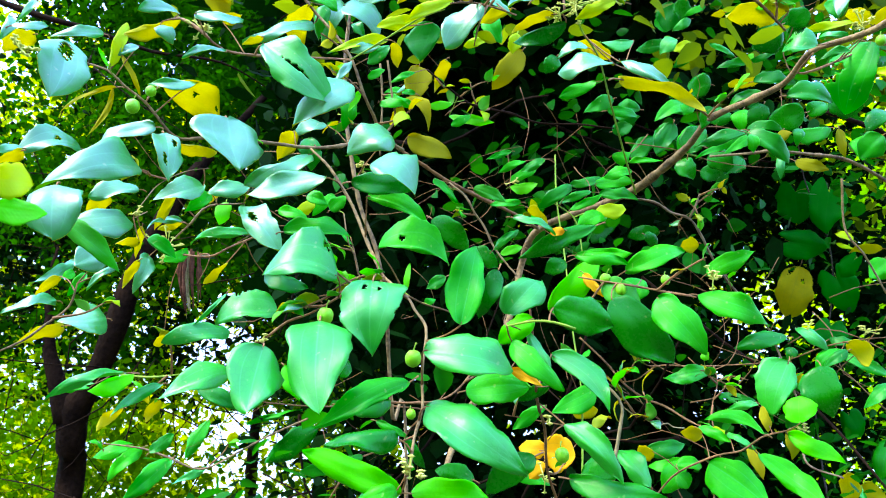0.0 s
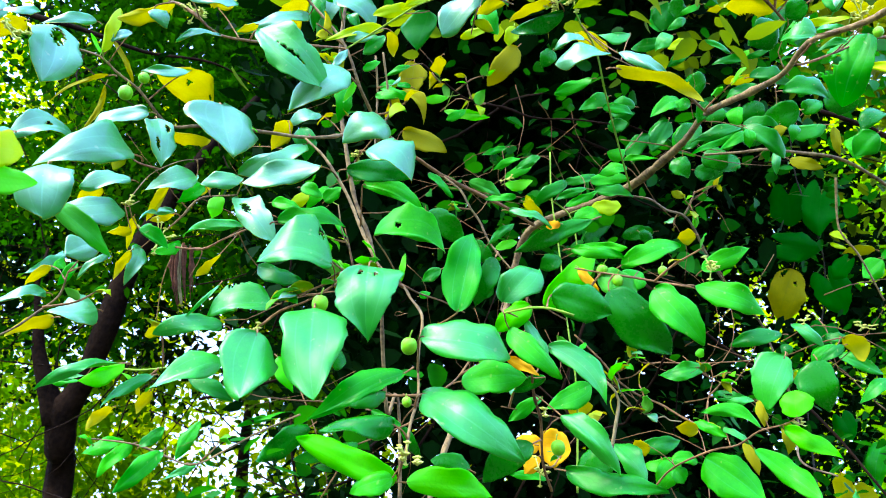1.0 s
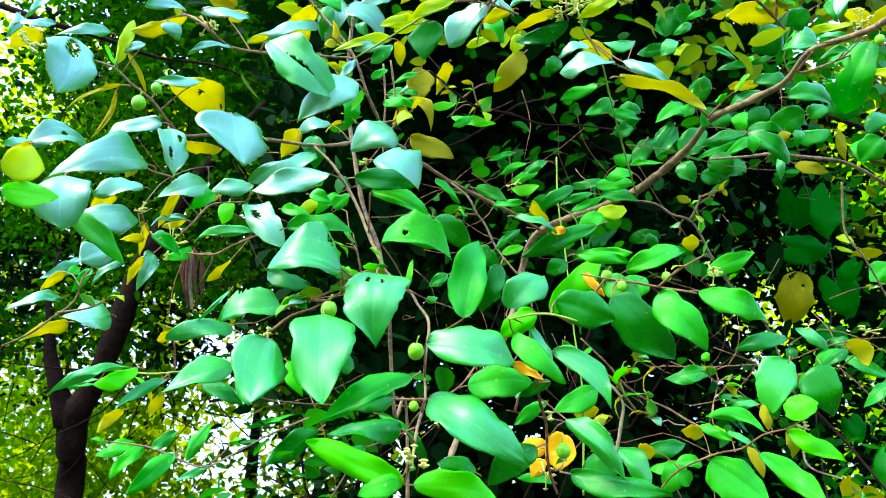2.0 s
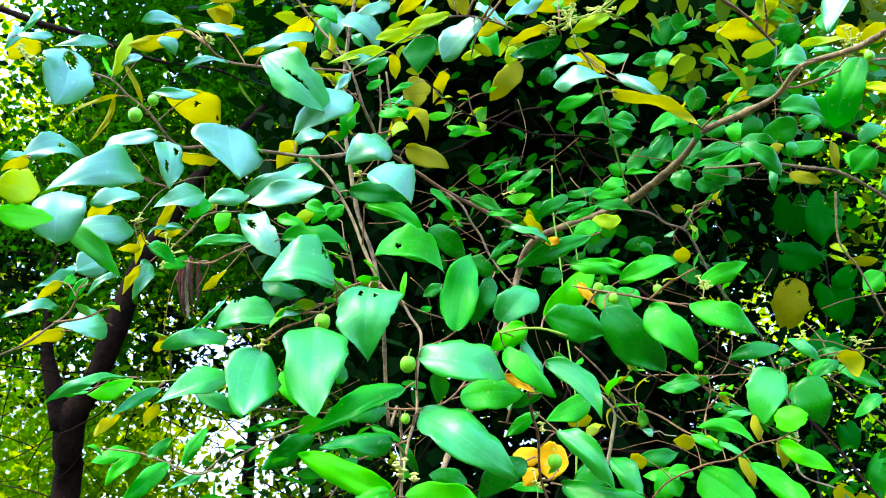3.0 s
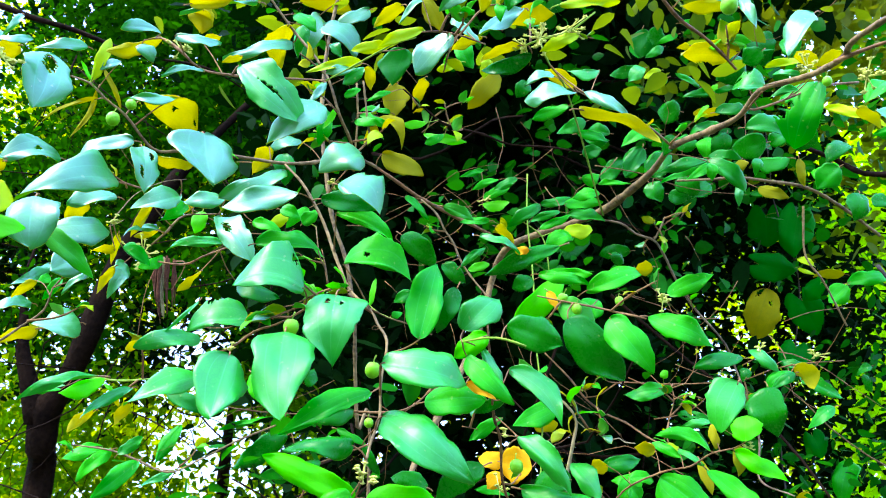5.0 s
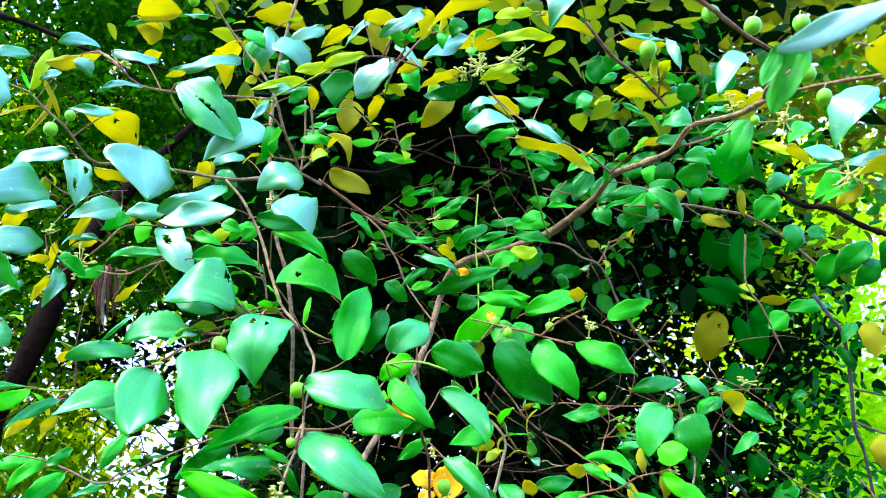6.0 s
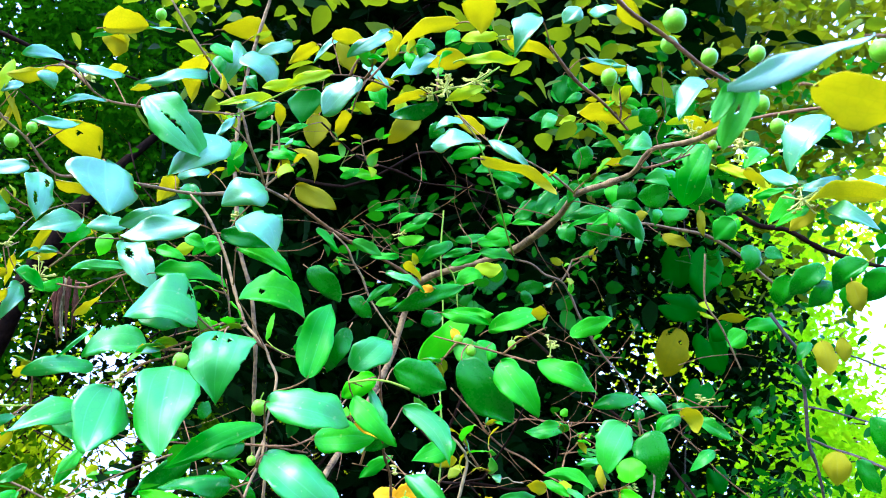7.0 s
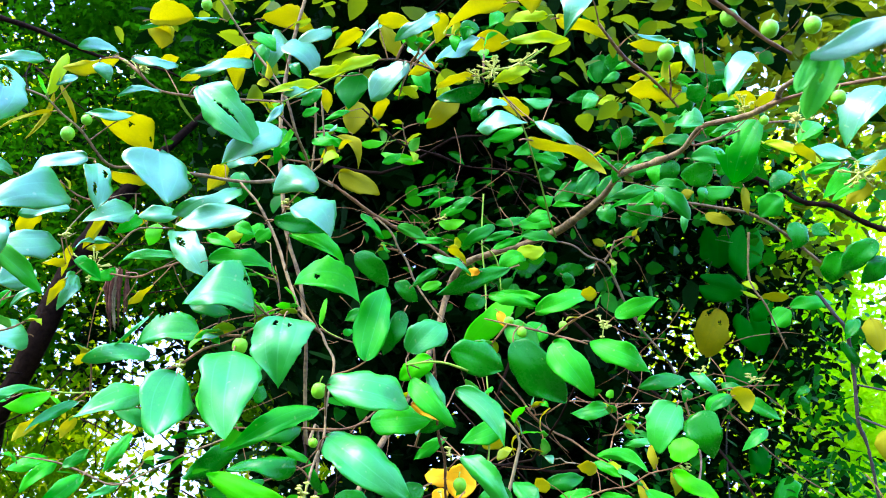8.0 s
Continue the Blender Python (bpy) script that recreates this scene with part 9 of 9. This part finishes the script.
vine_stem = branch(vine, "stem", BARK_VINE, (1.029, 2.211, -0.02, 0.005), (1.049, 2.211, 0.8, 0.005), (1.064, 2.324, 1.837, 0.0024), (1.083, 2.224, 2.082, 0.0022), (1.081, 2.109, 2.286, 0.0021), (1.028, 2.029, 2.427, 0.0020), (0.985, 1.992, 2.516, 0.0018), (0.948, 1.907, 2.724, 0.0015), step=0.03)
leaf(vine_stem, (1.1282, 2.2487, 1.8916), (1.1457, 2.2407, 1.8281), 0.0655, 83.9, 'heart', bend=0.04, fold=0.1, heart=0.26, p=0.42, q=0.8)
leaf(vine_stem, (0.9743, 1.9521, 2.0699), (0.9471, 1.9562, 2.0068), 0.0792, -73.3, 'heart', bend=0.04, fold=0.1, heart=0.26, p=0.42, q=0.8)
leaf(vine_stem, (0.9834, 2.0507, 2.4959), (0.9928, 2.0921, 2.4108), (0.0541, 0.0608), -158.1, 'heart', heart=0.34, bend=0.03, fold=0.08, p=0.52, q=1.21, joint=(1.0000, 2.0049, 2.4849))
leaf(vine_stem, (1.0243, 1.9455, 2.4463), (1.0048, 1.9749, 2.3360), (0.0470, 0.0509), -127.9, 'heart', heart=0.34, bend=0.03, fold=0.08, p=0.52, q=1.21)
leaf(vine_stem, (0.9580, 2.0781, 2.3518), (1.0500, 2.0528, 2.3191), (0.0402, 0.0439), 113.8, 'heart', heart=0.34, bend=0.03, fold=0.08, p=0.52, q=1.21)
leaf(vine_stem, (1.0208, 1.9781, 2.2089), (1.0593, 1.9880, 2.1186), (0.0423, 0.0526), 142.2, 'heart', heart=0.34, bend=0.03, fold=0.08, p=0.52, q=1.21)
leaf(vine_stem, (1.0334, 1.8961, 2.2300), (1.0073, 1.9283, 2.1915), (0.0222, 0.0239), -111.0, 'heart', heart=0.34, bend=0.03, fold=0.08, p=0.52, q=1.21)
leaf(vine_stem, (0.9962, 2.1223, 2.2929), (0.9501, 2.1834, 2.1580), (0.0561, 0.0434), -132.8, 'yellowing', bend=0.102, fold=0.08, p=0.52, q=0.78, holes=((0.25, -0.35, 0.05, 1.0), (0.1, 0.6, 0.1, 1.0)))
foliage("small_leaves", vine, MID_LEAF, field((0.98, 1.6, 1.2), (1.25, 2.1, 2.05), 30, 0.1, 13, 71) + field((1.05, 1.75, 1.4), (1.32, 2.2, 2.35), 18, 0.1, 12, 72), 0.036, 71, "small hanging leaves of the vine", droop=0.9, slim=0.45, fine=True)

# ---- dead wood hanging in the branches ----
dead = base("dead_branch", (-0.316, 0.917, 1.852), "broken grey-brown dead branch hanging in the twigs", "dead branch")
strand = random.Random(12)
for k in range(13):
    dx, dy, fall = strand.uniform(-0.010, 0.010), strand.uniform(-0.008, 0.008), strand.uniform(0.045, 0.085)
    branch(dead, "splinter", STRAW if k % 5 == 0 else DEADWOOD, (-0.316 + dx, 0.915 + dy, 1.856, 0.0013), (-0.317 + dx * 1.2, 0.926 + dy, 1.853 - fall * 0.5, strand.uniform(0.0011, 0.0021)), (-0.313 + dx * 0.8, 0.938 + dy, 1.853 - fall, 0.0005), knots=0.9)
branch(dead, "string", BARK_RED, (-0.328, 0.919, 1.845, 0.0006), (-0.341, 0.933, 1.811, 0.0006), (-0.346, 0.949, 1.751, 0.0005))
branch(dead, "string", BARK_RED, (-0.306, 0.917, 1.852, 0.0007), (-0.285, 0.899, 1.845, 0.0007), (-0.288, 0.904, 1.832, 0.0006), (-0.300, 0.912, 1.812, 0.0006))


# ---- tall grass beside the shrub ----
def grass_blades(x, y, z, spread, count, seed):
    rng = random.Random(seed)
    verts, faces = [], []
    for _ in range(count):
        px, py = x + rng.gauss(0, spread), y + rng.gauss(0, spread)
        a, h = rng.uniform(0, 6.3), z * rng.uniform(0.6, 1.25)
        reach = h * rng.uniform(0.1, 0.5)
        d = np.array((math.cos(a), math.sin(a), 0))
        e = np.array((-math.sin(a), math.cos(a), 0))
        off = len(verts)
        for i in range(6):
            s = i / 5
            c = np.array((px, py, 0)) + d * reach * s * s + np.array((0, 0, h * (s - 0.25 * s * s * s)))
            w = 0.006 * (1 - s) ** 0.6 + 0.0004
            verts += [tuple(c - e * w), tuple(c + e * w)]
        faces += [(off + 2 * i, off + 2 * i + 1, off + 2 * i + 3, off + 2 * i + 2) for i in range(5)]
    return mesh_from("grass", verts, faces, [SUN_TINTED_LEAF])


grass = hang("grass", grass_blades(1.36, 2.09, 1.75, 0.28, 500, 5), Matrix.Identity(4), None)
tagged(grass, "tall bright green grass blades", "grass", kind="stuff")

# ---- unseen hedge behind the path, added to block low sky light ----
hedge = base("hedge", (0, -4.5, 0), "unseen dense dark green hedge added across the path to block low sky light", "hedge")
RING = [(4.6 * math.cos(radians(a)), 4.6 * math.sin(radians(a)), z, 0.8, 90) for a in range(140, 400, 13) for z in (0.5, 1.3, 2.0)]
foliage("leaves", hedge, SHADE_TINTED_LEAF, RING, 0.26, 61)
